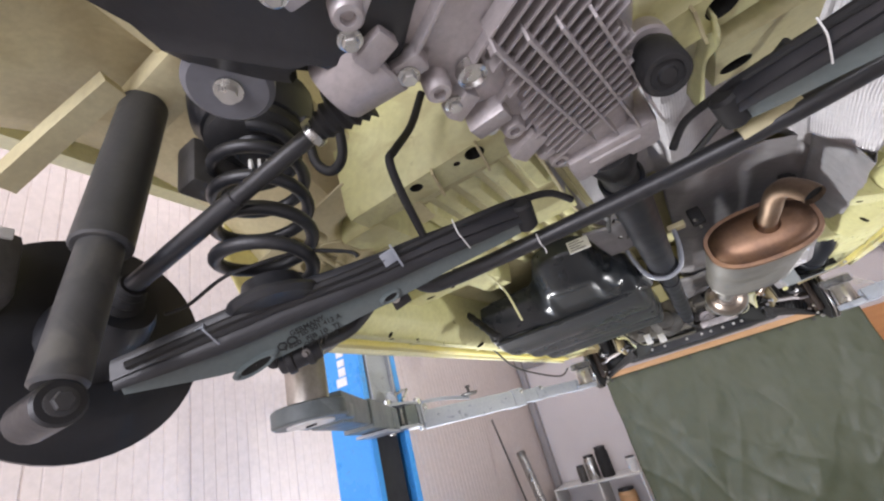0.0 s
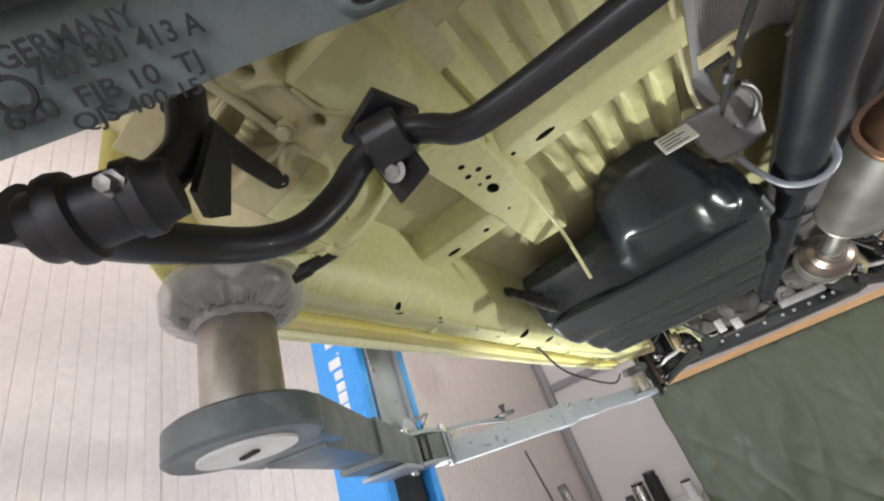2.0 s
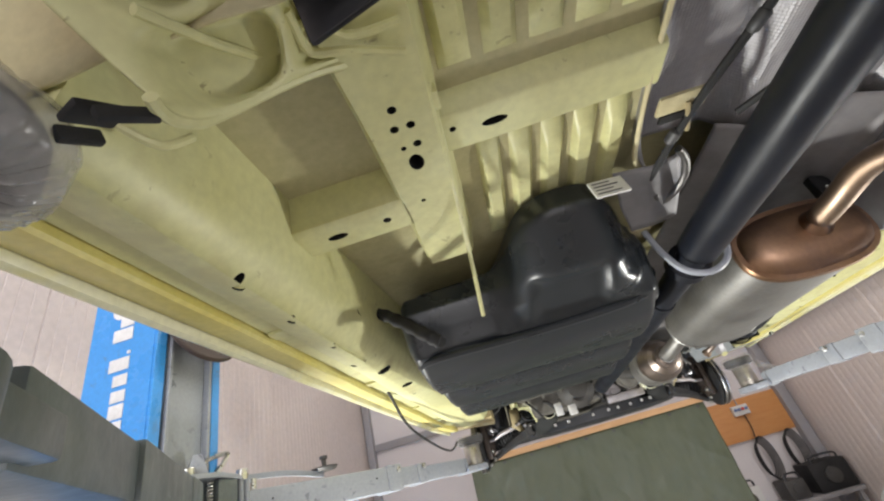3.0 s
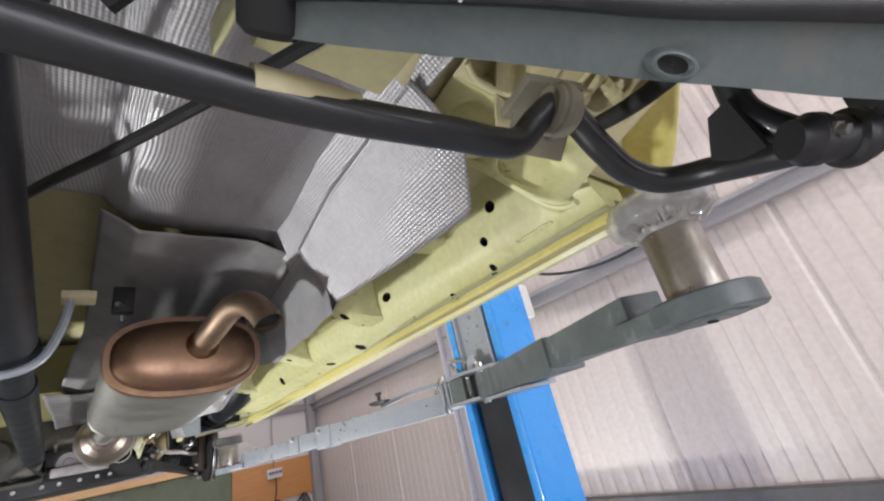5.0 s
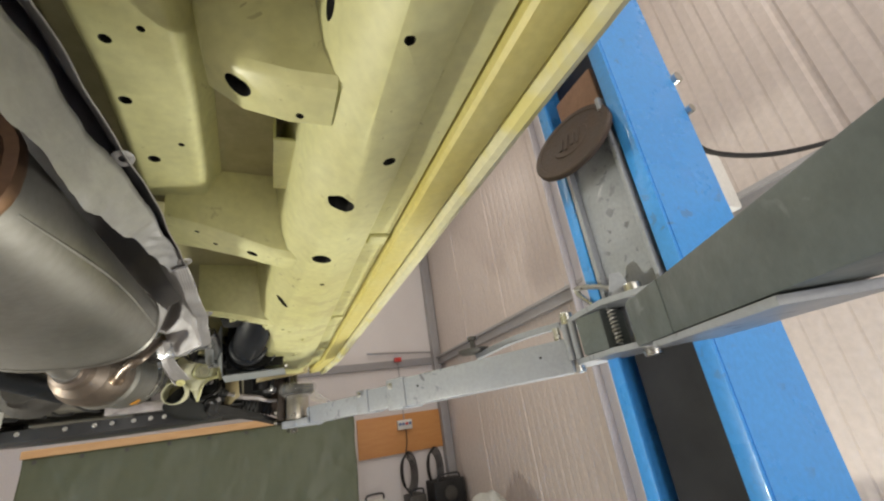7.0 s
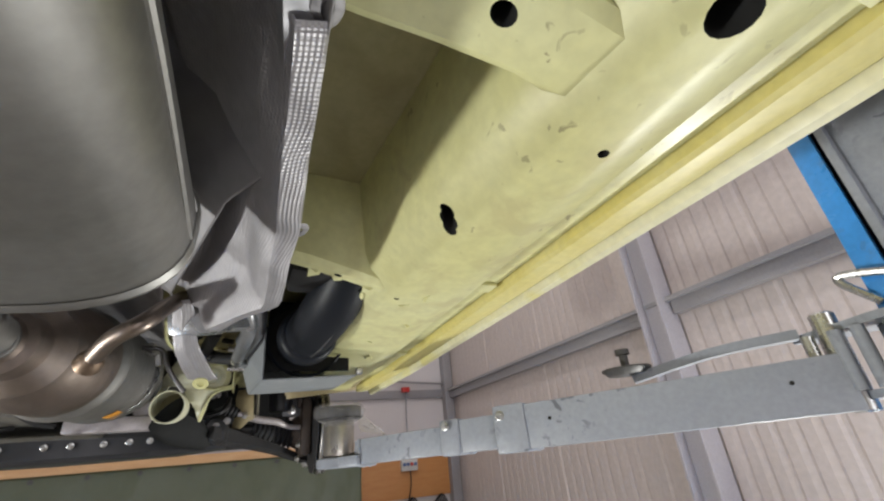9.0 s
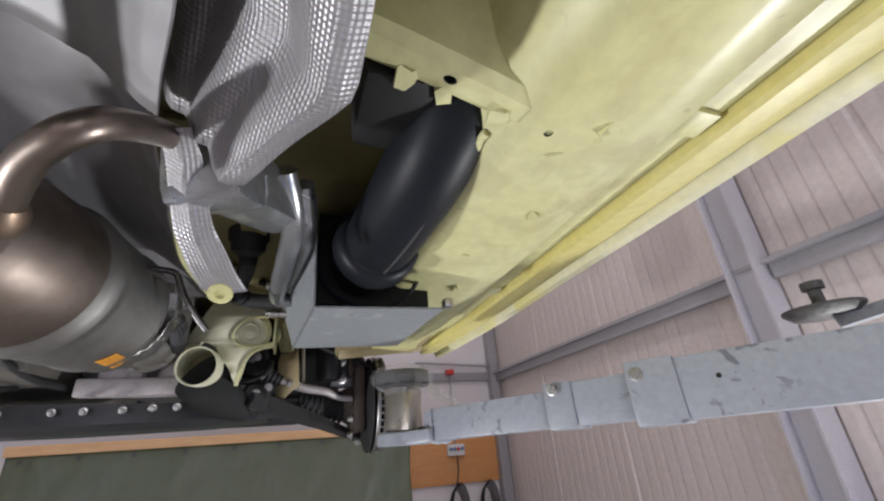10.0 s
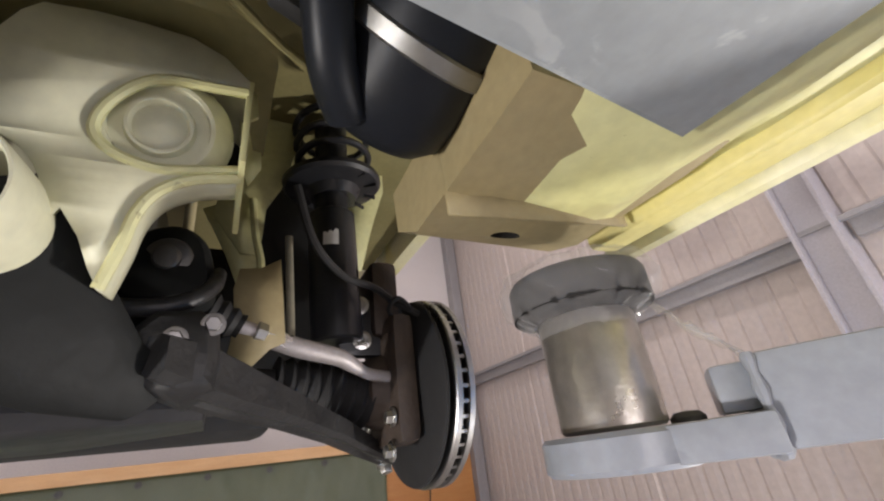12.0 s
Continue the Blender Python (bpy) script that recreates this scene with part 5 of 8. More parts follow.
# pressed web and flange beside the rear crossmember
bm = B()
rings = []
for x in (0.195, 0.25, 0.34):
    rings.append([V(x, 0.665, 2.06), V(x, 0.690, 1.925), V(x, 0.697, 1.918), V(x, 0.800, 1.925), V(x, 0.808, 1.932), V(x, 0.815, 2.06)])
ring_loft(bm, rings)
web = part("crossmember_web", bm, DIMDUSTYEL, van, "dusty yellow pressed web")
c = B()
lathe(c, Matrix.Translation((0.226, 0.765, 1.92)) @ Matrix.Diagonal((1.5, 1, 1, 1)), [(0.016, -0.03), (0.016, 0.04)], 18)
cut(web, c, CAVITY)
bm = B()
sheet(bm, lambda u, v: V(0.186 + 0.006 * math.sin(5 * u) - 0.02 * u, 0.60 + 0.21 * u, 1.945 - (0.040 + 0.012 * math.sin(9 * u)) * v), 16, 4)
part("web_flange", bm, YEL, web, "ragged yellow flange", 0.003)
# rear crossmember ahead of the axle
bm = B()
rings = []
for x, w in ((-0.44, 0.05), (-0.30, 0.06), (-0.12, 0.075), (0.12, 0.075), (0.30, 0.06), (0.44, 0.05)):
    rings.append([V(x, 0.55, 2.20), V(x, 0.56, 1.93), V(x, 0.57, 1.915), V(x, 0.57 + w, 1.915), V(x, 0.59 + w, 1.93), V(x, 0.62 + w, 2.20)])
ring_loft(bm, rings)
rx = part("rear_crossmember", bm, YEL, van, "yellow rear crossmember with round holes")
c = B()
for x, y, r in ((-0.18, 0.592, 0.017), (-0.215, 0.592, 0.006), (0.20, 0.60, 0.022), (0.27, 0.60, 0.014), (-0.30, 0.59, 0.012)):
    lathe(c, Matrix.Translation((x, y, 1.915)), [(r, -0.03), (r, 0.05)], 18)
cut(rx, c, CAVITY)

# ---- heat shields ----


def strip_sheet(rows, nu, name, mtl, crinkle=0.004, thick=0.0015, label="", parent=None, fn=None, fold=None):
    """A sheet through (y, [(x, z), ...]) rows."""
    m = B()
    nv = len(rows[0][1]) - 1
    ys = [r[0] for r in rows]

    def f(u, v):
        y = ys[0] + (ys[-1] - ys[0]) * u
        k = max(i for i in range(len(ys)) if ys[i] <= y + 1e-9)
        k = min(k, len(ys) - 2)
        t = (y - ys[k]) / (ys[k + 1] - ys[k])
        q = v * nv
        j = min(int(q), nv - 1)
        w = q - j

        def at(r):
            a, b = rows[r][1][j], rows[r][1][j + 1]
            return a[0] + (b[0] - a[0]) * w, a[1] + (b[1] - a[1]) * w
        a, b = at(k), at(k + 1)
        x, z = a[0] + (b[0] - a[0]) * t, a[1] + (b[1] - a[1]) * t
        n1 = noise.noise(V(x * 14, y * 14, z * 14)) * crinkle
        return V(x + 0.5 * n1, y + (fn(v) if fn else 0), z + n1 + (fold(y, v) if fold else 0))
    sheet(m, f, nu, nv * 8)
    m.verts.ensure_lookup_table()
    m.verts.index_update()
    lay, n, at = m.loops.layers.uv.new("arc"), nv * 8 + 1, {}
    for i in range(nu + 1):
        t = 0.0
        for k in range(n):
            p = m.verts[i * n + k].co
            t += (p - m.verts[i * n + k - 1].co).length if k else 0.0
            at[i * n + k] = (p.y, t)
    for face in m.faces:
        for lp in face.loops:
            lp[lay].uv = at[lp.vert.index]
    return part(name, m, mtl, parent or van, label, thick, sharp=50)


strip_sheet([(0.62, [(-0.11, 1.99), (-0.10, 2.04), (-0.04, 2.085), (0.10, 2.085), (0.14, 2.03), (0.38, 2.02), (0.42, 1.965)]),
             (1.05, [(-0.125, 1.975), (-0.105, 2.03), (-0.04, 2.08), (0.10, 2.08), (0.14, 2.03), (0.38, 2.02), (0.42, 1.965)]),
             (1.24, [(-0.12, 1.965), (-0.10, 2.02), (-0.04, 2.08), (0.10, 2.08), (0.14, 2.03), (0.40, 2.02), (0.43, 1.955)]),
             (1.36, [(-0.06, 1.955), (-0.05, 2.02), (-0.03, 2.08), (0.10, 2.08), (0.14, 2.03), (0.40, 2.02), (0.44, 1.95)])], 60, "heat_shield", FOIL, 0.003, label="embossed silver foil heat shield")
strip_sheet([(1.33, [(0.10, 2.035), (0.16, 2.0), (0.36, 2.0), (0.44, 1.97), (0.485, 1.875), (0.50, 1.865)]),
             (1.66, [(0.10, 2.035), (0.16, 2.01), (0.36, 2.01), (0.44, 1.98), (0.505, 1.89), (0.520, 1.868)]),
             (2.05, [(0.10, 2.035), (0.16, 2.01), (0.36, 2.01), (0.44, 1.98), (0.51, 1.885), (0.525, 1.862)]),
             (2.15, [(0.08, 2.0), (0.14, 1.98), (0.32, 1.98), (0.38, 1.95), (0.44, 1.88), (0.46, 1.86)]),
             (2.40, [(0.06, 1.95), (0.12, 1.935), (0.26, 1.93), (0.33, 1.90), (0.37, 1.86), (0.385, 1.85)])], 70, "muffler_shield", SHIELD, 0.004, label="smooth grey aluminium heat shield")
# folded flap of foil at the side
strip_sheet([(0.80, [(0.395, 1.975), (0.44, 1.93), (0.47, 1.91)]), (0.88, [(0.395, 1.972), (0.46, 1.90), (0.535, 1.836)]), (1.06, [(0.398, 1.968), (0.45, 1.90), (0.508, 1.830)]), (1.25, [(0.415, 1.945), (0.445, 1.89), (0.478, 1.828)])], 36, "shield_flap", FOIL, 0.004, label="embossed foil flap")
strip_sheet([(1.24, [(0.43, 1.95), (0.46, 1.87), (0.468, 1.806), (0.492, 1.842)]), (1.45, [(0.450, 1.95), (0.468, 1.87), (0.480, 1.803), (0.493, 1.857)]), (1.56, [(0.456, 1.95), (0.472, 1.87), (0.485, 1.805), (0.493, 1.862)]), (1.61, [(0.460, 1.95), (0.474, 1.87), (0.487, 1.808), (0.507, 1.866)]),
             (1.68, [(0.465, 1.95), (0.478, 1.88), (0.487, 1.822), (0.508, 1.866)]), (1.80, [(0.466, 1.95), (0.478, 1.89), (0.488, 1.848), (0.512, 1.868)]), (1.97, [(0.468, 1.955), (0.486, 1.90), (0.499, 1.862), (0.518, 1.874)])], 110, "shield_skirt", GREYSH, 0.006, label="plain grey crinkled shield skirt",
            fold=lambda y, v: 0.003 * noise.noise(V(y * 60, v * 7, 4)) + 0.006 * noise.noise(V(y * 22, v * 2, 9)) * (v > 0.6))
strip_sheet([(1.93, [(0.40, 1.985), (0.45, 1.95), (0.486, 1.89), (0.503, 1.858), (0.523, 1.865)]), (2.15, [(0.40, 1.975), (0.440, 1.93), (0.480, 1.87), (0.508, 1.83), (0.531, 1.838)]), (2.30, [(0.39, 1.95), (0.435, 1.90), (0.48, 1.85), (0.505, 1.80), (0.525, 1.808)]), (2.41, [(0.37, 1.90), (0.40, 1.86), (0.42, 1.83), (0.432, 1.80), (0.45, 1.80)])], 36, "shield_skirt", FINEFOIL, 0.006, label="crinkled embossed foil skirt",
            fold=lambda y, v: 0.007 * math.sin(26 * v + 3 * y) * max(0.0, min(1.0, (y - 2.10) / 0.12)) * (1 - v) + 0.0035 * max(0.0, math.sin(40 * (y - 0.12 * v))) * (v > 0.55))
# eyelet tabs along the skirt edge
for x, y, z in ((0.509, 1.615, 1.870), (0.521, 1.925, 1.870), (0.530, 2.160, 1.840)):
    bm = B()
    q = Matrix.Translation((x, y, z)) @ pose(0, 0, 0, 0, -18, 0)
    lathe(bm, q @ Matrix.Diagonal((1.0, 1.35, 1, 1)), [(0.0045, 0.0), (0.0105, 0.0), (0.0115, 0.0008), (0.0105, 0.0016), (0.0045, 0.0016)], 22, cap=False)
    part("eyelet_tab", bm, SHIELD, van, "eyelet tab of the foil skirt")
# small shield at the tank neck
strip_sheet([(1.27, [(-0.16, 1.955), (-0.09, 1.945), (-0.03, 1.955)]), (1.36, [(-0.14, 1.93), (-0.08, 1.925), (-0.02, 1.93)]), (1.42, [(-0.12, 1.90), (-0.07, 1.90), (-0.02, 1.91)])], 12, "neck_shield", SHIELD, 0.006)

# ---- fuel tank ----
bm = B()
rings = []
N = 90
for i in range(N + 1):
    u = i / N
    x = -0.66 + 0.585 * u
    end = min(1.0, min(u, 1 - u) / 0.055)
    e = math.sqrt(max(0.0, 1 - (1 - end) ** 2)) * 0.985 + 0.015
    h = 1 / (1 + math.exp(-(x + 0.385) / 0.021)) * (1 / (1 + math.exp((x + 0.140) / 0.017)))
    A = [(1.53, 1.785), (1.500, 1.795), (1.480, 1.84), (1.462, 1.89), (1.475, 1.93), (1.55, 1.955), (1.9, 1.965), (2.24, 1.96), (2.31, 1.93), (2.33, 1.86), (2.325, 1.80)]
    for c0, c1 in ((2.29, 2.06), (2.06, 1.80), (1.80, 1.545)):
        for q in (0.0, 0.06, 0.16, 0.35, 0.6, 0.82, 0.94):
            A.append((c0 + (c1 - c0) * q, 1.783 - 0.030 * math.sin(math.pi * q) ** 0.55))
    H = [(1.53, 1.785), (1.508, 1.794), (1.425, 1.822), (1.365, 1.846), (1.288, 1.935), (1.300, 1.985), (1.50, 2.0)]
    ring = []
    for k, (y, z) in enumerate(A):
        if k < len(H):
            y, z = y + (H[k][0] - y) * h + (0.030 * h * min(1.2, ((x + 0.262) / 0.12) ** 2) if k > 2 else 0.0), z + (H[k][1] - z) * h
        cy, cz = 1.92, 1.865
        ring.append(V(x, cy + (y - cy) * (0.80 + 0.20 * e), cz + (z - cz) * e))
    fine = []
    for k, p in enumerate(ring):
        q = ring[(k + 1) % len(ring)]
        n = 8 if k < 5 else 1
        fine += [p.lerp(q, i2 / n) for i2 in range(n)]
    rings.append(fine)


def pad_of(p, x0, x1, y0, y1, soft):
    """1 inside a rectangle of the plan, falling to 0 over its soft border."""
    gx = min(max((min(p.x - x0, x1 - p.x) / soft) + 0.5, 0), 1)
    gy = min(max((min(p.y - y0, y1 - p.y) / soft) + 0.5, 0), 1)
    return (gx * gx * (3 - 2 * gx)) * (gy * gy * (3 - 2 * gy))


for ring in rings:
    for p in ring:
        if p.y < 1.53 and p.z < 1.95:
            p.z += 0.012 * pad_of(p, -0.355, -0.205, 1.395, 1.505, 0.035) - 0.010 * pad_of(p, -0.200, -0.130, 1.385, 1.470, 0.018) + 0.006 * pad_of(p, -0.60, -0.44, 1.475, 1.52, 0.02)
ring_loft(bm, rings)
tank = part("fuel_tank", bm, PLASTIC, van, "glossy black moulded plastic fuel tank", sharp=55)
# weld seam round the tank
bm = B()
pts = [(-0.64, 1.62, 1.80), (-0.635, 1.54, 1.793), (-0.58, 1.505, 1.788), (-0.45, 1.512, 1.786), (-0.30, 1.52, 1.786), (-0.18, 1.518, 1.788), (-0.10, 1.53, 1.80), (-0.078, 1.62, 1.81)]
tube(bm, pts, 0.009, 8, 6)
part("weld_seam", bm, PLASTIC, tank)
bm = B()
box(bm, (-0.200, 1.287, 1.908), (-0.136, 1.291, 1.950))
lab = part("paper_label", bm, PAPER, tank, "white printed label")
lab.matrix_basis = Matrix.Translation((0, 1.29, 1.93)) @ pose(0, 0, 0, -14, 0, 6) @ Matrix.Translation((-0.012, -1.293, -1.93))
for k in range(4):
    bm = B()
    box(bm, (-0.195, 1.2855, 1.914 + 0.009 * k), (-0.150 - 0.012 * (k % 2), 1.2872, 1.9162 + 0.009 * k))
    q = part("print_bar", bm, INK, lab)
    q.matrix_basis = Matrix()
bm = B()
tube(bm, [(-0.75, 1.55, 1.955), (-0.70, 1.50, 1.93), (-0.64, 1.44, 1.87), (-0.585, 1.40, 1.81), (-0.561, 1.399, 1.789)], lambda k: 0.0135 + 0.0012 * math.sin(k * 300), 12, 14)
hose = part("vent_hose", bm, RUBBER, tank, "black corrugated vent hose")
bm = B()
lathe(bm, axis_m((-0.561, 1.399, 1.789), (-0.545, 1.385, 1.765)), [(0.010, 0.002), (0.010, 0.004), (0.001, 0.004)], 12)
part("hose_mouth", bm, CAVITY, hose)
bm = B()
cyl(bm, (-0.09, 1.56, 1.86), (-0.075, 1.64, 1.83), 0.032, n=20, bevel=0.006)
part("tank_neck", bm, PLASTIC, tank)

# ---- propeller shaft ----
bm = B()
cyl(bm, (0.0, 0.785, 1.846), (0.0, 1.46, 1.838), 0.040, n=32, bevel=0.004)
prop = part("propeller_shaft", bm, SHAFTM, van, "glossy black propeller shaft tube")
bm = B()
lathe(bm, axis_m((0, 1.46, 1.838), (0, 1.75, 1.834)), [(0.036, 0), (0.030, 0.02), (0.030, 0.05), (0.045, 0.055), (0.045, 0.085), (0.03, 0.09), (0.03, 0.30)], 24)
part("joint", bm, SHAFTM, prop)
bm = B()
cyl(bm, (0.0, 1.75, 1.834), (0.0, 3.0, 1.82), 0.034, n=24)
part("front_shaft", bm, SHAFTM, prop)
bm = B()
lathe(bm, axis_m((0, 0.79, 1.846), (0, 0.665, 1.848)), [(0.034, 0), (0.030, 0.012), (0.029, 0.03), (0.032, 0.034), (0.032, 0.06), (0.036, 0.064), (0.042, 0.10), (0.042, 0.13)], 28)
part("rear_joint", bm, RUBBER, prop)
bm = B()
tube(bm, [(-0.075, 1.47, 1.92), (-0.066, 1.468, 1.86), (-0.045, 1.464, 1.805), (0.0, 1.463, 1.784), (0.045, 1.464, 1.805), (0.066, 1.468, 1.86), (0.075, 1.47, 1.92)], 0.007, 8, 5)
lp = part("shaft_loop", bm, LIFTGREY, van, "light grey steel safety loop")
bm = B()
box(bm, (-0.11, 1.455, 1.915), (-0.06, 1.495, 1.93), 0.002)
part("loop_foot", bm, CREAM, lp)
bm = B()
box(bm, (0.06, 1.455, 1.915), (0.11, 1.495, 1.93), 0.002)
part("loop_foot", bm, CREAM, lp)
# hand-brake cables beside the shaft
bm = B()
tube(bm, [(0.07, 0.74, 1.94), (0.035, 0.87, 1.948), (-0.005, 1.0, 1.95), (-0.045, 1.13, 1.95), (-0.078, 1.26, 1.944), (-0.095, 1.38, 1.944)], 0.0065, 8)
hb = part("handbrake_cable", bm, RUBBER, van)
for y, r in ((0.95, 0.0095), (1.0, 0.009), (1.19, 0.010)):
    bm = B()
    k = (y - 0.87) / 0.26
    lathe(bm, axis_m((0.035 - 0.080 * k, y, 1.949), (0.035 - 0.080 * k - 0.01, y + 0.033, 1.949)), [(0.0065, 0), (r, 0.004), (r, 0.026), (0.0065, 0.030)], 14)
    part("cable_sleeve", bm, SHOCKM, hb, "grey sleeve on the cable")
bm = B()
tube(bm, [(-0.060, 1.225, 1.935), (-0.042, 1.252, 1.930), (-0.030, 1.30, 1.926), (-0.036, 1.35, 1.924), (-0.058, 1.38, 1.926), (-0.072, 1.35, 1.932)], 0.007, 10, 6)
part("cable_equalizer", bm, DULLST, van, "bent bright steel cable equalizer")
bm = B()
box(bm, (-0.108, 1.115, 1.955), (-0.030, 1.152, 1.962), 0.002)
cb = part("cable_bracket", bm, CREAM, van, "oversprayed cable bracket on the shield")
bm = B()
box(bm, (-0.100, 1.153, 1.953), (-0.045, 1.170, 1.959), 0.001)
part("slot", bm, CAVITY, cb)
bm = B()
tube(bm, [(-0.060, 1.135, 1.955), (-0.055, 1.165, 1.948), (-0.052, 1.19, 1.944)], 0.0045, 8, 4)
part("clip_rod", bm, TAN, cb)
# rolled edge of the tunnel shield and ribbed beads in it
bm = B()
tube(bm, [(-0.110, 0.63, 1.988), (-0.118, 0.85, 1.981), (-0.126, 1.05, 1.973), (-0.121, 1.23, 1.963), (-0.100, 1.30, 1.957), (-0.062, 1.355, 1.953)], 0.0042, 8, 5)
part("rolled_edge", bm, CREAM, van, "oversprayed rolled shield edge")
a, b = V(-0.080, 0.84, 2.038), V(-0.084, 1.06, 2.035)
bm = B()
sheet(bm, lambda u, v: a.lerp(b, u) + V(1, 0, 0.75) * (0.016 * (v - 0.5) * 2 * min(1.0, 6 * u + 0.3, 6 * (1 - u) + 0.3)) - V(0, 0, 0.005 * math.sin(math.pi * v) + 0.0012 * math.sin(u * 198)), 140, 6)
part("ribbed_bead", bm, SHINY, van, "bright ribbed bead in the foil", sharp=60)
bm = B()
tube(bm, [(0.01, 1.16, 1.925), (0.05, 1.05, 1.895), (0.10, 0.936, 1.868), (0.18, 0.79, 1.86), (0.25, 0.66, 1.856)], 0.006, 8)
part("handbrake_cable", bm, RUBBER, van)

# ---- exhaust ----


def oval(cx, cz, a, b, y, n=44, e=2.6):
    out = []
    for i in range(n):
        t = 2 * math.pi * i / n
        c, q = math.cos(t), math.sin(t)
        out.append(V(cx + a * math.copysign(abs(c) ** (2 / e), c), y, cz + b * math.copysign(abs(q) ** (2 / e), q)))
    return out


MX, MZ = 0.285, 1.832
bm = B()
ring_loft(bm, [oval(MX, MZ, 0.148, 0.084, 1.585), oval(MX, MZ, 0.150, 0.086, 1.60), oval(MX, MZ, 0.150, 0.086, 2.168), oval(MX, MZ, 0.147, 0.083, 2.178), oval(MX, MZ, 0.11, 0.05, 2.195), oval(MX - 0.03, MZ, 0.03, 0.02, 2.20)])
muf = part("exhaust_muffler", bm, STEEL, van, "brushed steel exhaust muffler with a copper-tinted end", sharp=50)
bm = B()
ring_loft(bm, [oval(MX, MZ, 0.154, 0.090, 1.598), oval(MX, MZ, 0.155, 0.091, 1.590), oval(MX, MZ, 0.153, 0.089, 1.582), oval(MX, MZ, 0.142, 0.078, 1.582), oval(MX, MZ, 0.130, 0.066, 1.565), oval(MX, MZ, 0.10, 0.045, 1.555), oval(MX, MZ, 0.04, 0.02, 1.552)])
cap = part("end_cap", bm, COPPER, muf, "copper-coloured heat-tinted end cap", sharp=50)
bm = B()
ring_loft(bm, [oval(MX, MZ, 0.151, 0.087, 2.160), oval(MX, MZ, 0.154, 0.090, 2.167), oval(MX, MZ, 0.152, 0.088, 2.175)], cap=False)
part("seam_ring", bm, STEEL, muf)
bm = B()
tube(bm, [(MX + 0.143, 1.62, 1.80), (MX + 0.151, 1.9, 1.825), (MX + 0.148, 2.16, 1.82)], 0.003, 6)
part("long_seam", bm, STEEL, muf)
bm = B()
tp = [(0.305, 1.57, 1.845), (0.312, 1.48, 1.856), (0.325, 1.39, 1.872), (0.342, 1.335, 1.860), (0.358, 1.302, 1.825), (0.363, 1.292, 1.805)]
tube(bm, tp, 0.026, 24, 8, cap=False)
tube(bm, tp, 0.0235, 24, 8, cap=False)
tpo = part("tailpipe", bm, BRASS, muf, "warm-tinted bent tailpipe")
bm = B()
lathe(bm, axis_m((0.3605, 1.295, 1.815), (0.358, 1.302, 1.835)), [(0.0234, 0), (0.0234, 0.001)], 24)
part("pipe_bore", bm, CAVITY, tpo)
bm = B()
lathe(bm, axis_m((0.306, 1.565, 1.845), (0.312, 1.49, 1.855)), [(0.036, 0), (0.034, 0.012), (0.028, 0.025), (0.026, 0.03)], 24)
part("collar", bm, COPPER, muf)
# hanger rubber blocks
for x, y, z in ((0.16, 1.60, 1.965), (0.43, 1.62, 1.955), (0.43, 2.2, 1.945)):
    bm = B()
    box(bm, (x - 0.02, y - 0.014, z - 0.03), (x + 0.02, y + 0.014, z + 0.03), 0.006)
    hg = part("hanger_rubber", bm, RUBBER, van)
    bm = B()
    tube(bm, [(x - 0.012, y - 0.03, z - 0.018), (x, y, z - 0.018), (x + 0.004, y + 0.04, z - 0.03)], 0.005, 8)
    part("hanger_pin", bm, ZINC, hg)
# link pipe and second silencer
SX, SZ = 0.225, 1.830
bm = B()
tube(bm, [(0.24, 2.18, 1.84), (0.22, 2.28, 1.83), (0.20, 2.37, 1.81), (0.192, 2.42, 1.802), (0.192, 2.48, 1.80)], 0.028, 20, 6)
lk = part("link_pipe", bm, STEEL, van)
bm = B()
lathe(bm, axis_m((0.190, 2.45, 1.797), (SX, 2.90, SZ)), [(0.03, 0), (0.032, 0.014), (0.043, 0.020), (0.046, 0.050), (0.066, 0.072), (0.070, 0.095), (0.084, 0.122), (0.087, 0.19), (0.0915, 0.205), (0.0950, 0.214), (0.0945, 0.222), (0.0905, 0.228), (0.092, 0.24), (0.092, 0.36), (0.0945, 0.366), (0.088, 0.38), (0.07, 0.40), (0.04, 0.44)], 56)
sil = part("front_silencer", bm, STEEL, van, "dull steel front silencer", sharp=50)
bm = B()
lathe(bm, axis_m((0.190, 2.45, 1.797), (SX, 2.90, SZ)), [(0.0315, 0.004), (0.0335, 0.0135), (0.0442, 0.0195), (0.0475, 0.0492), (0.0675, 0.0712), (0.0716, 0.0945), (0.0852, 0.121), (0.0882, 0.189)], 56, cap=False)
part("tinted_cone", bm, CONEM, sil, "pinkish heat-tinted stepped cone", sharp=30)
bm = B()
tube(bm, [(0.313, 2.405, 1.757), (0.340, 2.365, 1.776), (0.372, 2.347, 1.792), (0.385, 2.385, 1.825), (0.395, 2.44, 1.86)], 0.0108, 18, 8)
fx = part("drain_pipe", bm, CONEM, van, "dull bent steel pipe with an open mouth", sharp=60)
bm = B()
lathe(bm, axis_m((0.313, 2.405, 1.757), (0.298, 2.428, 1.746)), [(0.0112, -0.012), (0.015, -0.004), (0.016, 0.006), (0.0105, 0.007), (0.009, -0.004), (0.001, -0.006)], 20)
part("pipe_mouth", bm, BRASS, fx)
bm = B()
sheet(bm, lambda u, v: V(0.2175 + 0.0935 * math.cos(radians(-70 + 15 * v)), 2.775 + 0.065 * u, 1.8225 + 0.0935 * math.sin(radians(-70 + 15 * v)) + 0.0035 * u), 6, 6)
part("sticker", bm, ORANGE, sil, "orange sticker", 0.0008)
bm = B()
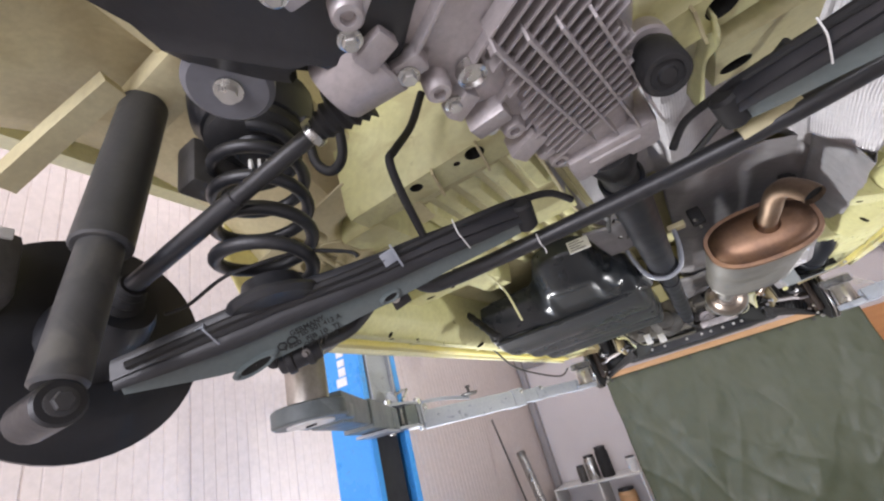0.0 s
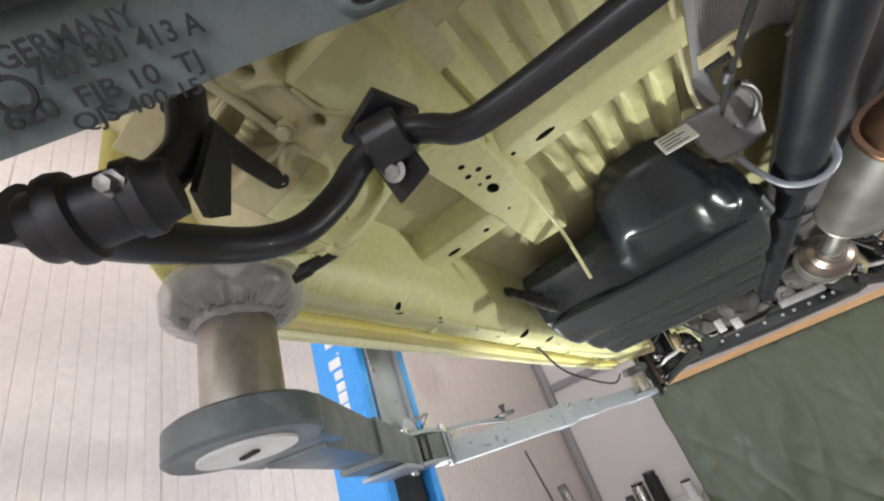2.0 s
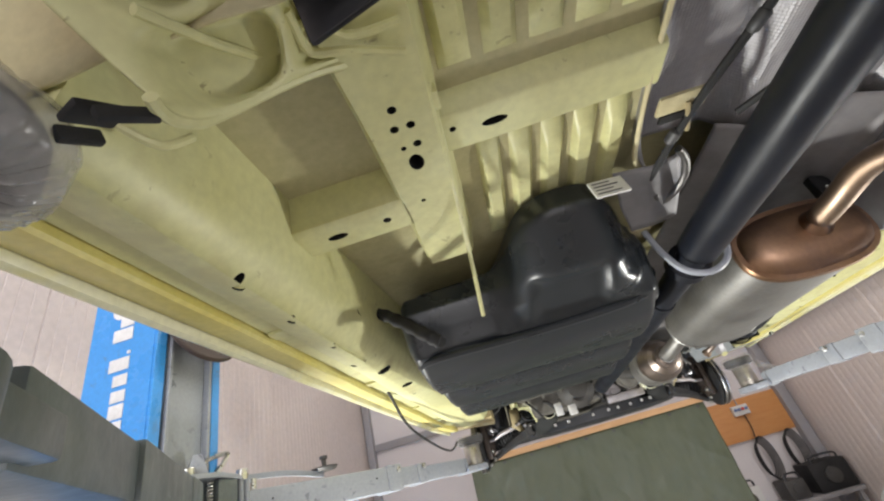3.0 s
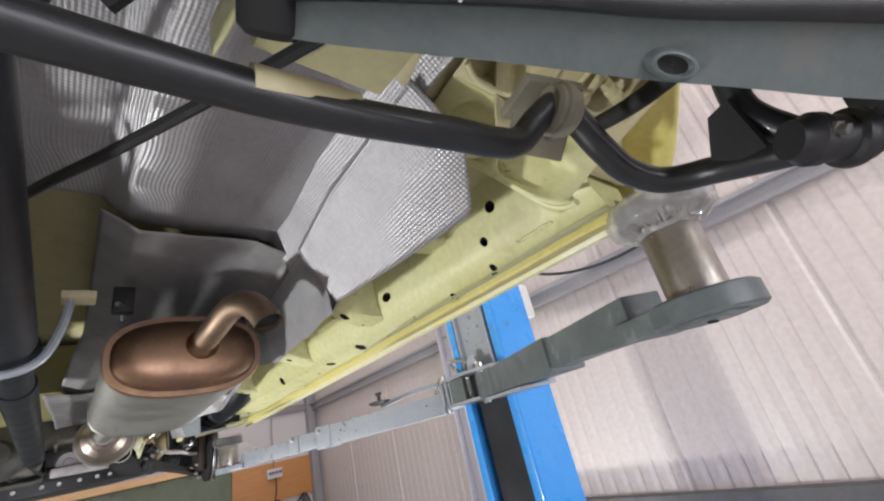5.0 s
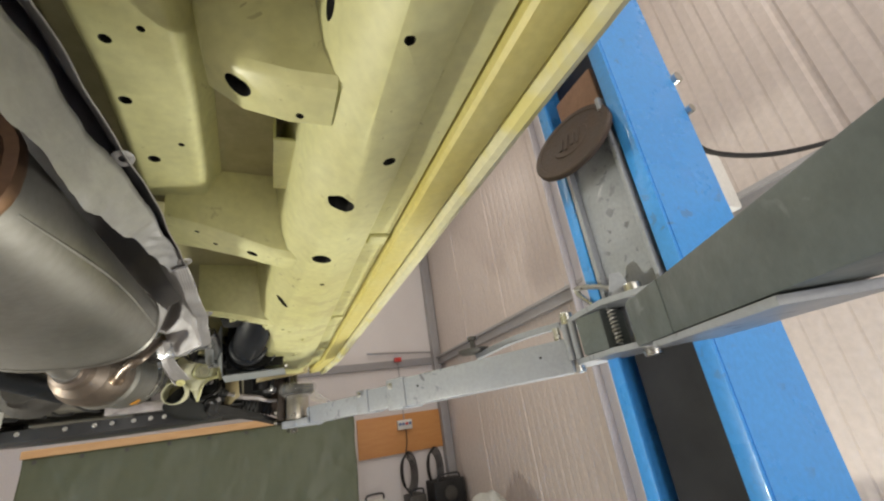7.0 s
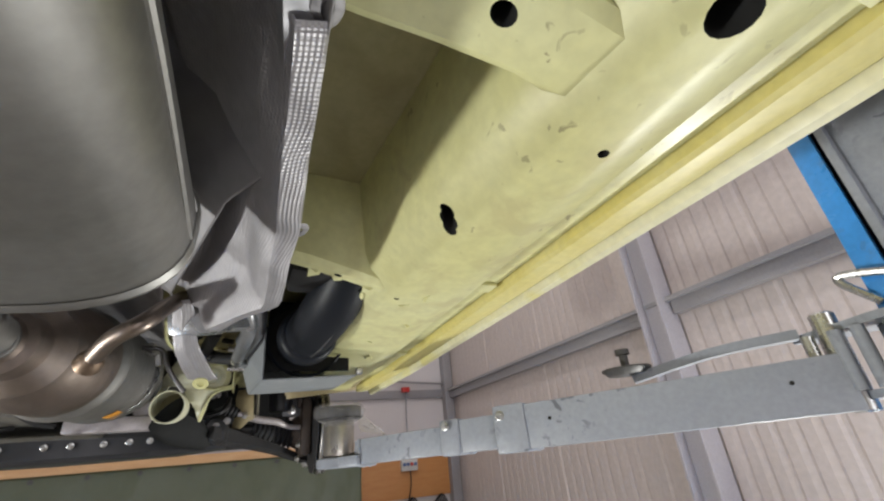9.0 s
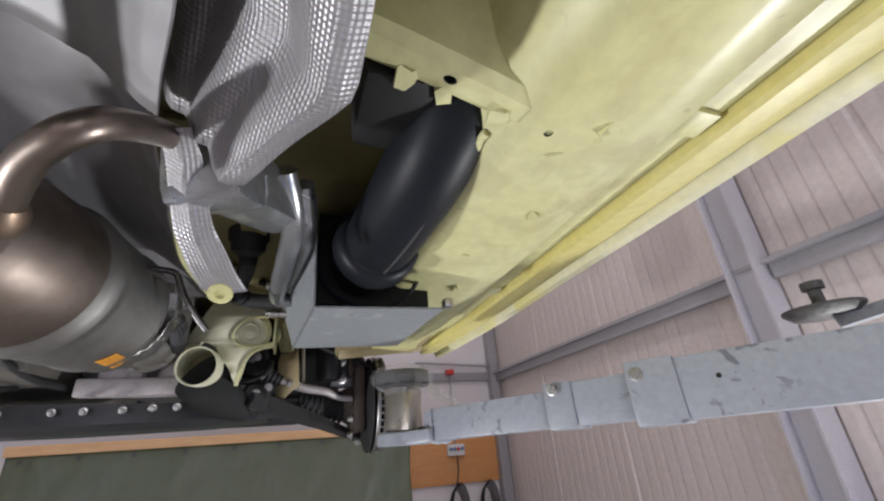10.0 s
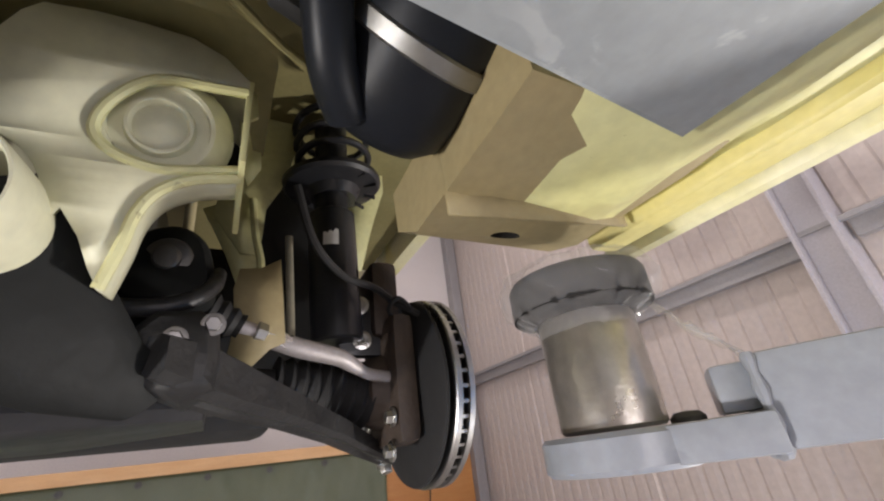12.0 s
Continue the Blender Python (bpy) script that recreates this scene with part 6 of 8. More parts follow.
sheet(bm, lambda u, v: V(SX + (0.0945 + 0.0035 * noise.noise(V(u * 34, v * 9, 3))) * math.cos(radians(-150 + 175 * u)), 2.818 + 0.036 * v + 0.006 * noise.noise(V(u * 9, 0, 1)), SZ + (0.0945 + 0.0035 * noise.noise(V(u * 34, v * 9, 3))) * math.sin(radians(-150 + 175 * u))), 80, 8)
part("foil_band", bm, TAPE, sil, "crinkled silver foil band", 0.001, sharp=60)
bm = B()
tube(bm, [(SX, 2.86, SZ), (SX, 2.95, SZ + 0.004), (0.20, 3.05, SZ + 0.02), (0.15, 3.15, SZ + 0.05)], 0.034, 16, 5)
part("front_pipe", bm, DULL, sil)
bm = B()
tube(bm, [(0.275, 2.74, 1.858), (0.300, 2.748, 1.860), (0.327, 2.75, 1.856), (0.337, 2.752, 1.835), (0.352, 2.755, 1.808), (0.377, 2.765, 1.776)], 0.0048, 10, 6)
part("hanger_wire", bm, DULLST, sil, "bent steel hanger wire")
bm = B()
obox(bm, Matrix.Translation((0.298, 2.742, 1.853)) @ pose(0, 0, 0, 0, 25, 0), (0.046, 0.026, 0.003), 0.001)
part("hanger_tab", bm, DULLST, sil)
# ---- rear axle ----
bm = B()


def dring(y, x0, x1, z0, z1, r=0.03):
    out = []
    for i in range(28):
        t = 2 * math.pi * i / 28
        c, q = math.cos(t), math.sin(t)
        out.append(V((x0 + x1) / 2 + (x1 - x0) / 2 * math.copysign(abs(c) ** 0.55, c), y, (z0 + z1) / 2 + (z1 - z0) / 2 * math.copysign(abs(q) ** 0.55, q)))
    return out


ring_loft(bm, [dring(0.13, -0.13, 0.08, 1.88, 2.03), dring(0.17, -0.16, 0.10, 1.855, 2.05), dring(0.33, -0.165, 0.105, 1.845, 2.05), dring(0.44, -0.135, 0.095, 1.838, 2.03), dring(0.56, -0.10, 0.065, 1.83, 1.97), dring(0.635, -0.085, 0.055, 1.83, 1.93)])
diff = part("rear_differential", bm, ALU, van, "raw cast aluminium rear differential with fins", sharp=50)
for i in range(4):
    bm = B()
    obox(bm, Matrix.Translation((-0.030 + 0.029 * i, 0.455 + 0.012 * i, 1.827)) @ pose(0, 0, 0, 3, 0, -9), (0.0034, 0.26, 0.036), 0.001)
    part("cooling_fin", bm, ALU, diff)
for i in range(17):
    bm = B()
    obox(bm, Matrix.Translation((0.006 - 0.0006 * i, 0.30 + 0.0155 * i, 1.831)) @ pose(0, 0, 0, 0, 0, 64), (0.0026, 0.125 + 0.015 * (i % 3), 0.026), 0.0008)
    part("cross_rib", bm, ALU, diff)
rnd = random.Random(5)
for i in range(11):
    bm = B()
    y = 0.19 + 0.041 * i
    w, h = rnd.uniform(0.014, 0.030), rnd.uniform(0.010, 0.026)
    x = -0.172 + 0.0085 * i + rnd.uniform(-0.006, 0.012)
    if i % 3 == 1:
        lathe(bm, Matrix.Translation((x + 0.02, y, 1.862)) @ pose(0, 0, 0, 180, 0, 0), [(0.016, 0), (0.0145, 0.022 + h * 0.5), (0.012, 0.025 + h * 0.5), (0.007, 0.025 + h * 0.5), (0.006, 0.018 + h * 0.5), (0.0005, 0.018 + h * 0.5)], 20)
    else:
        obox(bm, Matrix.Translation((x + 0.02, y, 1.848 - 0.0015 * i)) @ pose(0, 0, 0, rnd.uniform(-8, 8), rnd.uniform(-8, 8), rnd.uniform(-30, 10)), (w * 1.6, w, h + 0.012), 0.004)
    part("flange_lug", bm, ALU, diff)
for i in range(7):
    bm = B()
    obox(bm, Matrix.Translation((-0.10 + 0.012 * i, 0.16 + 0.062 * i, 1.846 - 0.002 * i)) @ pose(0, 0, 0, 0, 0, 62), (0.005, 0.085, 0.018), 0.0015)
    part("web", bm, ALU, diff)
for i in range(6):
    bm = B()
    bolt(bm, (-0.160 + 0.0135 * i, 0.18 + 0.068 * i, 1.832), (0, 0, -1), 0.008, 0.008)
    part("flange_bolt", bm, ZINC, diff)
bm = B()
lathe(bm, Matrix.Translation((-0.085, 0.365, 1.842)) @ pose(0, 0, 0, 180, 0, 0), [(0.016, 0), (0.016, 0.012), (0.012, 0.014), (0.009, 0.010), (0.001, 0.010)], 20)
part("drain_plug", bm, ZINC, diff)
bm = B()
box(bm, (-0.060, 0.605, 1.815), (0.072, 0.675, 1.90), 0.012)
box(bm, (-0.030, 0.62, 1.811), (0.045, 0.632, 1.818), 0.002)
part("coupling_housing", bm, ALU, diff)
bm = B()
cyl(bm, (-0.15, 0.30, 1.875), (-0.215, 0.30, 1.862), 0.05, 0.036, 28, 0.004)
part("output_flange", bm, ALU, diff)
bm = B()
cyl(bm, (0.08, 0.30, 1.875), (0.19, 0.30, 1.862), 0.05, 0.036, 28, 0.004)
part("output_flange", bm, ALU, diff)
bm = B()
lathe(bm, axis_m((0.085, 0.505, 1.845), (0.077, 0.460, 1.765)), [(0.018, 0), (0.020, 0.012), (0.0235, 0.018), (0.025, 0.026), (0.025, 0.072), (0.022, 0.078), (0.017, 0.078), (0.016, 0.075), (0.010, 0.075), (0.008, 0.079), (0.001, 0.079)], 32)
part("coupling_pump", bm, RUBBER, diff, "black cylindrical coupling pump")
bm = B()
cyl(bm, (0.088, 0.525, 1.88), (0.0855, 0.508, 1.848), 0.027, n=24, bevel=0.003)
part("pump_seat", bm, ALU, diff)


def boot(m, p0, p1, r0, r1, n=6):
    d = (Vector(p1) - Vector(p0)).length
    prof = []
    for i in range(n * 2 + 1):
        t = i / (n * 2)
        r = r0 + (r1 - r0) * t
        prof.append((r if i % 2 == 0 else r * 0.82, d * t))
    lathe(m, axis_m(p0, p1), prof, 26)


def rear_corner(s):
    """Half shaft, spring, shock absorber, brake and trailing arm of one rear wheel."""
    m = B()
    cyl(m, (s * 0.26, 0.346, 1.890), (s * 0.625, 0.298, 1.810), 0.0115, n=18)
    cyl(m, (s * 0.42, 0.325, 1.8555), (s * 0.625, 0.298, 1.810), 0.0135, n=18, bevel=0.002)
    hs = part("half_shaft", m, SATIN, van, "black half shaft")
    m = B()
    boot(m, (s * 0.215, 0.352, 1.900), (s * 0.285, 0.3427, 1.8845), 0.034, 0.016)
    part("rubber_boot", m, RUBBER, hs)
    m = B()
    lathe(m, axis_m((s * 0.283, 0.343, 1.885), (s * 0.42, 0.325, 1.8555)), [(0.017, 0), (0.0185, 0.002), (0.0185, 0.010), (0.014, 0.012)], 20)
    part("clamp_band", m, ZINC, hs)
    m = B()
    boot(m, (s * 0.69, 0.298, 1.797), (s * 0.618, 0.299, 1.811), 0.046, 0.018)
    part("rubber_boot", m, RUBBER, hs)
    # coil spring
    m = B()
    pts = []
    turns = 4.7
    for i in range(int(turns * 14) + 1):
        a = 2 * math.pi * i / 14
        k = i / (turns * 14)
        r = 0.069 - 0.014 * max(0, (k - 0.85) / 0.15) - 0.016 * max(0, (0.12 - k) / 0.12)
        pts.append(V(s * (0.482 + r * math.cos(a)), 0.413 + r * math.sin(a), 1.772 + 0.262 * k))
    tube(m, pts, 0.0105, 10, 2)
    sp = part("coil_spring", m, SATIN, van, "satin black coil spring")
    m = B()
    for k in range(3):
        a = radians(208 + 9 * k)
        p = V(s * (0.482 + 0.0695 * math.cos(a)), 0.413 + 0.0695 * math.sin(a), 1.935)
        lathe(m, axis_m(p - V(0.0, 0.0, 0.002), p + V(-math.sin(a) * s, math.cos(a), 0.05)), [(0.0118, 0), (0.0118, 0.004)], 12)
    part("paint_marks", m, CHALK, sp)
    m = B()
    lathe(m, axis_m((s * 0.478, 0.420, 1.734), (s * 0.480, 0.410, 1.80)), [(0.040, 0.0), (0.060, 0.004), (0.066, 0.012), (0.064, 0.018), (0.050, 0.020), (0.046, 0.026), (0.040, 0.044), (0.001, 0.048)], 36)
    part("lower_seat", m, SATIN, van, "black spring pan")
    m = B()
    lathe(m, Matrix.Translation((s * 0.482, 0.413, 2.022)), [(0.030, 0.0), (0.052, 0.002), (0.074, 0.010), (0.080, 0.016), (0.080, 0.034), (0.060, 0.044)], 32)
    part("upper_seat", m, RUBBER, van, "black rubber upper spring seat")
    m = B()
    box(m, (min(s * 0.535, s * 0.585), 0.335, 1.962), (max(s * 0.535, s * 0.585), 0.420, 2.05), 0.008)
    part("spring_bracket", m, DULL, van)
    m = B()
    tube(m, [(s * 0.66, 0.36, 1.79), (s * 0.638, 0.384, 1.80), (s * 0.547, 0.378, 1.802), (s * 0.503, 0.388, 1.803), (s * 0.426, 0.424, 1.803), (s * 0.38, 0.474, 1.795), (s * 0.372, 0.484, 1.785)], 0.003, 8, 6)
    part("sensor_cable", m, RUBBER, van, "thin black sensor cable")
    # shock absorber
    b, t = V(s * 0.562, 0.208, 1.635), V(s * 0.615, 0.30, 2.16)
    d = (t - b).normalized()
    m = B()
    cyl(m, b + d * 0.02, b + d * 0.34, 0.026, n=28, bevel=0.004)
    sh = part("shock_absorber", m, SHOCKM, van, "dusty black shock absorber")
    m = B()
    cyl(m, b + d * 0.205, b + d * 0.52, 0.035, n=28, bevel=0.003)
    part("dust_sleeve", m, SHOCKM, sh)
    m = B()
    cyl(m, b + V(s * -0.022, 0, 0), b + V(s * 0.05, 0, 0), 0.024, n=20, bevel=0.003)
    part("lower_eye", m, SATIN, sh)
    m = B()
    bolt(m, b + V(s * -0.022, 0, 0), (-s, 0, 0), 0.010, 0.008)
    part("eye_bolt", m, SHOCKM, sh)
    # brake backing plate and hub
    m = B()
    lathe(m, axis_m((s * 0.75, 0.30, 1.775), (s * 0.79, 0.30, 1.775)), [(0.05, -0.012), (0.12, -0.006), (0.155, 0.0), (0.168, 0.003), (0.168, 0.01), (0.16, 0.012)], 48)
    bp = part("brake_plate", m, SATIN, van, "black brake backing plate")
    m = B()
    lathe(m, axis_m((s * 0.765, 0.30, 1.775), (s * 0.81, 0.30, 1.775)), [(0.155, 0), (0.157, 0.004), (0.157, 0.024), (0.150, 0.026)], 48)
    part("brake_disc", m, DULL, bp)
    m = B()
    lathe(m, axis_m((s * 0.66, 0.305, 1.80), (s * 0.76, 0.30, 1.775)), [(0.045, 0), (0.055, 0.02), (0.062, 0.05), (0.07, 0.1)], 28)
    part("hub_carrier", m, SATIN, bp)
    m = B()
    box(m, (min(s * 0.69, s * 0.76), 0.10, 1.80), (max(s * 0.69, s * 0.76), 0.20, 1.90), 0.015)
    cl = part("brake_caliper", m, DULL, bp, "dull cast brake caliper")
    m = B()
    box(m, (min(s * 0.685, s * 0.692), 0.16, 1.885), (max(s * 0.685, s * 0.692), 0.185, 1.90), 0.001)
    part("caliper_label", m, CHALK, cl)
    # trailing arm: pressed box beam with a low front edge
    fe = [(0.655, 0.312, 1.668), (0.560, 0.425, 1.673), (0.490, 0.480, 1.690), (0.420, 0.526, 1.711), (0.360, 0.566, 1.729), (0.280, 0.617, 1.756), (0.205, 0.665, 1.778), (0.165, 0.690, 1.792)]
    re = [(0.640, 0.285, 1.698), (0.540, 0.347, 1.725), (0.468, 0.400, 1.746), (0.400, 0.452, 1.758), (0.342, 0.500, 1.772), (0.280, 0.546, 1.788), (0.205, 0.605, 1.805), (0.158, 0.648, 1.812)]
    F = spline([V(s * x, y, z) for x, y, z in fe], 4)
    R = spline([V(s * x, y, z) for x, y, z in re], 4)
    m = B()
    rings = []
    beam = []
    for k, (f, r) in enumerate(zip(F, R)):
        e = min(1.0, (len(F) - 1 - k) / 3 + 0.35)
        nrm = (r - f).normalized()
        up = V(0, 0, 1)
        rings.append([f + up * 0.006, f + nrm * 0.004 - up * 0.002, f.lerp(r, 0.25) - up * 0.001, f.lerp(r, 0.56) - up * 0.001, f.lerp(r, 0.60) + up * 0.010, f.lerp(r, 0.5) + up * 0.020 * e, f + up * 0.022 * e])
        w = 1.0 - 0.5 * max(0, (k - len(F) + 6) / 6)
        beam.append([f.lerp(r, 0.50) + up * 0.002, f.lerp(r, 0.55) - up * 0.010 * w, f.lerp(r, 0.62) - up * 0.015 * w, f.lerp(r, 0.70) - up * 0.016 * w, f.lerp(r, 0.76) - up * 0.010 * w, f.lerp(r, 0.79) - up * 0.003, f.lerp(r, 0.83) - up * 0.010 * w, f.lerp(r, 0.90) - up * 0.012 * w, f.lerp(r, 0.96) - up * 0.004,
                     f.lerp(r, 1.0) + up * 0.004 * e, f.lerp(r, 0.98) + up * 0.012 * e, f.lerp(r, 0.85) + up * 0.018 * e, f.lerp(r, 0.6) + up * 0.020 * e, f.lerp(r, 0.45) + up * 0.016 * e])
    ring_loft(m, rings)
    ta = part("trailing_arm", m, GREYARM, van, "grey-black pressed steel trailing arm with stamped characters", sharp=30)
    m = B()
    ring_loft(m, beam)
    part("arm_beam", m, SATIN, ta, "dull black rounded beam with a long groove", sharp=50)
    inn, out = (F[-1] + R[-1]) / 2, (F[0] + R[0]) / 2
    dr = (out - inn).normalized()
    down = (F[12] - R[12]).cross(F[4] - F[20]).normalized()
    down = down if down.z < 0 else -down
    across = (F[12] - R[12]).normalized()
    along = down.cross(across).normalized()
    spots = ((V(s * 0.373, 0.545, 1.732), 0.0098, 1.25), (V(s * 0.548, 0.430, 1.678), 0.0128, 2.0))
    for p, r, l in spots:
        q = Matrix.Translation(p - down * ((p - F[12]).dot(down) - 0.003)) @ Matrix((along, across, -down)).transposed().to_4x4() @ Matrix.Diagonal((l, 0.62, 1, 1))
        m = B()
        lathe(m, q, [(r + 0.006, 0.003), (r + 0.0045, -0.002), (r + 0.003, -0.0045), (r + 0.001, -0.005), (r - 0.001, -0.0012)], 32, cap=False)
        rim = part("hole_rim", m, GREYARM, ta)
        m = B()
        lathe(m, q, [(r, -0.0012), (r * 0.5, -0.0006), (0.0005, -0.0005)], 28, cap=False)
        part("hole_cavity", m, CAVITY, rim)
    pose_m = Matrix((along, across, -down)).transposed().to_4x4()
    for p, sx in ((V(s * 0.330, 0.502, 1.768), 0.022), (V(s * 0.55, 0.352, 1.716), 0.022)):
        m = B()
        obox(m, Matrix.Translation(p) @ pose_m, (sx, 0.022, 0.004), 0.001)
        obox(m, Matrix.Translation(p + along * sx * 0.5 + across * 0.004) @ pose_m, (0.003, 0.034, 0.020), 0.001)
        part("cable_bracket", m, LIFTGREY, ta, "grey cable bracket")
    m = B()
    tube(m, [R[1] + V(0, 0.0, -0.006), R[7] + V(0, 0.002, -0.010), R[14] + V(0, 0.0, -0.006), R[20] + V(0, -0.002, 0.0), R[25] + V(0, -0.002, 0.010), V(s * 0.150, 0.672, 1.838), V(s * 0.112, 0.705, 1.842), V(s * 0.085, 0.735, 1.825)], 0.0062, 8, 8)
    part("brake_cable", m, RUBBER, ta)
    for k in (22,):
        m = B()
        tube(m, [R[k] + V(0, -0.012, 0.012), R[k] + V(0, -0.006, -0.008), F[k].lerp(R[k], 0.85) + V(0, 0, -0.017), F[k].lerp(R[k], 0.66) + V(0, 0, -0.020)], 0.0012, 6, 4)
        part("cable_tie", m, CHALK, ta)
    m = B()
    c0 = inn - dr * 0.002 + V(0, 0, 0.008)
    cyl(m, c0 - across * 0.026, c0 + across * 0.026, 0.019, n=24, bevel=0.005)
    part("bush", m, RUBBER, ta)
    if s < 0:
        x = along if along.x > 0 else -along
        yv = down.cross(x)
        o = F[12] + down * 0.0042

        def on_plate(px, py, pz):
            p = V(px, py, pz)
            return p - down * ((p - o).dot(down))
        for text, left, right, size in (("GERMANY", (-0.492, 0.449, 1.705), (-0.4495, 0.4775, 1.718), 0.0118), ("7E0 501 413 A", (-0.489, 0.459, 1.702), (-0.4345, 0.497, 1.717), 0.0118),
                                        ("7620  FJB 10  TJ", (-0.5125, 0.4535, 1.689), (-0.446, 0.502, 1.708), 0.0112), ("QJS-400-15", (-0.494, 0.4745, 1.690), (-0.453, 0.5055, 1.701), 0.0095)):
            fc = bpy.data.curves.new("stamp", "FONT")
            fc.body, fc.size, fc.extrude, fc.offset = text, 1.0, 0.05, 0.012
            tmp = new("stamp", fc)
            dg = bpy.context.evaluated_depsgraph_get()
            me = bpy.data.meshes.new_from_object(tmp.evaluated_get(dg))
            bpy.data.objects.remove(tmp)
            a, b = on_plate(*left), on_plate(*right)
            xx = (b - a).normalized()
            wide = max(v.co.x for v in me.vertices)
            yy = down.cross(xx)
            me.transform(Matrix.Translation(a) @ Matrix((xx, yy, down)).transposed().to_4x4() @ Matrix.Diagonal(((b - a).length / wide, size * 1.0, 0.008, 1)))
            part("stamped_text", me, STAMP, ta, "dark stamped characters")
        for n, at in ((20, (-0.496, 0.454, 1.6995)), (6, (-0.5095, 0.447, 1.695))):
            m = B()
            p = on_plate(*at)
            lathe(m, axis_m(p, p + down), [(0.0075, -0.001), (0.0075, 0.0008), (0.0055, 0.0008), (0.0055, -0.001)], n, cap=False)
            part("stamped_mark", m, STAMP, ta)


for s in (1, -1):
    rear_corner(s)

# stabilizer bar
bm = B()
half = [(0.0, 0.736, 1.785), (0.20, 0.736, 1.786), (0.36, 0.735, 1.790), (0.41, 0.735, 1.800), (0.44, 0.732, 1.825), (0.475, 0.722, 1.842), (0.515, 0.710, 1.830), (0.545, 0.695, 1.795), (0.572, 0.668, 1.762), (0.590, 0.632, 1.745), (0.592, 0.58, 1.728), (0.575, 0.52, 1.703), (0.560, 0.47, 1.69)]
east = [(0.0, 0.736, 1.785), (0.20, 0.730, 1.788), (0.34, 0.708, 1.790), (0.385, 0.702, 1.791), (0.421, 0.697, 1.800), (0.445, 0.680, 1.825), (0.469, 0.665, 1.842), (0.495, 0.662, 1.826), (0.520, 0.660, 1.796), (0.555, 0.655, 1.768), (0.595, 0.635, 1.752), (0.605, 0.590, 1.738), (0.585, 0.530, 1.712), (0.572, 0.470, 1.692)]
tube(bm, [(-x, y, z) for x, y, z in reversed(half[1:])] + east, 0.0155, 16, 6)
stab = part("stabilizer_bar", bm, SATIN, van, "satin black stabilizer bar with cranked ends", sharp=60)
bm = B()
cyl(bm, (0.165, 0.7312, 1.7906), (0.245, 0.7266, 1.7950), 0.0168, n=20)
part("bare_sleeve", bm, CREAM, stab, "pinkish bare section")
bm = B()
tube(bm, [(-0.163, 0.718, 1.79), (-0.163, 0.724, 1.772), (-0.163, 0.742, 1.768), (-0.164, 0.748, 1.760)], 0.0013, 6)
part("cable_tie", bm, CHALK, stab)
for s in (1, -1):
    bm = B()
    b0, b1 = V(s * 0.556, 0.484, 1.684), V(s * 0.512, 0.520, 1.694)
    d0 = (b1 - b0).normalized()
    lathe(bm, axis_m(b0 - d0 * 0.006, b1), [(0.010, -0.002), (0.017, 0.0), (0.019, 0.003), (0.019, 0.010), (0.0235, 0.012), (0.0245, 0.016), (0.0235, 0.022), (0.019, 0.024), (0.0185, 0.042), (0.0215, 0.044), (0.0215, 0.052), (0.018, 0.056), (0.016, 0.066)], 28)
    bb = part("bar_bush", bm, BUSHM, stab)
    bm = B()
    q = V(s * 0.521, 0.508, 1.697)
    lathe(bm, axis_m(q, q + V(-s * 0.35, -0.72, -0.6)), [(0.008, 0), (0.008, 0.012), (0.0105, 0.0125), (0.0105, 0.0145), (0.0072, 0.015), (0.0072, 0.021), (0.0045, 0.0215), (0.0045, 0.027), (0.001, 0.0275)], 6)
    part("link_nut", bm, DULLST, bb, "bright zinc-plated nut")
    bm = B()
    tube(bm, [(s * 0.535, 0.515, 1.705), (s * 0.525, 0.535, 1.745), (s * 0.515, 0.53, 1.79)], 0.013, 12)
    part("drop_link", bm, SATIN, stab)
    bm = B()
    quad = [V(s * 0.515, 0.535, 1.700), V(s * 0.545, 0.560, 1.712), V(s * 0.552, 0.580, 1.728), V(s * 0.515, 0.560, 1.752), V(s * 0.500, 0.540, 1.750)]
    lo = [bm.verts.new(p) for p in quad]
    hi = [bm.verts.new(p + V(s * 0.003, -0.003, 0.002)) for p in quad]
    bm.faces.new(lo)
    bm.faces.new(list(reversed(hi)))
    for i in range(5):
        bm.faces.new((lo[i], lo[(i + 1) % 5], hi[(i + 1) % 5], hi[i]))
    part("link_plate", bm, SATIN, stab)
    if s > 0:
        bm = B()
        cyl(bm, (0.455, 0.671, 1.838), (0.487, 0.663, 1.834), 0.027, n=24, bevel=0.004)
        cyl(bm, (0.463, 0.669, 1.838), (0.478, 0.665, 1.836), 0.030, n=24, bevel=0.003)
        obox(bm, Matrix.Translation((0.482, 0.700, 1.842)) @ pose(0, 0, 0, 40, 20, -30), (0.070, 0.005, 0.066), 0.003)
        obox(bm, Matrix.Translation((0.478, 0.683, 1.868)) @ pose(0, 0, 0, 0, 0, -16), (0.08, 0.06, 0.012), 0.003)
        cb = part("bar_clamp", bm, DUSTY, stab, "dusty grey clamp bracket")
        bm = B()
        bolt(bm, (0.482, 0.690, 1.830), (0.2, -0.7, -0.7), 0.008, 0.008)
        part("clamp_bolt", bm, DULLST, cb)
        continue
    bm = B()
    cyl(bm, (s * 0.462, 0.725, 1.838), (s * 0.505, 0.712, 1.834), 0.030, n=24, bevel=0.004)
    obox(bm, Matrix.Translation((s * 0.49, 0.735, 1.822)) @ pose(0, 0, 0, 22, 0, s * 16), (0.055, 0.006, 0.075), 0.004)
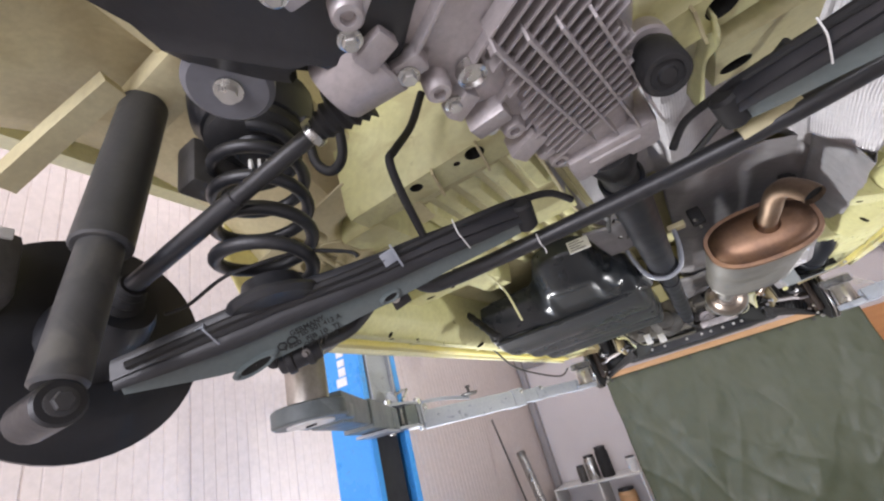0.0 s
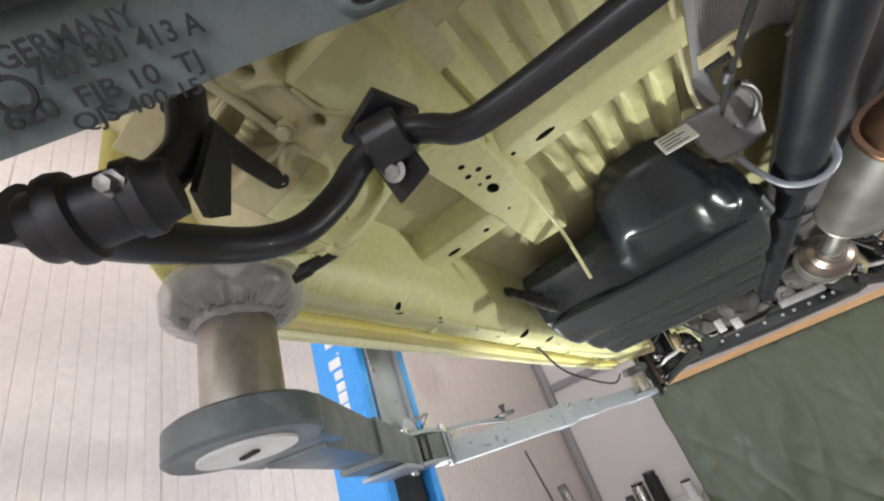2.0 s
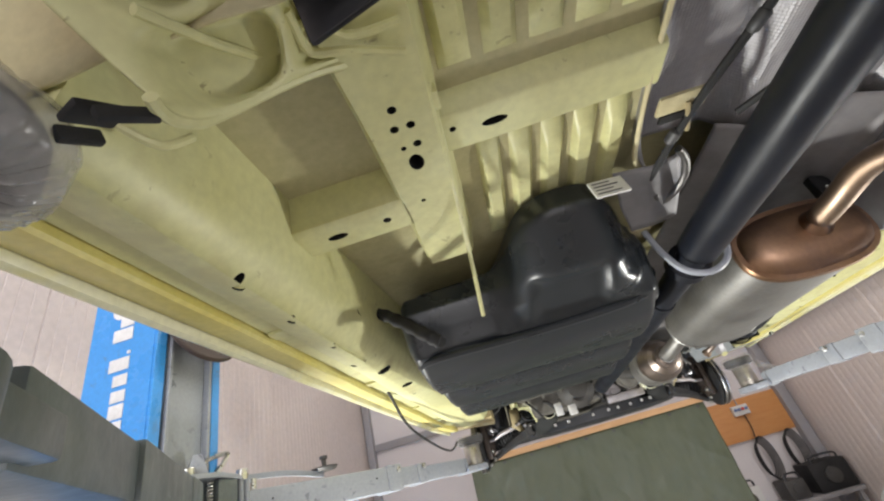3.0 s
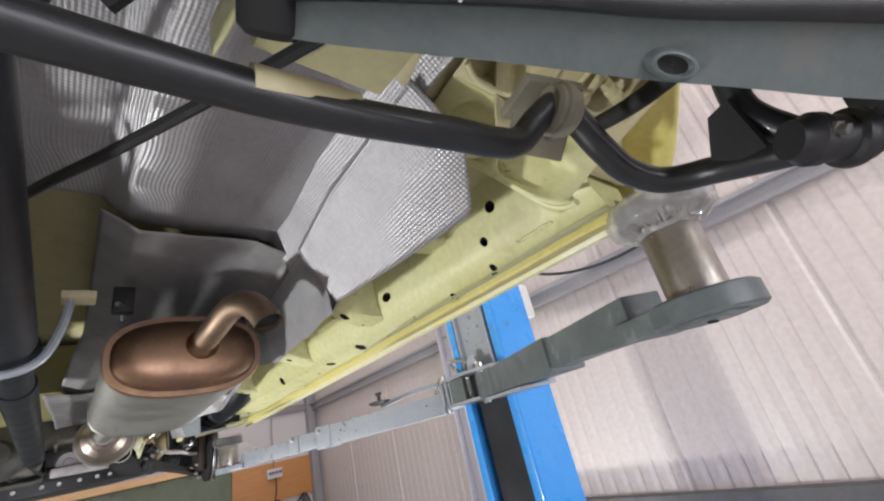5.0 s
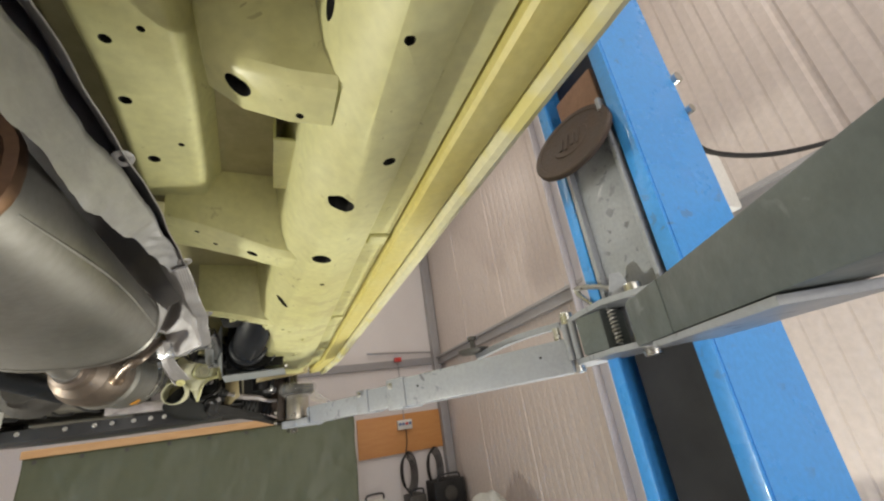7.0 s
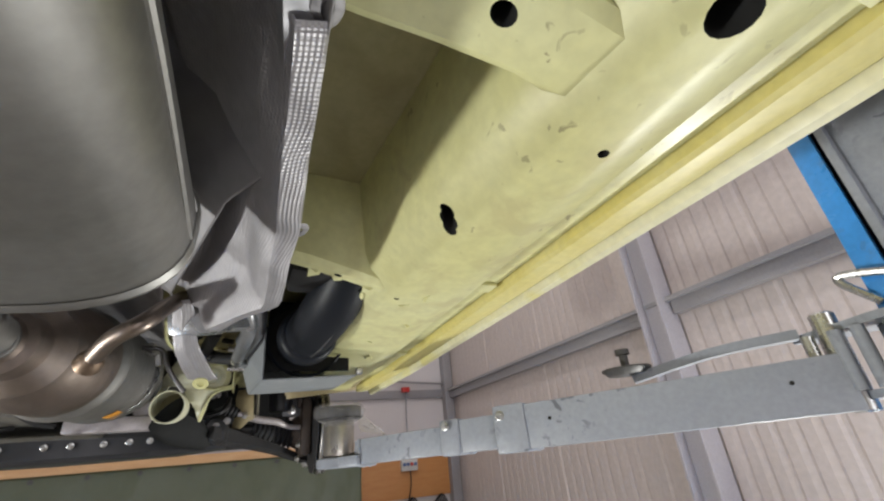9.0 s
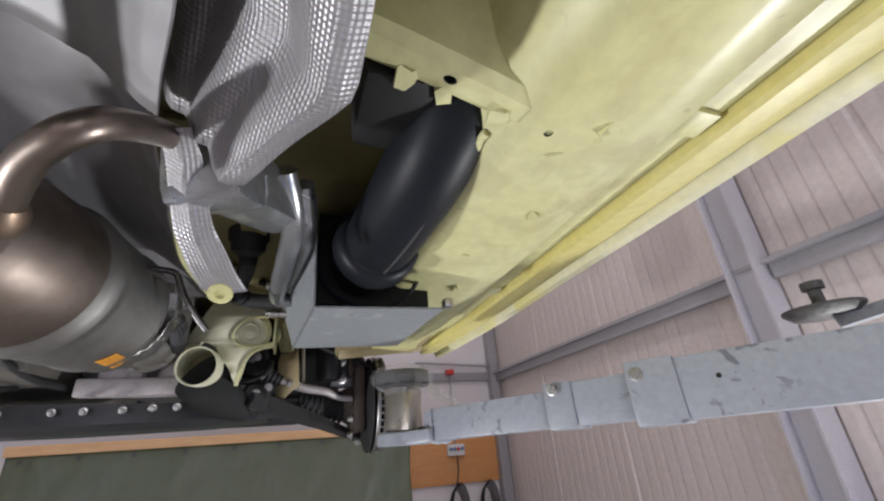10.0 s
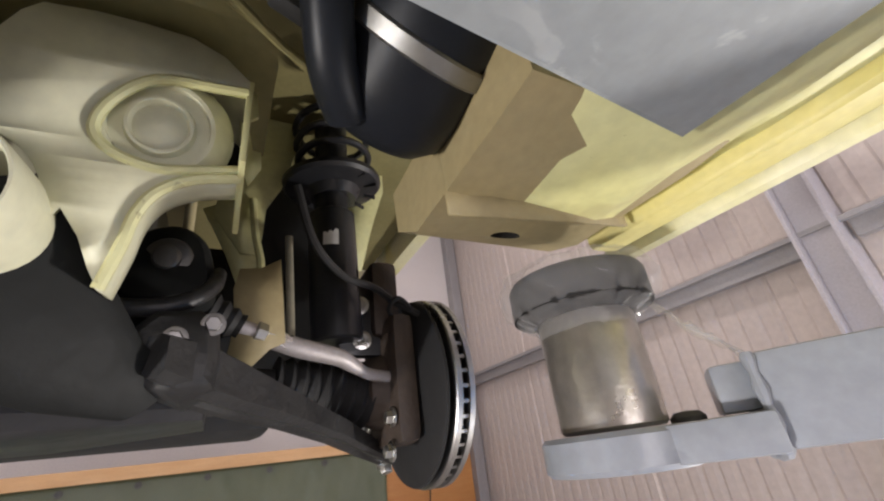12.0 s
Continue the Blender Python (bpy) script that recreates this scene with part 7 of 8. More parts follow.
    obox(bm, Matrix.Translation((s * 0.485, 0.722, 1.868)) @ pose(0, 0, 0, 0, 0, s * 16), (0.07, 0.06, 0.012), 0.003)
    cb = part("bar_clamp", bm, SATIN, stab, "black clamp bracket")
    bm = B()
    bolt(bm, (s * 0.492, 0.728, 1.806), (0, -0.8, -0.6), 0.009, 0.008)
    part("clamp_bolt", bm, ZINC, cb)

# pressed flanges and slot of the rear crossmember
for s in (1, -1):
    for a, b, h in (((0.250, 0.566), (0.272, 0.640), 0.014), ((0.163, 0.566), (0.178, 0.645), 0.012)):
        bm = B()
        quad_sheet(bm, (s * a[0], a[1], 1.916), (s * b[0], b[1], 1.916), (s * b[0], b[1], 1.916 - h), (s * a[0], a[1], 1.916 - h), 0.004)
        part("pressed_flange", bm, CREAM, van)

# rear subframe arm and its mount above the start of the walk
bm = B()
rings = []
for x, yf, z, h in ((-0.285, 0.215, 1.872, 0.05), (-0.255, 0.245, 1.862, 0.07), (-0.215, 0.290, 1.852, 0.09), (-0.170, 0.322, 1.846, 0.10), (-0.130, 0.312, 1.842, 0.10), (-0.09, 0.280, 1.842, 0.10), (-0.03, 0.245, 1.846, 0.10), (0.06, 0.21, 1.852, 0.09)):
    rings.append([V(x, yf, z + h), V(x, yf + 0.004, z + 0.022), V(x, yf - 0.008, z + 0.004), V(x, yf - 0.05, z - 0.004), V(x, yf - 0.075, z + 0.006), V(x, yf - 0.12, z + 0.002), V(x * 0.78, -0.30, z + 0.03), V(x * 0.78, -0.30, z + h)])
ring_loft(bm, rings)
sub = part("rear_subframe", bm, SATIN, van, "satin black rear subframe arm", sharp=30)
bm = B()
rings = []
for x, yf, z in ((0.10, 0.36, 1.885), (0.16, 0.40, 1.870), (0.22, 0.38, 1.866), (0.285, 0.30, 1.872)):
    rings.append([V(x, yf, z + 0.10), V(x, yf + 0.004, z + 0.02), V(x, yf - 0.01, z), V(x, yf - 0.06, z - 0.004), V(x, yf - 0.11, z + 0.006), V(x, -0.30, z + 0.03), V(x, -0.30, z + 0.10)])
ring_loft(bm, rings)
part("rear_subframe", bm, SATIN, van, "satin black rear subframe arm", sharp=30)
c = B()
lathe(c, axis_m((-0.212, 0.262, 1.80), (-0.212, 0.275, 1.90)), [(0.023, 0), (0.023, 0.09)], 18)
cut(sub, c, CAVITY)
bm = B()
cyl(bm, (-0.283, 0.226, 1.866), (-0.285, 0.236, 1.94), 0.043, n=32, bevel=0.006)
mt = part("subframe_mount", bm, MOUNTM, sub, "grey round rubber mount with a washer")
bm = B()
lathe(bm, axis_m((-0.283, 0.2258, 1.866), (-0.281, 0.219, 1.82)), [(0.014, 0), (0.014, 0.004), (0.009, 0.004), (0.009, 0.013), (0.001, 0.013)], 20)
part("mount_bolt", bm, ZINC, mt)
bm = B()
tube(bm, [(-0.20, 0.50, 2.00), (-0.227, 0.487, 1.943), (-0.243, 0.448, 1.885), (-0.249, 0.436, 1.862), (-0.262, 0.468, 1.832), (-0.280, 0.525, 1.802), (-0.288, 0.552, 1.788)], 0.0062, 10)
part("breather_hose", bm, RUBBER, van, "black rubber breather hose")
bm = B()
tube(bm, [(-0.372, 0.42, 2.02), (-0.380, 0.435, 1.95), (-0.363, 0.447, 1.922), (-0.335, 0.445, 1.928), (-0.318, 0.43, 1.96), (-0.315, 0.41, 2.03)], 0.008, 10)
part("brake_hose", bm, RUBBER, van)

# ---- seat box, duct and lines ahead of the right floor panel ----
bm = B()
quad_sheet(bm, (0.520, 2.628, 1.771), (0.700, 2.650, 1.782), (0.715, 3.010, 1.812), (0.497, 2.985, 1.800), 0.0025)
bx = part("aluminium_box", bm, SHEETM, van, "plain grey aluminium box under the body")
bm = B()
quad_sheet(bm, (0.497, 2.985, 1.802), (0.520, 2.628, 1.773), (0.514, 2.61, 1.928), (0.452, 2.95, 1.936), 0.0025)
part("box_side", bm, SHEETM, bx)
bm = B()
quad_sheet(bm, (0.715, 3.010, 1.812), (0.497, 2.985, 1.802), (0.493, 2.98, 1.93), (0.70, 3.02, 1.93), 0.0025)
part("box_front", bm, SHEETM, bx)
# black sheet added above the box as the shade inside it
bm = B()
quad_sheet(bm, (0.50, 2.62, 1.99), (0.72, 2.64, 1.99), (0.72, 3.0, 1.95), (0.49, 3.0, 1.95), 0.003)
part("box_shade_roof", bm, CAVITY, bx)
bm = B()
tube(bm, [(0.632, 2.36, 1.925), (0.628, 2.385, 1.895), (0.615, 2.44, 1.866), (0.602, 2.52, 1.852), (0.594, 2.60, 1.852), (0.588, 2.70, 1.862)], 0.046, 32, 8)
du = part("heater_duct", bm, COWLM, van, "satin black plastic heater duct", sharp=60)
bm = B()
lathe(bm, axis_m((0.595, 2.585, 1.851), (0.591, 2.64, 1.854)), [(0.047, -0.006), (0.052, -0.003), (0.056, 0.004), (0.057, 0.03), (0.052, 0.04)], 32)
part("duct_collar", bm, COWLM, du)
bm = B()
tube(bm, [(0.640, 2.368, 1.872), (0.628, 2.42, 1.832), (0.614, 2.49, 1.811), (0.603, 2.56, 1.806), (0.598, 2.59, 1.806)], 0.0025, 6)
part("mould_seam", bm, SHOCKM, du)
bm = B()
box(bm, (0.535, 2.335, 1.872), (0.60, 2.43, 1.98), 0.012)
part("duct_housing", bm, RUBBER, du)
bm = B()
box(bm, (0.648, 2.352, 1.862), (0.662, 2.40, 1.93), 0.003)
part("duct_flange", bm, SATIN, du)
# black sheet added behind the duct, painted as the dark of the box
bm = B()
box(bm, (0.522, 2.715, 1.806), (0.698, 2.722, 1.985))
part("box_shade_sheet", bm, CAVITY, bx)
bm = B()
lathe(bm, axis_m((0.600, 2.672, 1.868), (0.598, 2.70, 1.869)), [(0.078, 0), (0.082, 0.004), (0.082, 0.010), (0.076, 0.012)], 40, cap=False)
part("duct_ring", bm, COWLM, du)
bm = B()
box(bm, (0.700, 2.640, 1.784), (0.713, 2.658, 1.797), 0.003)
part("tape_corner", bm, TAPE, van, "silver tape on the corner")
# insulated pipes beside the box
bm = B()
tube(bm, [(0.475, 2.50, 1.885), (0.487, 2.56, 1.855), (0.478, 2.66, 1.845), (0.466, 2.78, 1.845), (0.470, 2.835, 1.85), (0.495, 2.85, 1.858)], 0.013, 14, 8)
ip = part("foil_pipe", bm, SHINY, van, "shiny foil-wrapped coolant pipe", sharp=60)
bm = B()
tube(bm, [(0.495, 2.53, 1.89), (0.503, 2.60, 1.862), (0.492, 2.70, 1.858), (0.482, 2.80, 1.862)], 0.012, 14, 8)
part("foil_pipe", bm, SHINY, van, "shiny foil-wrapped coolant pipe", sharp=60)
bm = B()
q = axis_m((0.412, 2.44, 1.838), (0.478, 2.585, 1.884))
obox(bm, q @ Matrix.Translation((0, 0, 0.085)), (0.066, 0.060, 0.18), 0.019)
obox(bm, q @ Matrix.Translation((0.004, 0, 0.025)), (0.082, 0.070, 0.055), 0.018)
part("foil_canister", bm, SHINY, van, "smooth foil-wrapped canister", sharp=50)
bm = B()
tube(bm, [(0.411, 2.820, 1.922), (0.406, 2.86, 1.914), (0.394, 2.92, 1.914), (0.387, 2.958, 1.907), (0.398, 2.974, 1.897), (0.43, 2.957, 1.886), (0.474, 2.930, 1.880), (0.498, 2.926, 1.884)], 0.0148, 16, 7)
ch = part("coolant_hose", bm, RUBBER, van, "black coolant hose with clamp")
bm = B()
lathe(bm, axis_m((0.470, 2.932, 1.8805), (0.49, 2.927, 1.8822)), [(0.0152, 0), (0.0165, 0.001), (0.0165, 0.009), (0.0152, 0.010)], 18)
part("hose_clamp", bm, ZINC, ch)
for k in range(7):
    bm = B()
    a = radians(250 - 11 * k)
    p = V(0.407 + 0.020 * math.cos(a), 2.952 + 0.022 * math.sin(a) * -1, 1.898 - 0.001 * k)
    lathe(bm, axis_m(p, p + V(-math.sin(a), -math.cos(a), -0.1) * 0.01), [(0.0150, 0), (0.0158, 0.0007), (0.0150, 0.0014)], 18, cap=False)
    part("hose_rib", bm, RUBBER, ch)
for y, z in ((2.89, 1.895), (2.95, 1.86)):
    bm = B()
    cyl(bm, (0.44, y, z), (0.497, y + 0.005, z), 0.007, n=12)
    part("pipe_stub", bm, ZINC, van)
bm = B()
lathe(bm, axis_m((0.409, 2.79, 2.0), (0.411, 2.825, 1.915)), [(0.028, 0), (0.033, 0.004), (0.033, 0.055), (0.029, 0.062), (0.027, 0.075), (0.016, 0.085), (0.014, 0.10)], 28)
part("filter_canister", bm, RUBBER, van, "black fuel filter canister")

# dark foil bracket straps between silencer and box
strip_sheet([(2.40, [(0.385, 1.85), (0.395, 1.84), (0.41, 1.846)]), (2.45, [(0.382, 1.822), (0.397, 1.812), (0.412, 1.818)]), (2.49, [(0.388, 1.795), (0.405, 1.786), (0.425, 1.792)]), (2.545, [(0.405, 1.758), (0.427, 1.752), (0.447, 1.757)])], 30, "shield_strap", FINEFOIL, 0.012, label="crinkled aluminium strap")
bm = B()
lathe(bm, axis_m((0.427, 2.527, 1.751), (0.427, 2.522, 1.744)), [(0.0115, 0), (0.0115, 0.002), (0.0055, 0.003), (0.005, 0.001), (0.0005, 0.001)], 20)
part("strap_washer", bm, YEL, van)
strip_sheet([(2.36, [(0.02, 1.93), (0.12, 1.93), (0.25, 1.93), (0.33, 1.925), (0.37, 1.89)]), (2.72, [(0.04, 1.93), (0.13, 1.93), (0.25, 1.935), (0.31, 1.905), (0.337, 1.868)]), (2.88, [(0.05, 1.92), (0.13, 1.93), (0.26, 1.935), (0.315, 1.91), (0.336, 1.885)]), (3.12, [(0.06, 1.93), (0.14, 1.935), (0.25, 1.945), (0.295, 1.947), (0.314, 1.938)])], 40, "silencer_shield", SHIELD, 0.007)
bm = B()
tube(bm, [(0.350, 2.60, 1.874), (0.338, 2.72, 1.867), (0.337, 2.88, 1.884), (0.326, 3.0, 1.911), (0.315, 3.12, 1.938)], 0.0032, 8)
part("shield_edge", bm, YEL, van, "overspray-yellow rolled shield edge")


# ---- front end ----


def front_corner(s):
    # yellow subframe horn with an open round tube
    m = B()
    line = [(s * 0.293, 3.172, 1.803), (s * 0.297, 3.20, 1.805), (s * 0.303, 3.29, 1.812)]
    mm = axis_m(line[0], line[2])
    lathe(m, mm, [(0.0440, 0.12), (0.0440, 0.002), (0.0430, 0.0), (0.0412, 0.0), (0.0402, 0.002), (0.0402, 0.12)], 40, cap=False)
    hn = part("subframe_horn", m, HORNM, van, "yellow painted subframe horn with an open tube")
    m = B()
    lathe(m, mm, [(0.040, 0.085), (0.040, 0.09)], 30)
    # olive instead of yellow paints the shade inside the tube
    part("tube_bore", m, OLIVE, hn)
    def face(x, z):
        return V(s * x, 3.170 + 0.35 * (1.95 - z), z)

    def curve(pts, k=4):
        return [(p.x, p.y) for p in spline([V(a, b, 0) for a, b in pts], k)]
    top = [(0.245, 1.836), (0.258, 1.862), (0.271, 1.886), (0.291, 1.918), (0.306, 1.943), (0.316, 1.952), (0.345, 1.956), (0.375, 1.957), (0.405, 1.956), (0.428, 1.948), (0.449, 1.932)]
    eye = curve([(0.449, 1.923), (0.424, 1.921), (0.387, 1.917), (0.363, 1.897), (0.354, 1.874), (0.366, 1.859), (0.393, 1.852), (0.420, 1.855), (0.449, 1.860)])
    bow = curve([(0.450, 1.854), (0.421, 1.849), (0.398, 1.837), (0.386, 1.819), (0.380, 1.795), (0.371, 1.767)])
    leg = [(0.364, 1.780), (0.356, 1.800), (0.344, 1.818), (0.338, 1.808), (0.333, 1.822)]
    rim = [(0.290 + 0.043 * math.cos(radians(a)), 1.822 + 0.041 * math.sin(radians(a))) for a in range(8, 172, 12)]
    m = B()
    plate(m, top + eye + bow + leg + rim, face)
    hs = part("horn_shell", m, HORNM, hn, "dusty pressed plate of the horn", 0.006)
    for line, r in ((eye, 0.0042), (bow, 0.0045)):
        m = B()
        tube(m, [face(a, b) - V(0, 0.002, 0) for a, b in line], r, 8, 0)
        part("horn_lip", m, YEL, hn)
    for line, depth in ((top, 0.16), (bow, 0.035)):
        m = B()
        sheet(m, lambda u, v: face(*line[min(int(u * (len(line) - 1) + 0.5), len(line) - 1)]) + V(0, depth, 0.006) * v, len(line) - 1, 3)
        part("horn_flange", m, HORNM, hn, "", 0.004)
    m = B()
    cq = V(s * 0.392, 3.186, 1.884)
    lathe(m, axis_m(cq + V(0, 0.016, 0.004), cq - V(0, 0.3, 0.10)), [(0.050, -0.004), (0.046, 0.002), (0.037, 0.010), (0.034, 0.010), (0.033, 0.004), (0.024, 0.004), (0.022, 0.011), (0.020, 0.011), (0.018, 0.006), (0.011, 0.009), (0.0005, 0.011)], 36)
    part("horn_cup", m, HORNM, hn, "yellow cup with concentric rings")
    # black backing added for the shade seen through the eye of the horn
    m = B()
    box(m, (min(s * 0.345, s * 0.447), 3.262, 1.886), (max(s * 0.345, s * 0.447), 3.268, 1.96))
    part("horn_shade_back", m, CAVITY, hn)
    m = B()
    box(m, (min(s * 0.4475, s * 0.4525), 3.176, 1.852), (max(s * 0.4475, s * 0.4525), 3.29, 1.936), 0.001)
    part("horn_side", m, YEL, hn)
    # black arm running down from the tube to the subframe
    m = B()
    rings = []
    for x, y, z, a, b in ((0.296, 3.205, 1.790, 0.046, 0.040), (0.312, 3.225, 1.772, 0.048, 0.040), (0.335, 3.262, 1.747, 0.044, 0.034), (0.362, 3.305, 1.727, 0.034, 0.024), (0.396, 3.345, 1.714, 0.022, 0.016)):
        rings.append([V(s * (x + a * math.cos(k) * 0.80 + b * math.sin(k) * 0.45), y + 0.25 * a * math.cos(k), z + 0.45 * a * math.cos(k) + b * math.sin(k)) for k in (2 * math.pi * i / 22 for i in range(22))])
    ring_loft(m, rings)
    part("subframe_arm", m, LEGM, van, "black subframe arm below the yellow horn", sharp=60)
    # folded yellow tower plates beside the horn, the third in tan for shade
    for outline, y, mtl in (([(0.441, 1.984), (0.454, 1.991), (0.459, 1.946), (0.45, 1.937), (0.457, 1.902), (0.464, 1.901), (0.465, 1.885), (0.456, 1.864), (0.45, 1.881), (0.443, 1.945)], 3.225, YEL),
                            ([(0.458, 2.124), (0.476, 2.159), (0.487, 2.04), (0.486, 1.979), (0.486, 1.914), (0.457, 1.912), (0.439, 1.958), (0.416, 2.005), (0.399, 2.038), (0.441, 2.062)], 3.55, YEL),
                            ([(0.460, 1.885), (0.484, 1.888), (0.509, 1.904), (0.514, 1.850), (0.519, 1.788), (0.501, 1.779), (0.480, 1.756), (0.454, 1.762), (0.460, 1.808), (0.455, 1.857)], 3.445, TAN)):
        m = B()
        plate(m, outline, lambda a, b: V(s * a, y + 0.06 * (b - 1.9), b))
        part("strut_tower", m, mtl, van, "yellow folded tower plate", 0.004)
    for outline, y in (([(0.430, 2.36), (0.545, 2.38), (0.541, 2.21), (0.515, 2.10), (0.492, 2.05), (0.487, 1.96), (0.459, 1.96), (0.416, 2.025)], 3.556),
                       ([(0.640, 2.35), (0.640, 2.10), (0.640, 1.992), (0.687, 1.998), (0.708, 2.082), (0.722, 2.13), (0.748, 2.21), (0.752, 2.35)], 3.662)):
        m = B()
        plate(m, outline, lambda a, b: V(s * a, y + 0.05 * (b - 2.1), b))
        part("inner_wing", m, YEL, van, "", 0.005)
    m = B()
    tube(m, [V(s * 0.470, 3.545, 2.06), V(s * 0.478, 3.535, 1.99), V(s * 0.490, 3.53, 1.93), V(s * 0.487, 3.54, 1.87)], 0.006, 8, 5)
    part("wing_bead", m, YEL, van)
    # drop link of the stabilizer
    m = B()
    cyl(m, (s * 0.521, 3.47, 1.955), (s * 0.530, 3.47, 1.80), 0.0055, n=12)
    part("drop_link", m, DUSTY, van, "dull grey drop link")
    # dark filler added to hide the bright wall between tower and strut
    m = B()
    box(m, (min(s * 0.44, s * 0.66), 3.72, 1.80), (max(s * 0.44, s * 0.66), 3.74, 2.26), 0.006)
    part("dark_gap_filler", m, RUBBER, van)
    # bush housing with its bolt
    lobe = [(p.x, p.y) for p in spline([V(a, b, 0) for a, b in ((0.340, 1.815), (0.344, 1.862), (0.362, 1.896), (0.394, 1.908), (0.420, 1.893), (0.432, 1.862), (0.436, 1.822), (0.402, 1.806), (0.362, 1.804), (0.340, 1.815))], 4)]
    m = B()
    rings = []
    for y, k in ((3.372, 0.80), (3.378, 0.93), (3.388, 1.0), (3.46, 1.0)):
        rings.append([V(s * (0.389 + (a - 0.389) * k), y + 0.10 * (b - 1.86), 1.857 + (b - 1.857) * k) for a, b in lobe[:-1]])
    ring_loft(m, rings)
    part("bush_housing", m, LEGM, van, "black bush housing", sharp=40)
    m = B()
    lathe(m, axis_m((s * 0.389, 3.376, 1.860), (s * 0.386, 3.35, 1.856)), [(0.024, 0), (0.022, 0.004), (0.014, 0.005), (0.0135, 0.006), (0.0135, 0.009), (0.011, 0.0115), (0.0005, 0.012)], 26)
    part("bush_bolt", m, DULLST, van, "round grey bolt head")
    m = B()
    tube(m, [V(s * 0.346, 3.345, 1.800), V(s * 0.366, 3.342, 1.793), V(s * 0.397, 3.340, 1.794), V(s * 0.422, 3.345, 1.806), V(s * 0.436, 3.36, 1.826), V(s * 0.438, 3.385, 1.85)], 0.0085, 10, 6)
    part("bush_carrier", m, DARKARM, van, "bent black carrier under the bush")
    m = B()
    cyl(m, (s * 0.398, 3.40, 1.98), (s * 0.401, 3.395, 1.895), 0.006, n=12)
    part("carrier_stud", m, CREAM, van, "pale stud above the bush")
    # carrier foot, rounded casting with two bolts
    m = B()
    rings = []
    for y, k in ((3.325, 0.72), (3.332, 0.92), (3.345, 1.0), (3.40, 1.0)):
        rings.append([V(s * (0.412 + (a - 0.412) * k), y, 1.752 + (b - 1.752) * k) for a, b in ((0.372, 1.742), (0.376, 1.772), (0.392, 1.790), (0.430, 1.792), (0.446, 1.780), (0.450, 1.742), (0.448, 1.716), (0.422, 1.706), (0.396, 1.716))])
    ring_loft(m, rings)
    part("carrier_foot", m, DARKARM, van, sharp=40)
    for x, z in ((0.412, 1.760), (0.441, 1.774)):
        m = B()
        bolt(m, (s * x, 3.327, z), (0, -1, -0.2), 0.0075, 0.008)
        part("carrier_bolt", m, DULLST, van)
    # control arm, pressed with two long grooves
    m = B()
    rings = []
    for x, y, z, w, h in ((0.392, 3.325, 1.742, 0.026, 0.034), (0.420, 3.352, 1.737, 0.027, 0.046), (0.455, 3.388, 1.728, 0.027, 0.044), (0.53, 3.47, 1.710, 0.026, 0.032), (0.60, 3.54, 1.691, 0.024, 0.027), (0.658, 3.60, 1.671, 0.022, 0.024), (0.712, 3.662, 1.653, 0.021, 0.019), (0.737, 3.695, 1.644, 0.018, 0.014)):
        pr = ((-1.0, 0.42), (-1.0, 0.10), (-0.86, 0.02), (-1.0, -0.08), (-1.0, -0.38), (-0.62, -0.56), (-0.28, -0.52), (0.0, -0.34), (0.28, -0.52), (0.62, -0.56), (1.0, -0.38), (1.0, 0.42), (0.6, 0.56), (-0.6, 0.56))
        rings.append([V(s * (x + 0.7 * a * w), y - 0.7 * a * w, z + q * h) for a, q in pr])
    ring_loft(m, rings)
    ca = part("control_arm", m, DARKARM, van, "black pressed control arm", sharp=30)
    m = B()
    bolt(m, (s * 0.728, 3.688, 1.640), (0, -0.3, -1), 0.011, 0.014)
    part("ball_joint", m, ZINC, ca)
    m = B()
    lathe(m, axis_m((s * 0.728, 3.69, 1.648), (s * 0.728, 3.69, 1.70)), [(0.020, 0), (0.024, 0.008), (0.018, 0.03), (0.012, 0.034)], 20)
    part("ball_boot", m, RUBBER, ca)
    # knuckle, disc
    ax = V(s, 0, 0)
    m = B()
    lathe(m, axis_m((s * 0.745, 3.585, 1.748), (s * 0.82, 3.585, 1.748)), [(0.08, 0.0), (0.150, 0.006), (0.152, 0.008), (0.152, 0.016), (0.10, 0.018)], 60)
    lathe(m, axis_m((s * 0.745, 3.585, 1.748), (s * 0.82, 3.585, 1.748)), [(0.10, 0.026), (0.152, 0.028), (0.152, 0.036), (0.150, 0.038), (0.07, 0.042), (0.07, 0.06), (0.06, 0.062)], 60)
    dk = part("brake_disc", m, DISCM, van, "ventilated steel brake disc")
    m = B()
    for k in range(44):
        a = 2 * math.pi * k / 44
        p = V(s * 0.767, 3.585 + 0.13 * math.cos(a), 1.748 + 0.13 * math.sin(a))
        obox(m, Matrix.Translation(p) @ pose(0, 0, 0, math.degrees(a), 0, 0), (0.011, 0.036, 0.005))
    part("disc_vanes", m, DISCM, dk)
    m = B()
    lathe(m, axis_m((s * 0.725, 3.585, 1.748), (s * 0.82, 3.585, 1.748)), [(0.06, 0.0), (0.13, 0.006), (0.147, 0.012), (0.149, 0.016), (0.147, 0.017)], 60)
    part("splash_plate", m, RUBBER, dk, "dark splash plate")
    m = B()
    lathe(m, axis_m((s * 0.65, 3.585, 1.745), (s * 0.74, 3.585, 1.748)), [(0.03, 0), (0.05, 0.01), (0.062, 0.04), (0.065, 0.09)], 28)
    box(m, (min(s * 0.685, s * 0.725), 3.50, 1.66), (max(s * 0.685, s * 0.725), 3.67, 1.86), 0.02)
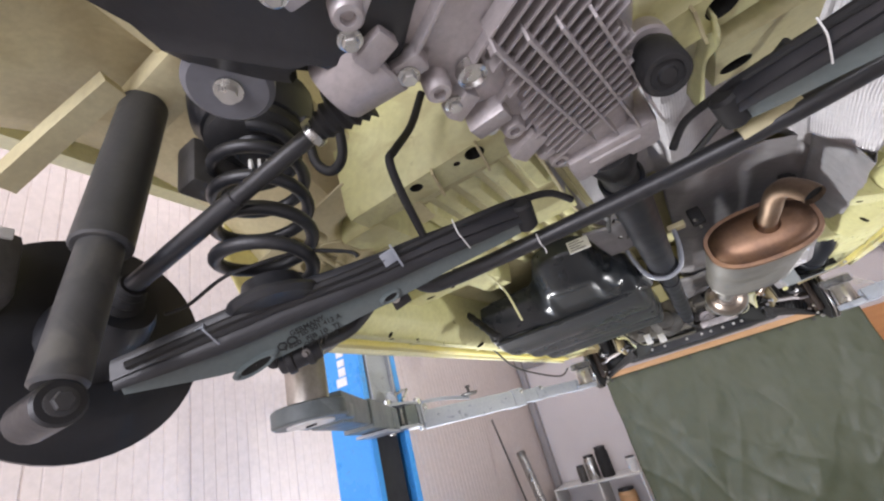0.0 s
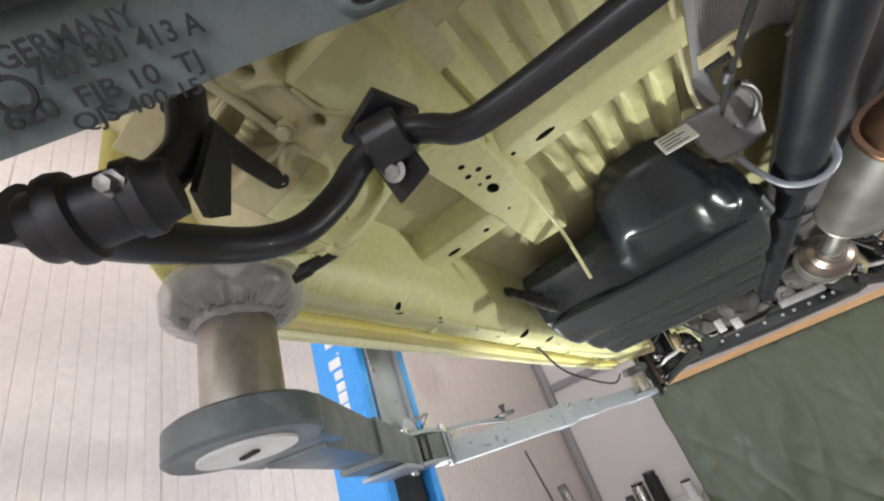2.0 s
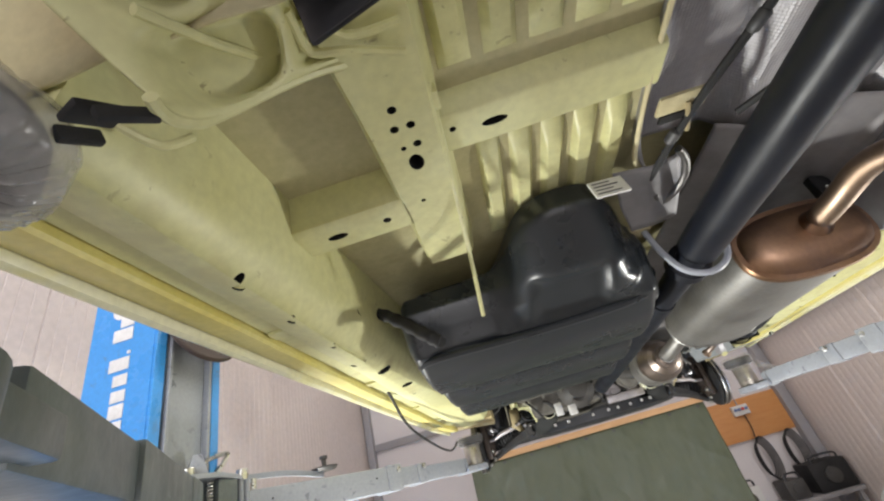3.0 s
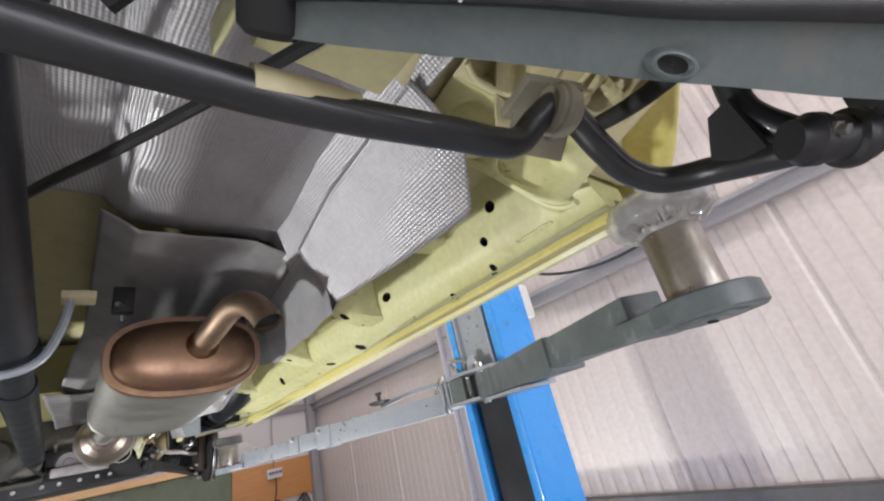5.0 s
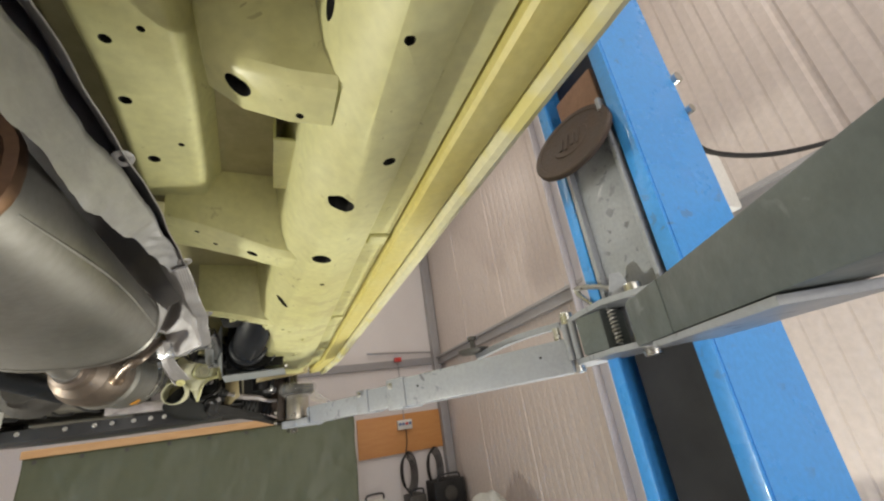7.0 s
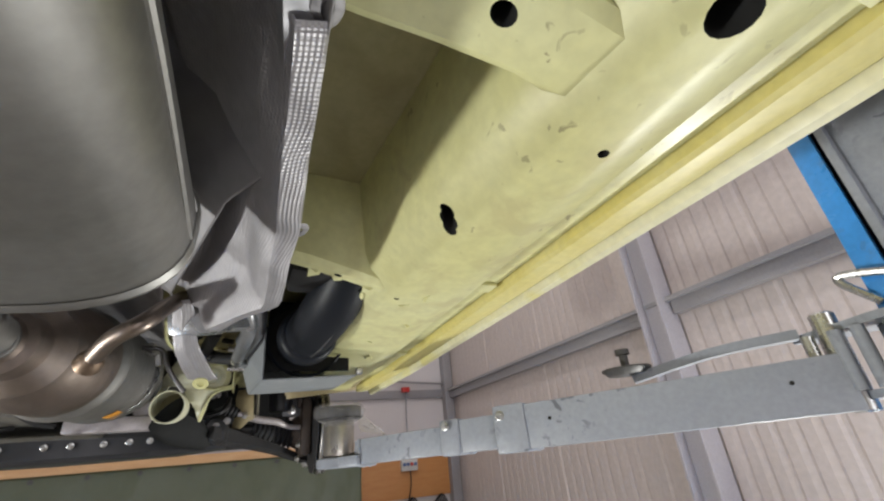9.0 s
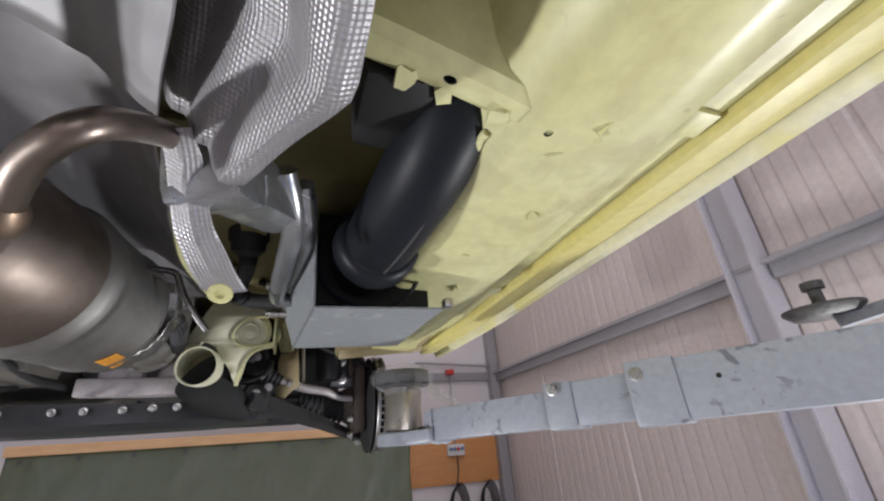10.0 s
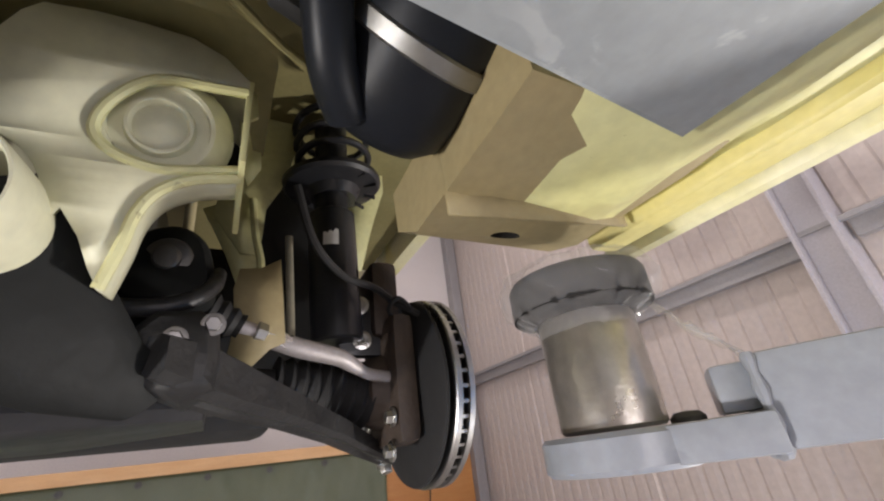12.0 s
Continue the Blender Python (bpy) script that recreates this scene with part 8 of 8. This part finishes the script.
    box(m, (min(s * 0.67, s * 0.72), 3.545, 1.83), (max(s * 0.67, s * 0.72), 3.64, 1.97), 0.015)
    kn = part("wheel_knuckle", m, RUSTY, van, "rusty dark wheel knuckle")
    for y, z in ((3.52, 1.70), (3.64, 1.70), (3.53, 1.655), (3.66, 1.80)):
        m = B()
        bolt(m, (s * 0.685, y, z), (-s, 0, 0), 0.010, 0.012)
        part("knuckle_bolt", m, ZINC, kn)
    # drive shaft boot
    m = B()
    boot(m, (s * 0.66, 3.585, 1.742), (s * 0.52, 3.565, 1.766), 0.052, 0.036, 8)
    bt = part("drive_shaft_boot", m, RUBBER, van, "black ribbed drive shaft boot")
    m = B()
    cyl(m, (s * 0.52, 3.565, 1.766), (s * 0.30, 3.54, 1.775), 0.017, n=16)
    part("drive_shaft", m, SATIN, bt)
    # tie rod
    m = B()
    tube(m, [(s * 0.46, 3.437, 1.810), (s * 0.496, 3.448, 1.798), (s * 0.539, 3.46, 1.787), (s * 0.595, 3.48, 1.779), (s * 0.625, 3.497, 1.768), (s * 0.650, 3.512, 1.761), (s * 0.70, 3.535, 1.760), (s * 0.742, 3.55, 1.762)], lambda k: 0.0085 + 0.0045 * math.sin(min(1.0, k * 1.6) * 3.1) + 0.004 * (k > 0.86), 14, 6)
    tr = part("tie_rod", m, ALU, van, "silver forged tie rod")
    m = B()
    lathe(m, axis_m((s * 0.482, 3.443, 1.803), (s * 0.539, 3.46, 1.787)), [(0.010, 0), (0.0145, 0.002), (0.0145, 0.013), (0.011, 0.015), (0.0115, 0.017), (0.013, 0.022), (0.013, 0.046), (0.010, 0.050)], 8)
    part("lock_nut", m, ZINC, tr)
    m = B()
    boot(m, (s * 0.385, 3.425, 1.842), (s * 0.468, 3.440, 1.807), 0.036, 0.016, 7)
    part("rack_boot", m, RUBBER, tr)
    # strut
    m = B()
    cyl(m, (s * 0.612, 3.555, 1.82), (s * 0.600, 3.545, 2.05), 0.041, n=28, bevel=0.004)
    cyl(m, (s * 0.600, 3.545, 2.04), (s * 0.597, 3.535, 2.24), 0.030, n=24)
    box(m, (min(s * 0.615, s * 0.73), 3.56, 1.80), (max(s * 0.615, s * 0.73), 3.585, 1.90), 0.008)
    stt = part("front_strut", m, SATIN, van, "glossy black front strut")
    m = B()
    lathe(m, axis_m((s * 0.603, 3.545, 2.105), (s * 0.601, 3.543, 2.13)), [(0.04, -0.02), (0.05, -0.004), (0.084, 0.002), (0.089, 0.008), (0.089, 0.016), (0.080, 0.020), (0.03, 0.022)], 40)
    part("spring_plate", m, SATIN, stt)
    m = B()
    pts = []
    for i in range(36):
        a = 2 * math.pi * i / 12
        k = i / 35
        pts.append(V(s * (0.606 - 0.01 * k + 0.066 * math.cos(a)), 3.543 - 0.01 * k + 0.066 * math.sin(a), 2.14 + 0.11 * k))
    tube(m, pts, 0.007, 8, 3)
    part("front_spring", m, SATIN, stt)
    m = B()
    for k in range(12):
        a = 2 * math.pi * k / 12
        obox(m, Matrix.Translation((s * (0.603 + 0.070 * math.cos(a)), 3.545 + 0.070 * math.sin(a), 2.1045)) @ pose(0, 0, 0, 0, 0, math.degrees(a)), (0.022, 0.004, 0.006))
    part("plate_ribs", m, SATIN, stt)
    m = B()
    sheet(m, lambda u, v: V(s * 0.6035, 3.548, 1.972) + V(0.0418 * math.cos(radians(235 + 35 * u)), 0.0418 * math.sin(radians(235 + 35 * u)), 0.070 * v), 8, 2)
    part("paper_label", m, PAPER, stt, "white label")
    m = B()
    bolt(m, (s * 0.650, 3.556, 1.885), (-0.2 * s, -1, 0), 0.011, 0.010)
    part("strut_bolt", m, ZINC, stt)
    m = B()
    bolt(m, (s * 0.652, 3.556, 1.825), (-0.2 * s, -1, 0), 0.011, 0.010)
    part("strut_bolt", m, ZINC, stt)
    m = B()
    tube(m, [(s * 0.52, 3.40, 2.0), (s * 0.55, 3.43, 1.93), (s * 0.60, 3.47, 1.90), (s * 0.66, 3.50, 1.895), (s * 0.70, 3.52, 1.88), (s * 0.74, 3.50, 1.85)], 0.006, 8)
    part("brake_hose", m, RUBBER, van)
    m = B()
    tube(m, [(s * 0.70, 3.53, 1.855), (s * 0.685, 3.51, 1.865), (s * 0.70, 3.50, 1.88), (s * 0.73, 3.51, 1.86)], 0.004, 8)
    part("sensor_wire", m, RUBBER, van)
    # sill end and fender liner, dusty tan with their shade in the colour
    m = B()

    def liner(u, v):
        a = radians(181 - 68 * u)
        return V(s * (0.60 + 0.21 * v), 3.56 + 0.42 * math.cos(a), 1.815 + 0.02 * v + 0.40 * math.sin(a) * 0.95)
    sheet(m, liner, 20, 6)
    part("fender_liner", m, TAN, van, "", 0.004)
    m = B()
    rings = []
    for x in (0.60, 0.66, 0.74, 0.80):
        rings.append([V(s * x, 3.02, 1.838), V(s * x, 3.06, 1.834), V(s * x, 3.20, 1.836 - 0.1 * max(0, 0.70 - x)), V(s * x, 3.245, 1.85), V(s * x, 3.25, 1.90), V(s * x, 3.02, 1.92)])
    ring_loft(m, rings)
    se = part("sill_end", m, TAN, van, "dusty tan sill end plate, darkened for shade")
    c2 = B()
    lathe(c2, Matrix.Translation((s * 0.645, 3.155, 1.83)), [(0.006, -0.03), (0.006, 0.05)], 12)
    lathe(c2, Matrix.Translation((s * 0.70, 3.20, 1.83)) @ Matrix.Diagonal((2.0, 1, 1, 1)), [(0.009, -0.03), (0.009, 0.05)], 14)
    cut(se, c2, CAVITY)


for s in (1, -1):
    front_corner(s)

# front subframe, gearbox and engine parts
bm = B()
rings = []
for x, y, z, w, h in ((-0.44, 3.46, 1.70, 0.06, 0.05), (-0.30, 3.42, 1.69, 0.12, 0.05), (0.0, 3.38, 1.685, 0.13, 0.055), (0.30, 3.42, 1.69, 0.12, 0.05), (0.44, 3.46, 1.70, 0.06, 0.05)):
    rings.append([V(x, y - w, z + h), V(x, y - w, z + 0.01), V(x, y - w * 0.85, z), V(x, y + w * 0.85, z), V(x, y + w, z + 0.01), V(x, y + w, z + h)])
ring_loft(bm, rings)
fs = part("front_subframe", bm, SATIN, van, "satin black front subframe")
for x in (-0.28, -0.20, -0.06, 0.03, 0.085, 0.155, 0.216, 0.262):
    bm = B()
    bolt(bm, (x, 3.235 - 0.02 * (abs(x) > 0.2), 1.722), (0, -1, -0.3), 0.0055, 0.010)
    part("subframe_bolt", bm, ZINC, fs)
bm = B()
box(bm, (0.05, 3.245, 1.752), (0.262, 3.29, 1.792), 0.006)
lathe(bm, axis_m((0.110, 3.36, 1.825), (0.110, 3.26, 1.80)), [(0.05, 0), (0.05, 0.04), (0.044, 0.046), (0.02, 0.046), (0.018, 0.055), (0.001, 0.055)], 28)
lathe(bm, axis_m((0.222, 3.35, 1.815), (0.222, 3.26, 1.795)), [(0.034, 0), (0.034, 0.04), (0.029, 0.046), (0.001, 0.046)], 28)
part("steering_rack_plate", bm, ALU, van, "pale cast steering rack cover")
bm = B()
box(bm, (-0.38, 3.12, 1.78), (0.02, 3.9, 2.1), 0.03)
gb = part("gearbox", bm, CASTM, van, "dull grey-brown gearbox casting")
bm = B()
box(bm, (-0.45, 3.02, 1.875), (0.265, 3.5, 2.1), 0.03)
part("gear_case", bm, CASTM, gb)
bm = B()
CV = axis_m((0.185, 3.19, 1.87), (0.205, 3.07, 1.825))
lathe(bm, CV, [(0.070, 0), (0.072, 0.03), (0.068, 0.040), (0.060, 0.044), (0.052, 0.066), (0.036, 0.078), (0.024, 0.080), (0.022, 0.088), (0.001, 0.088)], 36)
bc = part("bearing_cover", bm, CASTM, gb, "round dark cast cover")
for k in range(7):
    a = 2 * math.pi * k / 7
    bm = B()
    bolt(bm, CV @ V(0.064 * math.cos(a), 0.064 * math.sin(a), 0.041), V(0.020, -0.12, -0.045), 0.005, 0.007)
    part("cover_bolt", bm, DULLST, bc)
for gx in (-0.3, -0.2, -0.02, 0.06):
    bm = B()
    box(bm, (gx - 0.006, 2.99, 1.86), (gx + 0.006, 3.3, 1.9), 0.002)
    part("cast_rib", bm, CASTM, gb)
bm = B()
lathe(bm, axis_m((-0.12, 3.12, 1.86), (-0.12, 3.0, 1.85)), [(0.10, 0), (0.10, 0.03), (0.07, 0.08), (0.05, 0.12)], 28)
part("output_neck", bm, DULL, gb)
bm = B()
tube(bm, [(0.13, 3.01, 1.905), (0.19, 2.99, 1.905), (0.24, 3.0, 1.89), (0.268, 3.05, 1.868), (0.262, 3.12, 1.85), (0.235, 3.22, 1.84)], 0.016, 14, 7)
part("engine_hose", bm, RUBBER, van)
bm = B()
tube(bm, [(0.2665, 3.045, 1.870), (0.268, 3.08, 1.860), (0.262, 3.12, 1.85)], 0.0175, 14, 5)
part("hose_sleeve", bm, SHOCKM, van, "grey sleeve on the engine hose")
strip_sheet([(2.93, [(0.225, 1.890), (0.262, 1.882), (0.300, 1.893)]), (2.97, [(0.228, 1.884), (0.265, 1.872), (0.305, 1.885)]), (3.01, [(0.235, 1.890), (0.268, 1.880), (0.303, 1.892)])], 14, "foil_patch", SHINY, 0.012, label="pale crumpled foil patch")
bm = B()
box(bm, (0.02, 3.32, 1.80), (0.34, 3.9, 2.1), 0.03)
part("engine_sump", bm, DULL, van)
bm = B()
cyl(bm, (-0.5, 3.55, 1.735), (0.5, 3.55, 1.735), 0.014, n=14)
part("front_stabilizer", bm, SATIN, van)
bm = B()
box(bm, (-0.2, 3.0, 1.73), (-0.16, 3.03, 1.78), 0.003)
part("connector_tag", bm, CHALK, van, "white connector tag")
bm = B()
box(bm, (-0.27, 2.95, 1.74), (-0.235, 2.98, 1.80), 0.003)
part("connector_tag", bm, CHALK, van, "white connector tag")
for k in range(5):
    bm = B()
    x = -0.42 + 0.085 * k
    tube(bm, [(x, 3.22, 1.95), (x + 0.02, 3.14, 1.875 - 0.015 * (k % 3)), (x + 0.06, 3.11, 1.81 + 0.012 * (k % 2)), (x + 0.09, 3.17, 1.77 + 0.01 * (k % 3)), (x + 0.11, 3.26, 1.775)], 0.006 + 0.002 * (k % 3), 8)
    part("engine_hose", bm, RUBBER, van)
# engine bay panels with their shade put into the olive colour
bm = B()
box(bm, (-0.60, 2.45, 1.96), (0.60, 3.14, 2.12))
bk = part("bulkhead", bm, OLIVE, van, "dirty olive-yellow engine bay panel, darkened for shade")
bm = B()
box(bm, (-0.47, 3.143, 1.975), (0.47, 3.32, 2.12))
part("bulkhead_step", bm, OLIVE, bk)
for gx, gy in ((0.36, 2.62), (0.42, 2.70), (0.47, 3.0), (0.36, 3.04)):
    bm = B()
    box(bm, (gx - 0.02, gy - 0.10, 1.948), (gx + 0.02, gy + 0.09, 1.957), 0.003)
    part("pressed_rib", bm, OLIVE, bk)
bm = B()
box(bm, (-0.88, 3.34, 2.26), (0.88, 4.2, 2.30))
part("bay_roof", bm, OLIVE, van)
for x, y, z, a in ((0.345, 3.015, 1.94, 25), (0.372, 3.07, 1.942, 40), (0.335, 2.93, 1.94, 10)):
    bm = B()
    obox(bm, Matrix.Translation((x, y, z)) @ pose(0, 0, 0, 25, 20, a), (0.032, 0.014, 0.003), 0.001)
    part("bent_tab", bm, YEL, bk, "yellow bent metal tab")
bm = B()
box(bm, (-0.55, 3.8, 1.72), (0.55, 4.0, 2.1), 0.03)
part("engine_block", bm, RUBBER, van)

# round air duct in front of the box and lines above
bm = B()
lathe(bm, axis_m((0.572, 3.04, 1.944), (0.546, 3.16, 1.895)), [(0.05, -0.05), (0.058, -0.02), (0.062, 0.085), (0.058, 0.112), (0.046, 0.126), (0.02, 0.134), (0.001, 0.135)], 40)
ad = part("air_cowl", bm, COWLM, van, "satin black air cowl", sharp=60)
bm = B()
lathe(bm, axis_m((0.5641, 3.0763, 1.9292), (0.5564, 3.1118, 1.9147)), [(0.0612, 0), (0.0632, 0.002), (0.0632, 0.013), (0.0612, 0.015)], 32)
part("clamp_band", bm, STEEL, ad)
bm = B()
tube(bm, [(0.478, 2.955, 1.900), (0.474, 2.985, 1.930), (0.477, 3.02, 1.945), (0.484, 3.05, 1.915), (0.497, 3.09, 1.880), (0.515, 3.12, 1.868)], 0.017, 14, 6)
part("cowl_hose", bm, COWLM, ad, "black hose beside the cowl", sharp=60)
bm = B()
tube(bm, [(0.372, 2.89, 1.925), (0.362, 2.93, 1.905), (0.372, 2.985, 1.898), (0.395, 3.0, 1.905)], 0.0045, 8, 6)
part("vent_line", bm, RUBBER, van)
for k in range(3):
    bm = B()
    tube(bm, [(0.27 + 0.03 * k, 2.75, 1.945), (0.29 + 0.03 * k, 2.95, 1.94 - 0.006 * k), (0.345 + 0.022 * k, 3.06, 1.940), (0.44 + 0.014 * k, 3.12 + 0.01 * k, 1.945), (0.50 + 0.012 * k, 3.17, 1.955)], 0.0034, 8)
    part("brake_line", bm, OLIVE, van, "oversprayed brake line")
for x, y, z, a in ((0.47, 3.10, 1.94, 10), (0.43, 3.02, 1.948, -20), (0.36, 2.95, 1.945, 35)):
    bm = B()
    obox(bm, Matrix.Translation((x, y, z)) @ pose(0, 0, 0, 10, 15, a), (0.030, 0.016, 0.014), 0.004)
    part("line_holder", bm, RUBBER, van)

# loose wire at the west sill
bm = B()
tube(bm, [(-0.80, 1.83, 1.93), (-0.825, 1.86, 1.89), (-0.84, 2.0, 1.84), (-0.85, 2.2, 1.775), (-0.85, 2.6, 1.735), (-0.84, 2.86, 1.72), (-0.83, 2.98, 1.735), (-0.82, 3.05, 1.765)], 0.005, 8)
part("hanging_wire", bm, RUBBER, van, "thin black wire hanging below the sill")
# body shell above, closing the van
bm = B()
box(bm, (-0.93, -1.2, 2.40), (0.93, 4.4, 2.46), 0.02)
for s in (1, -1):
    box(bm, (min(s * 0.90, s * 0.94), -1.2, 2.22), (max(s * 0.90, s * 0.94), 0.80, 2.44))
    box(bm, (min(s * 0.90, s * 0.94), 3.16, 2.2), (max(s * 0.90, s * 0.94), 4.4, 2.44))
part("body_shell", bm, WHITE, van, "white van body above")
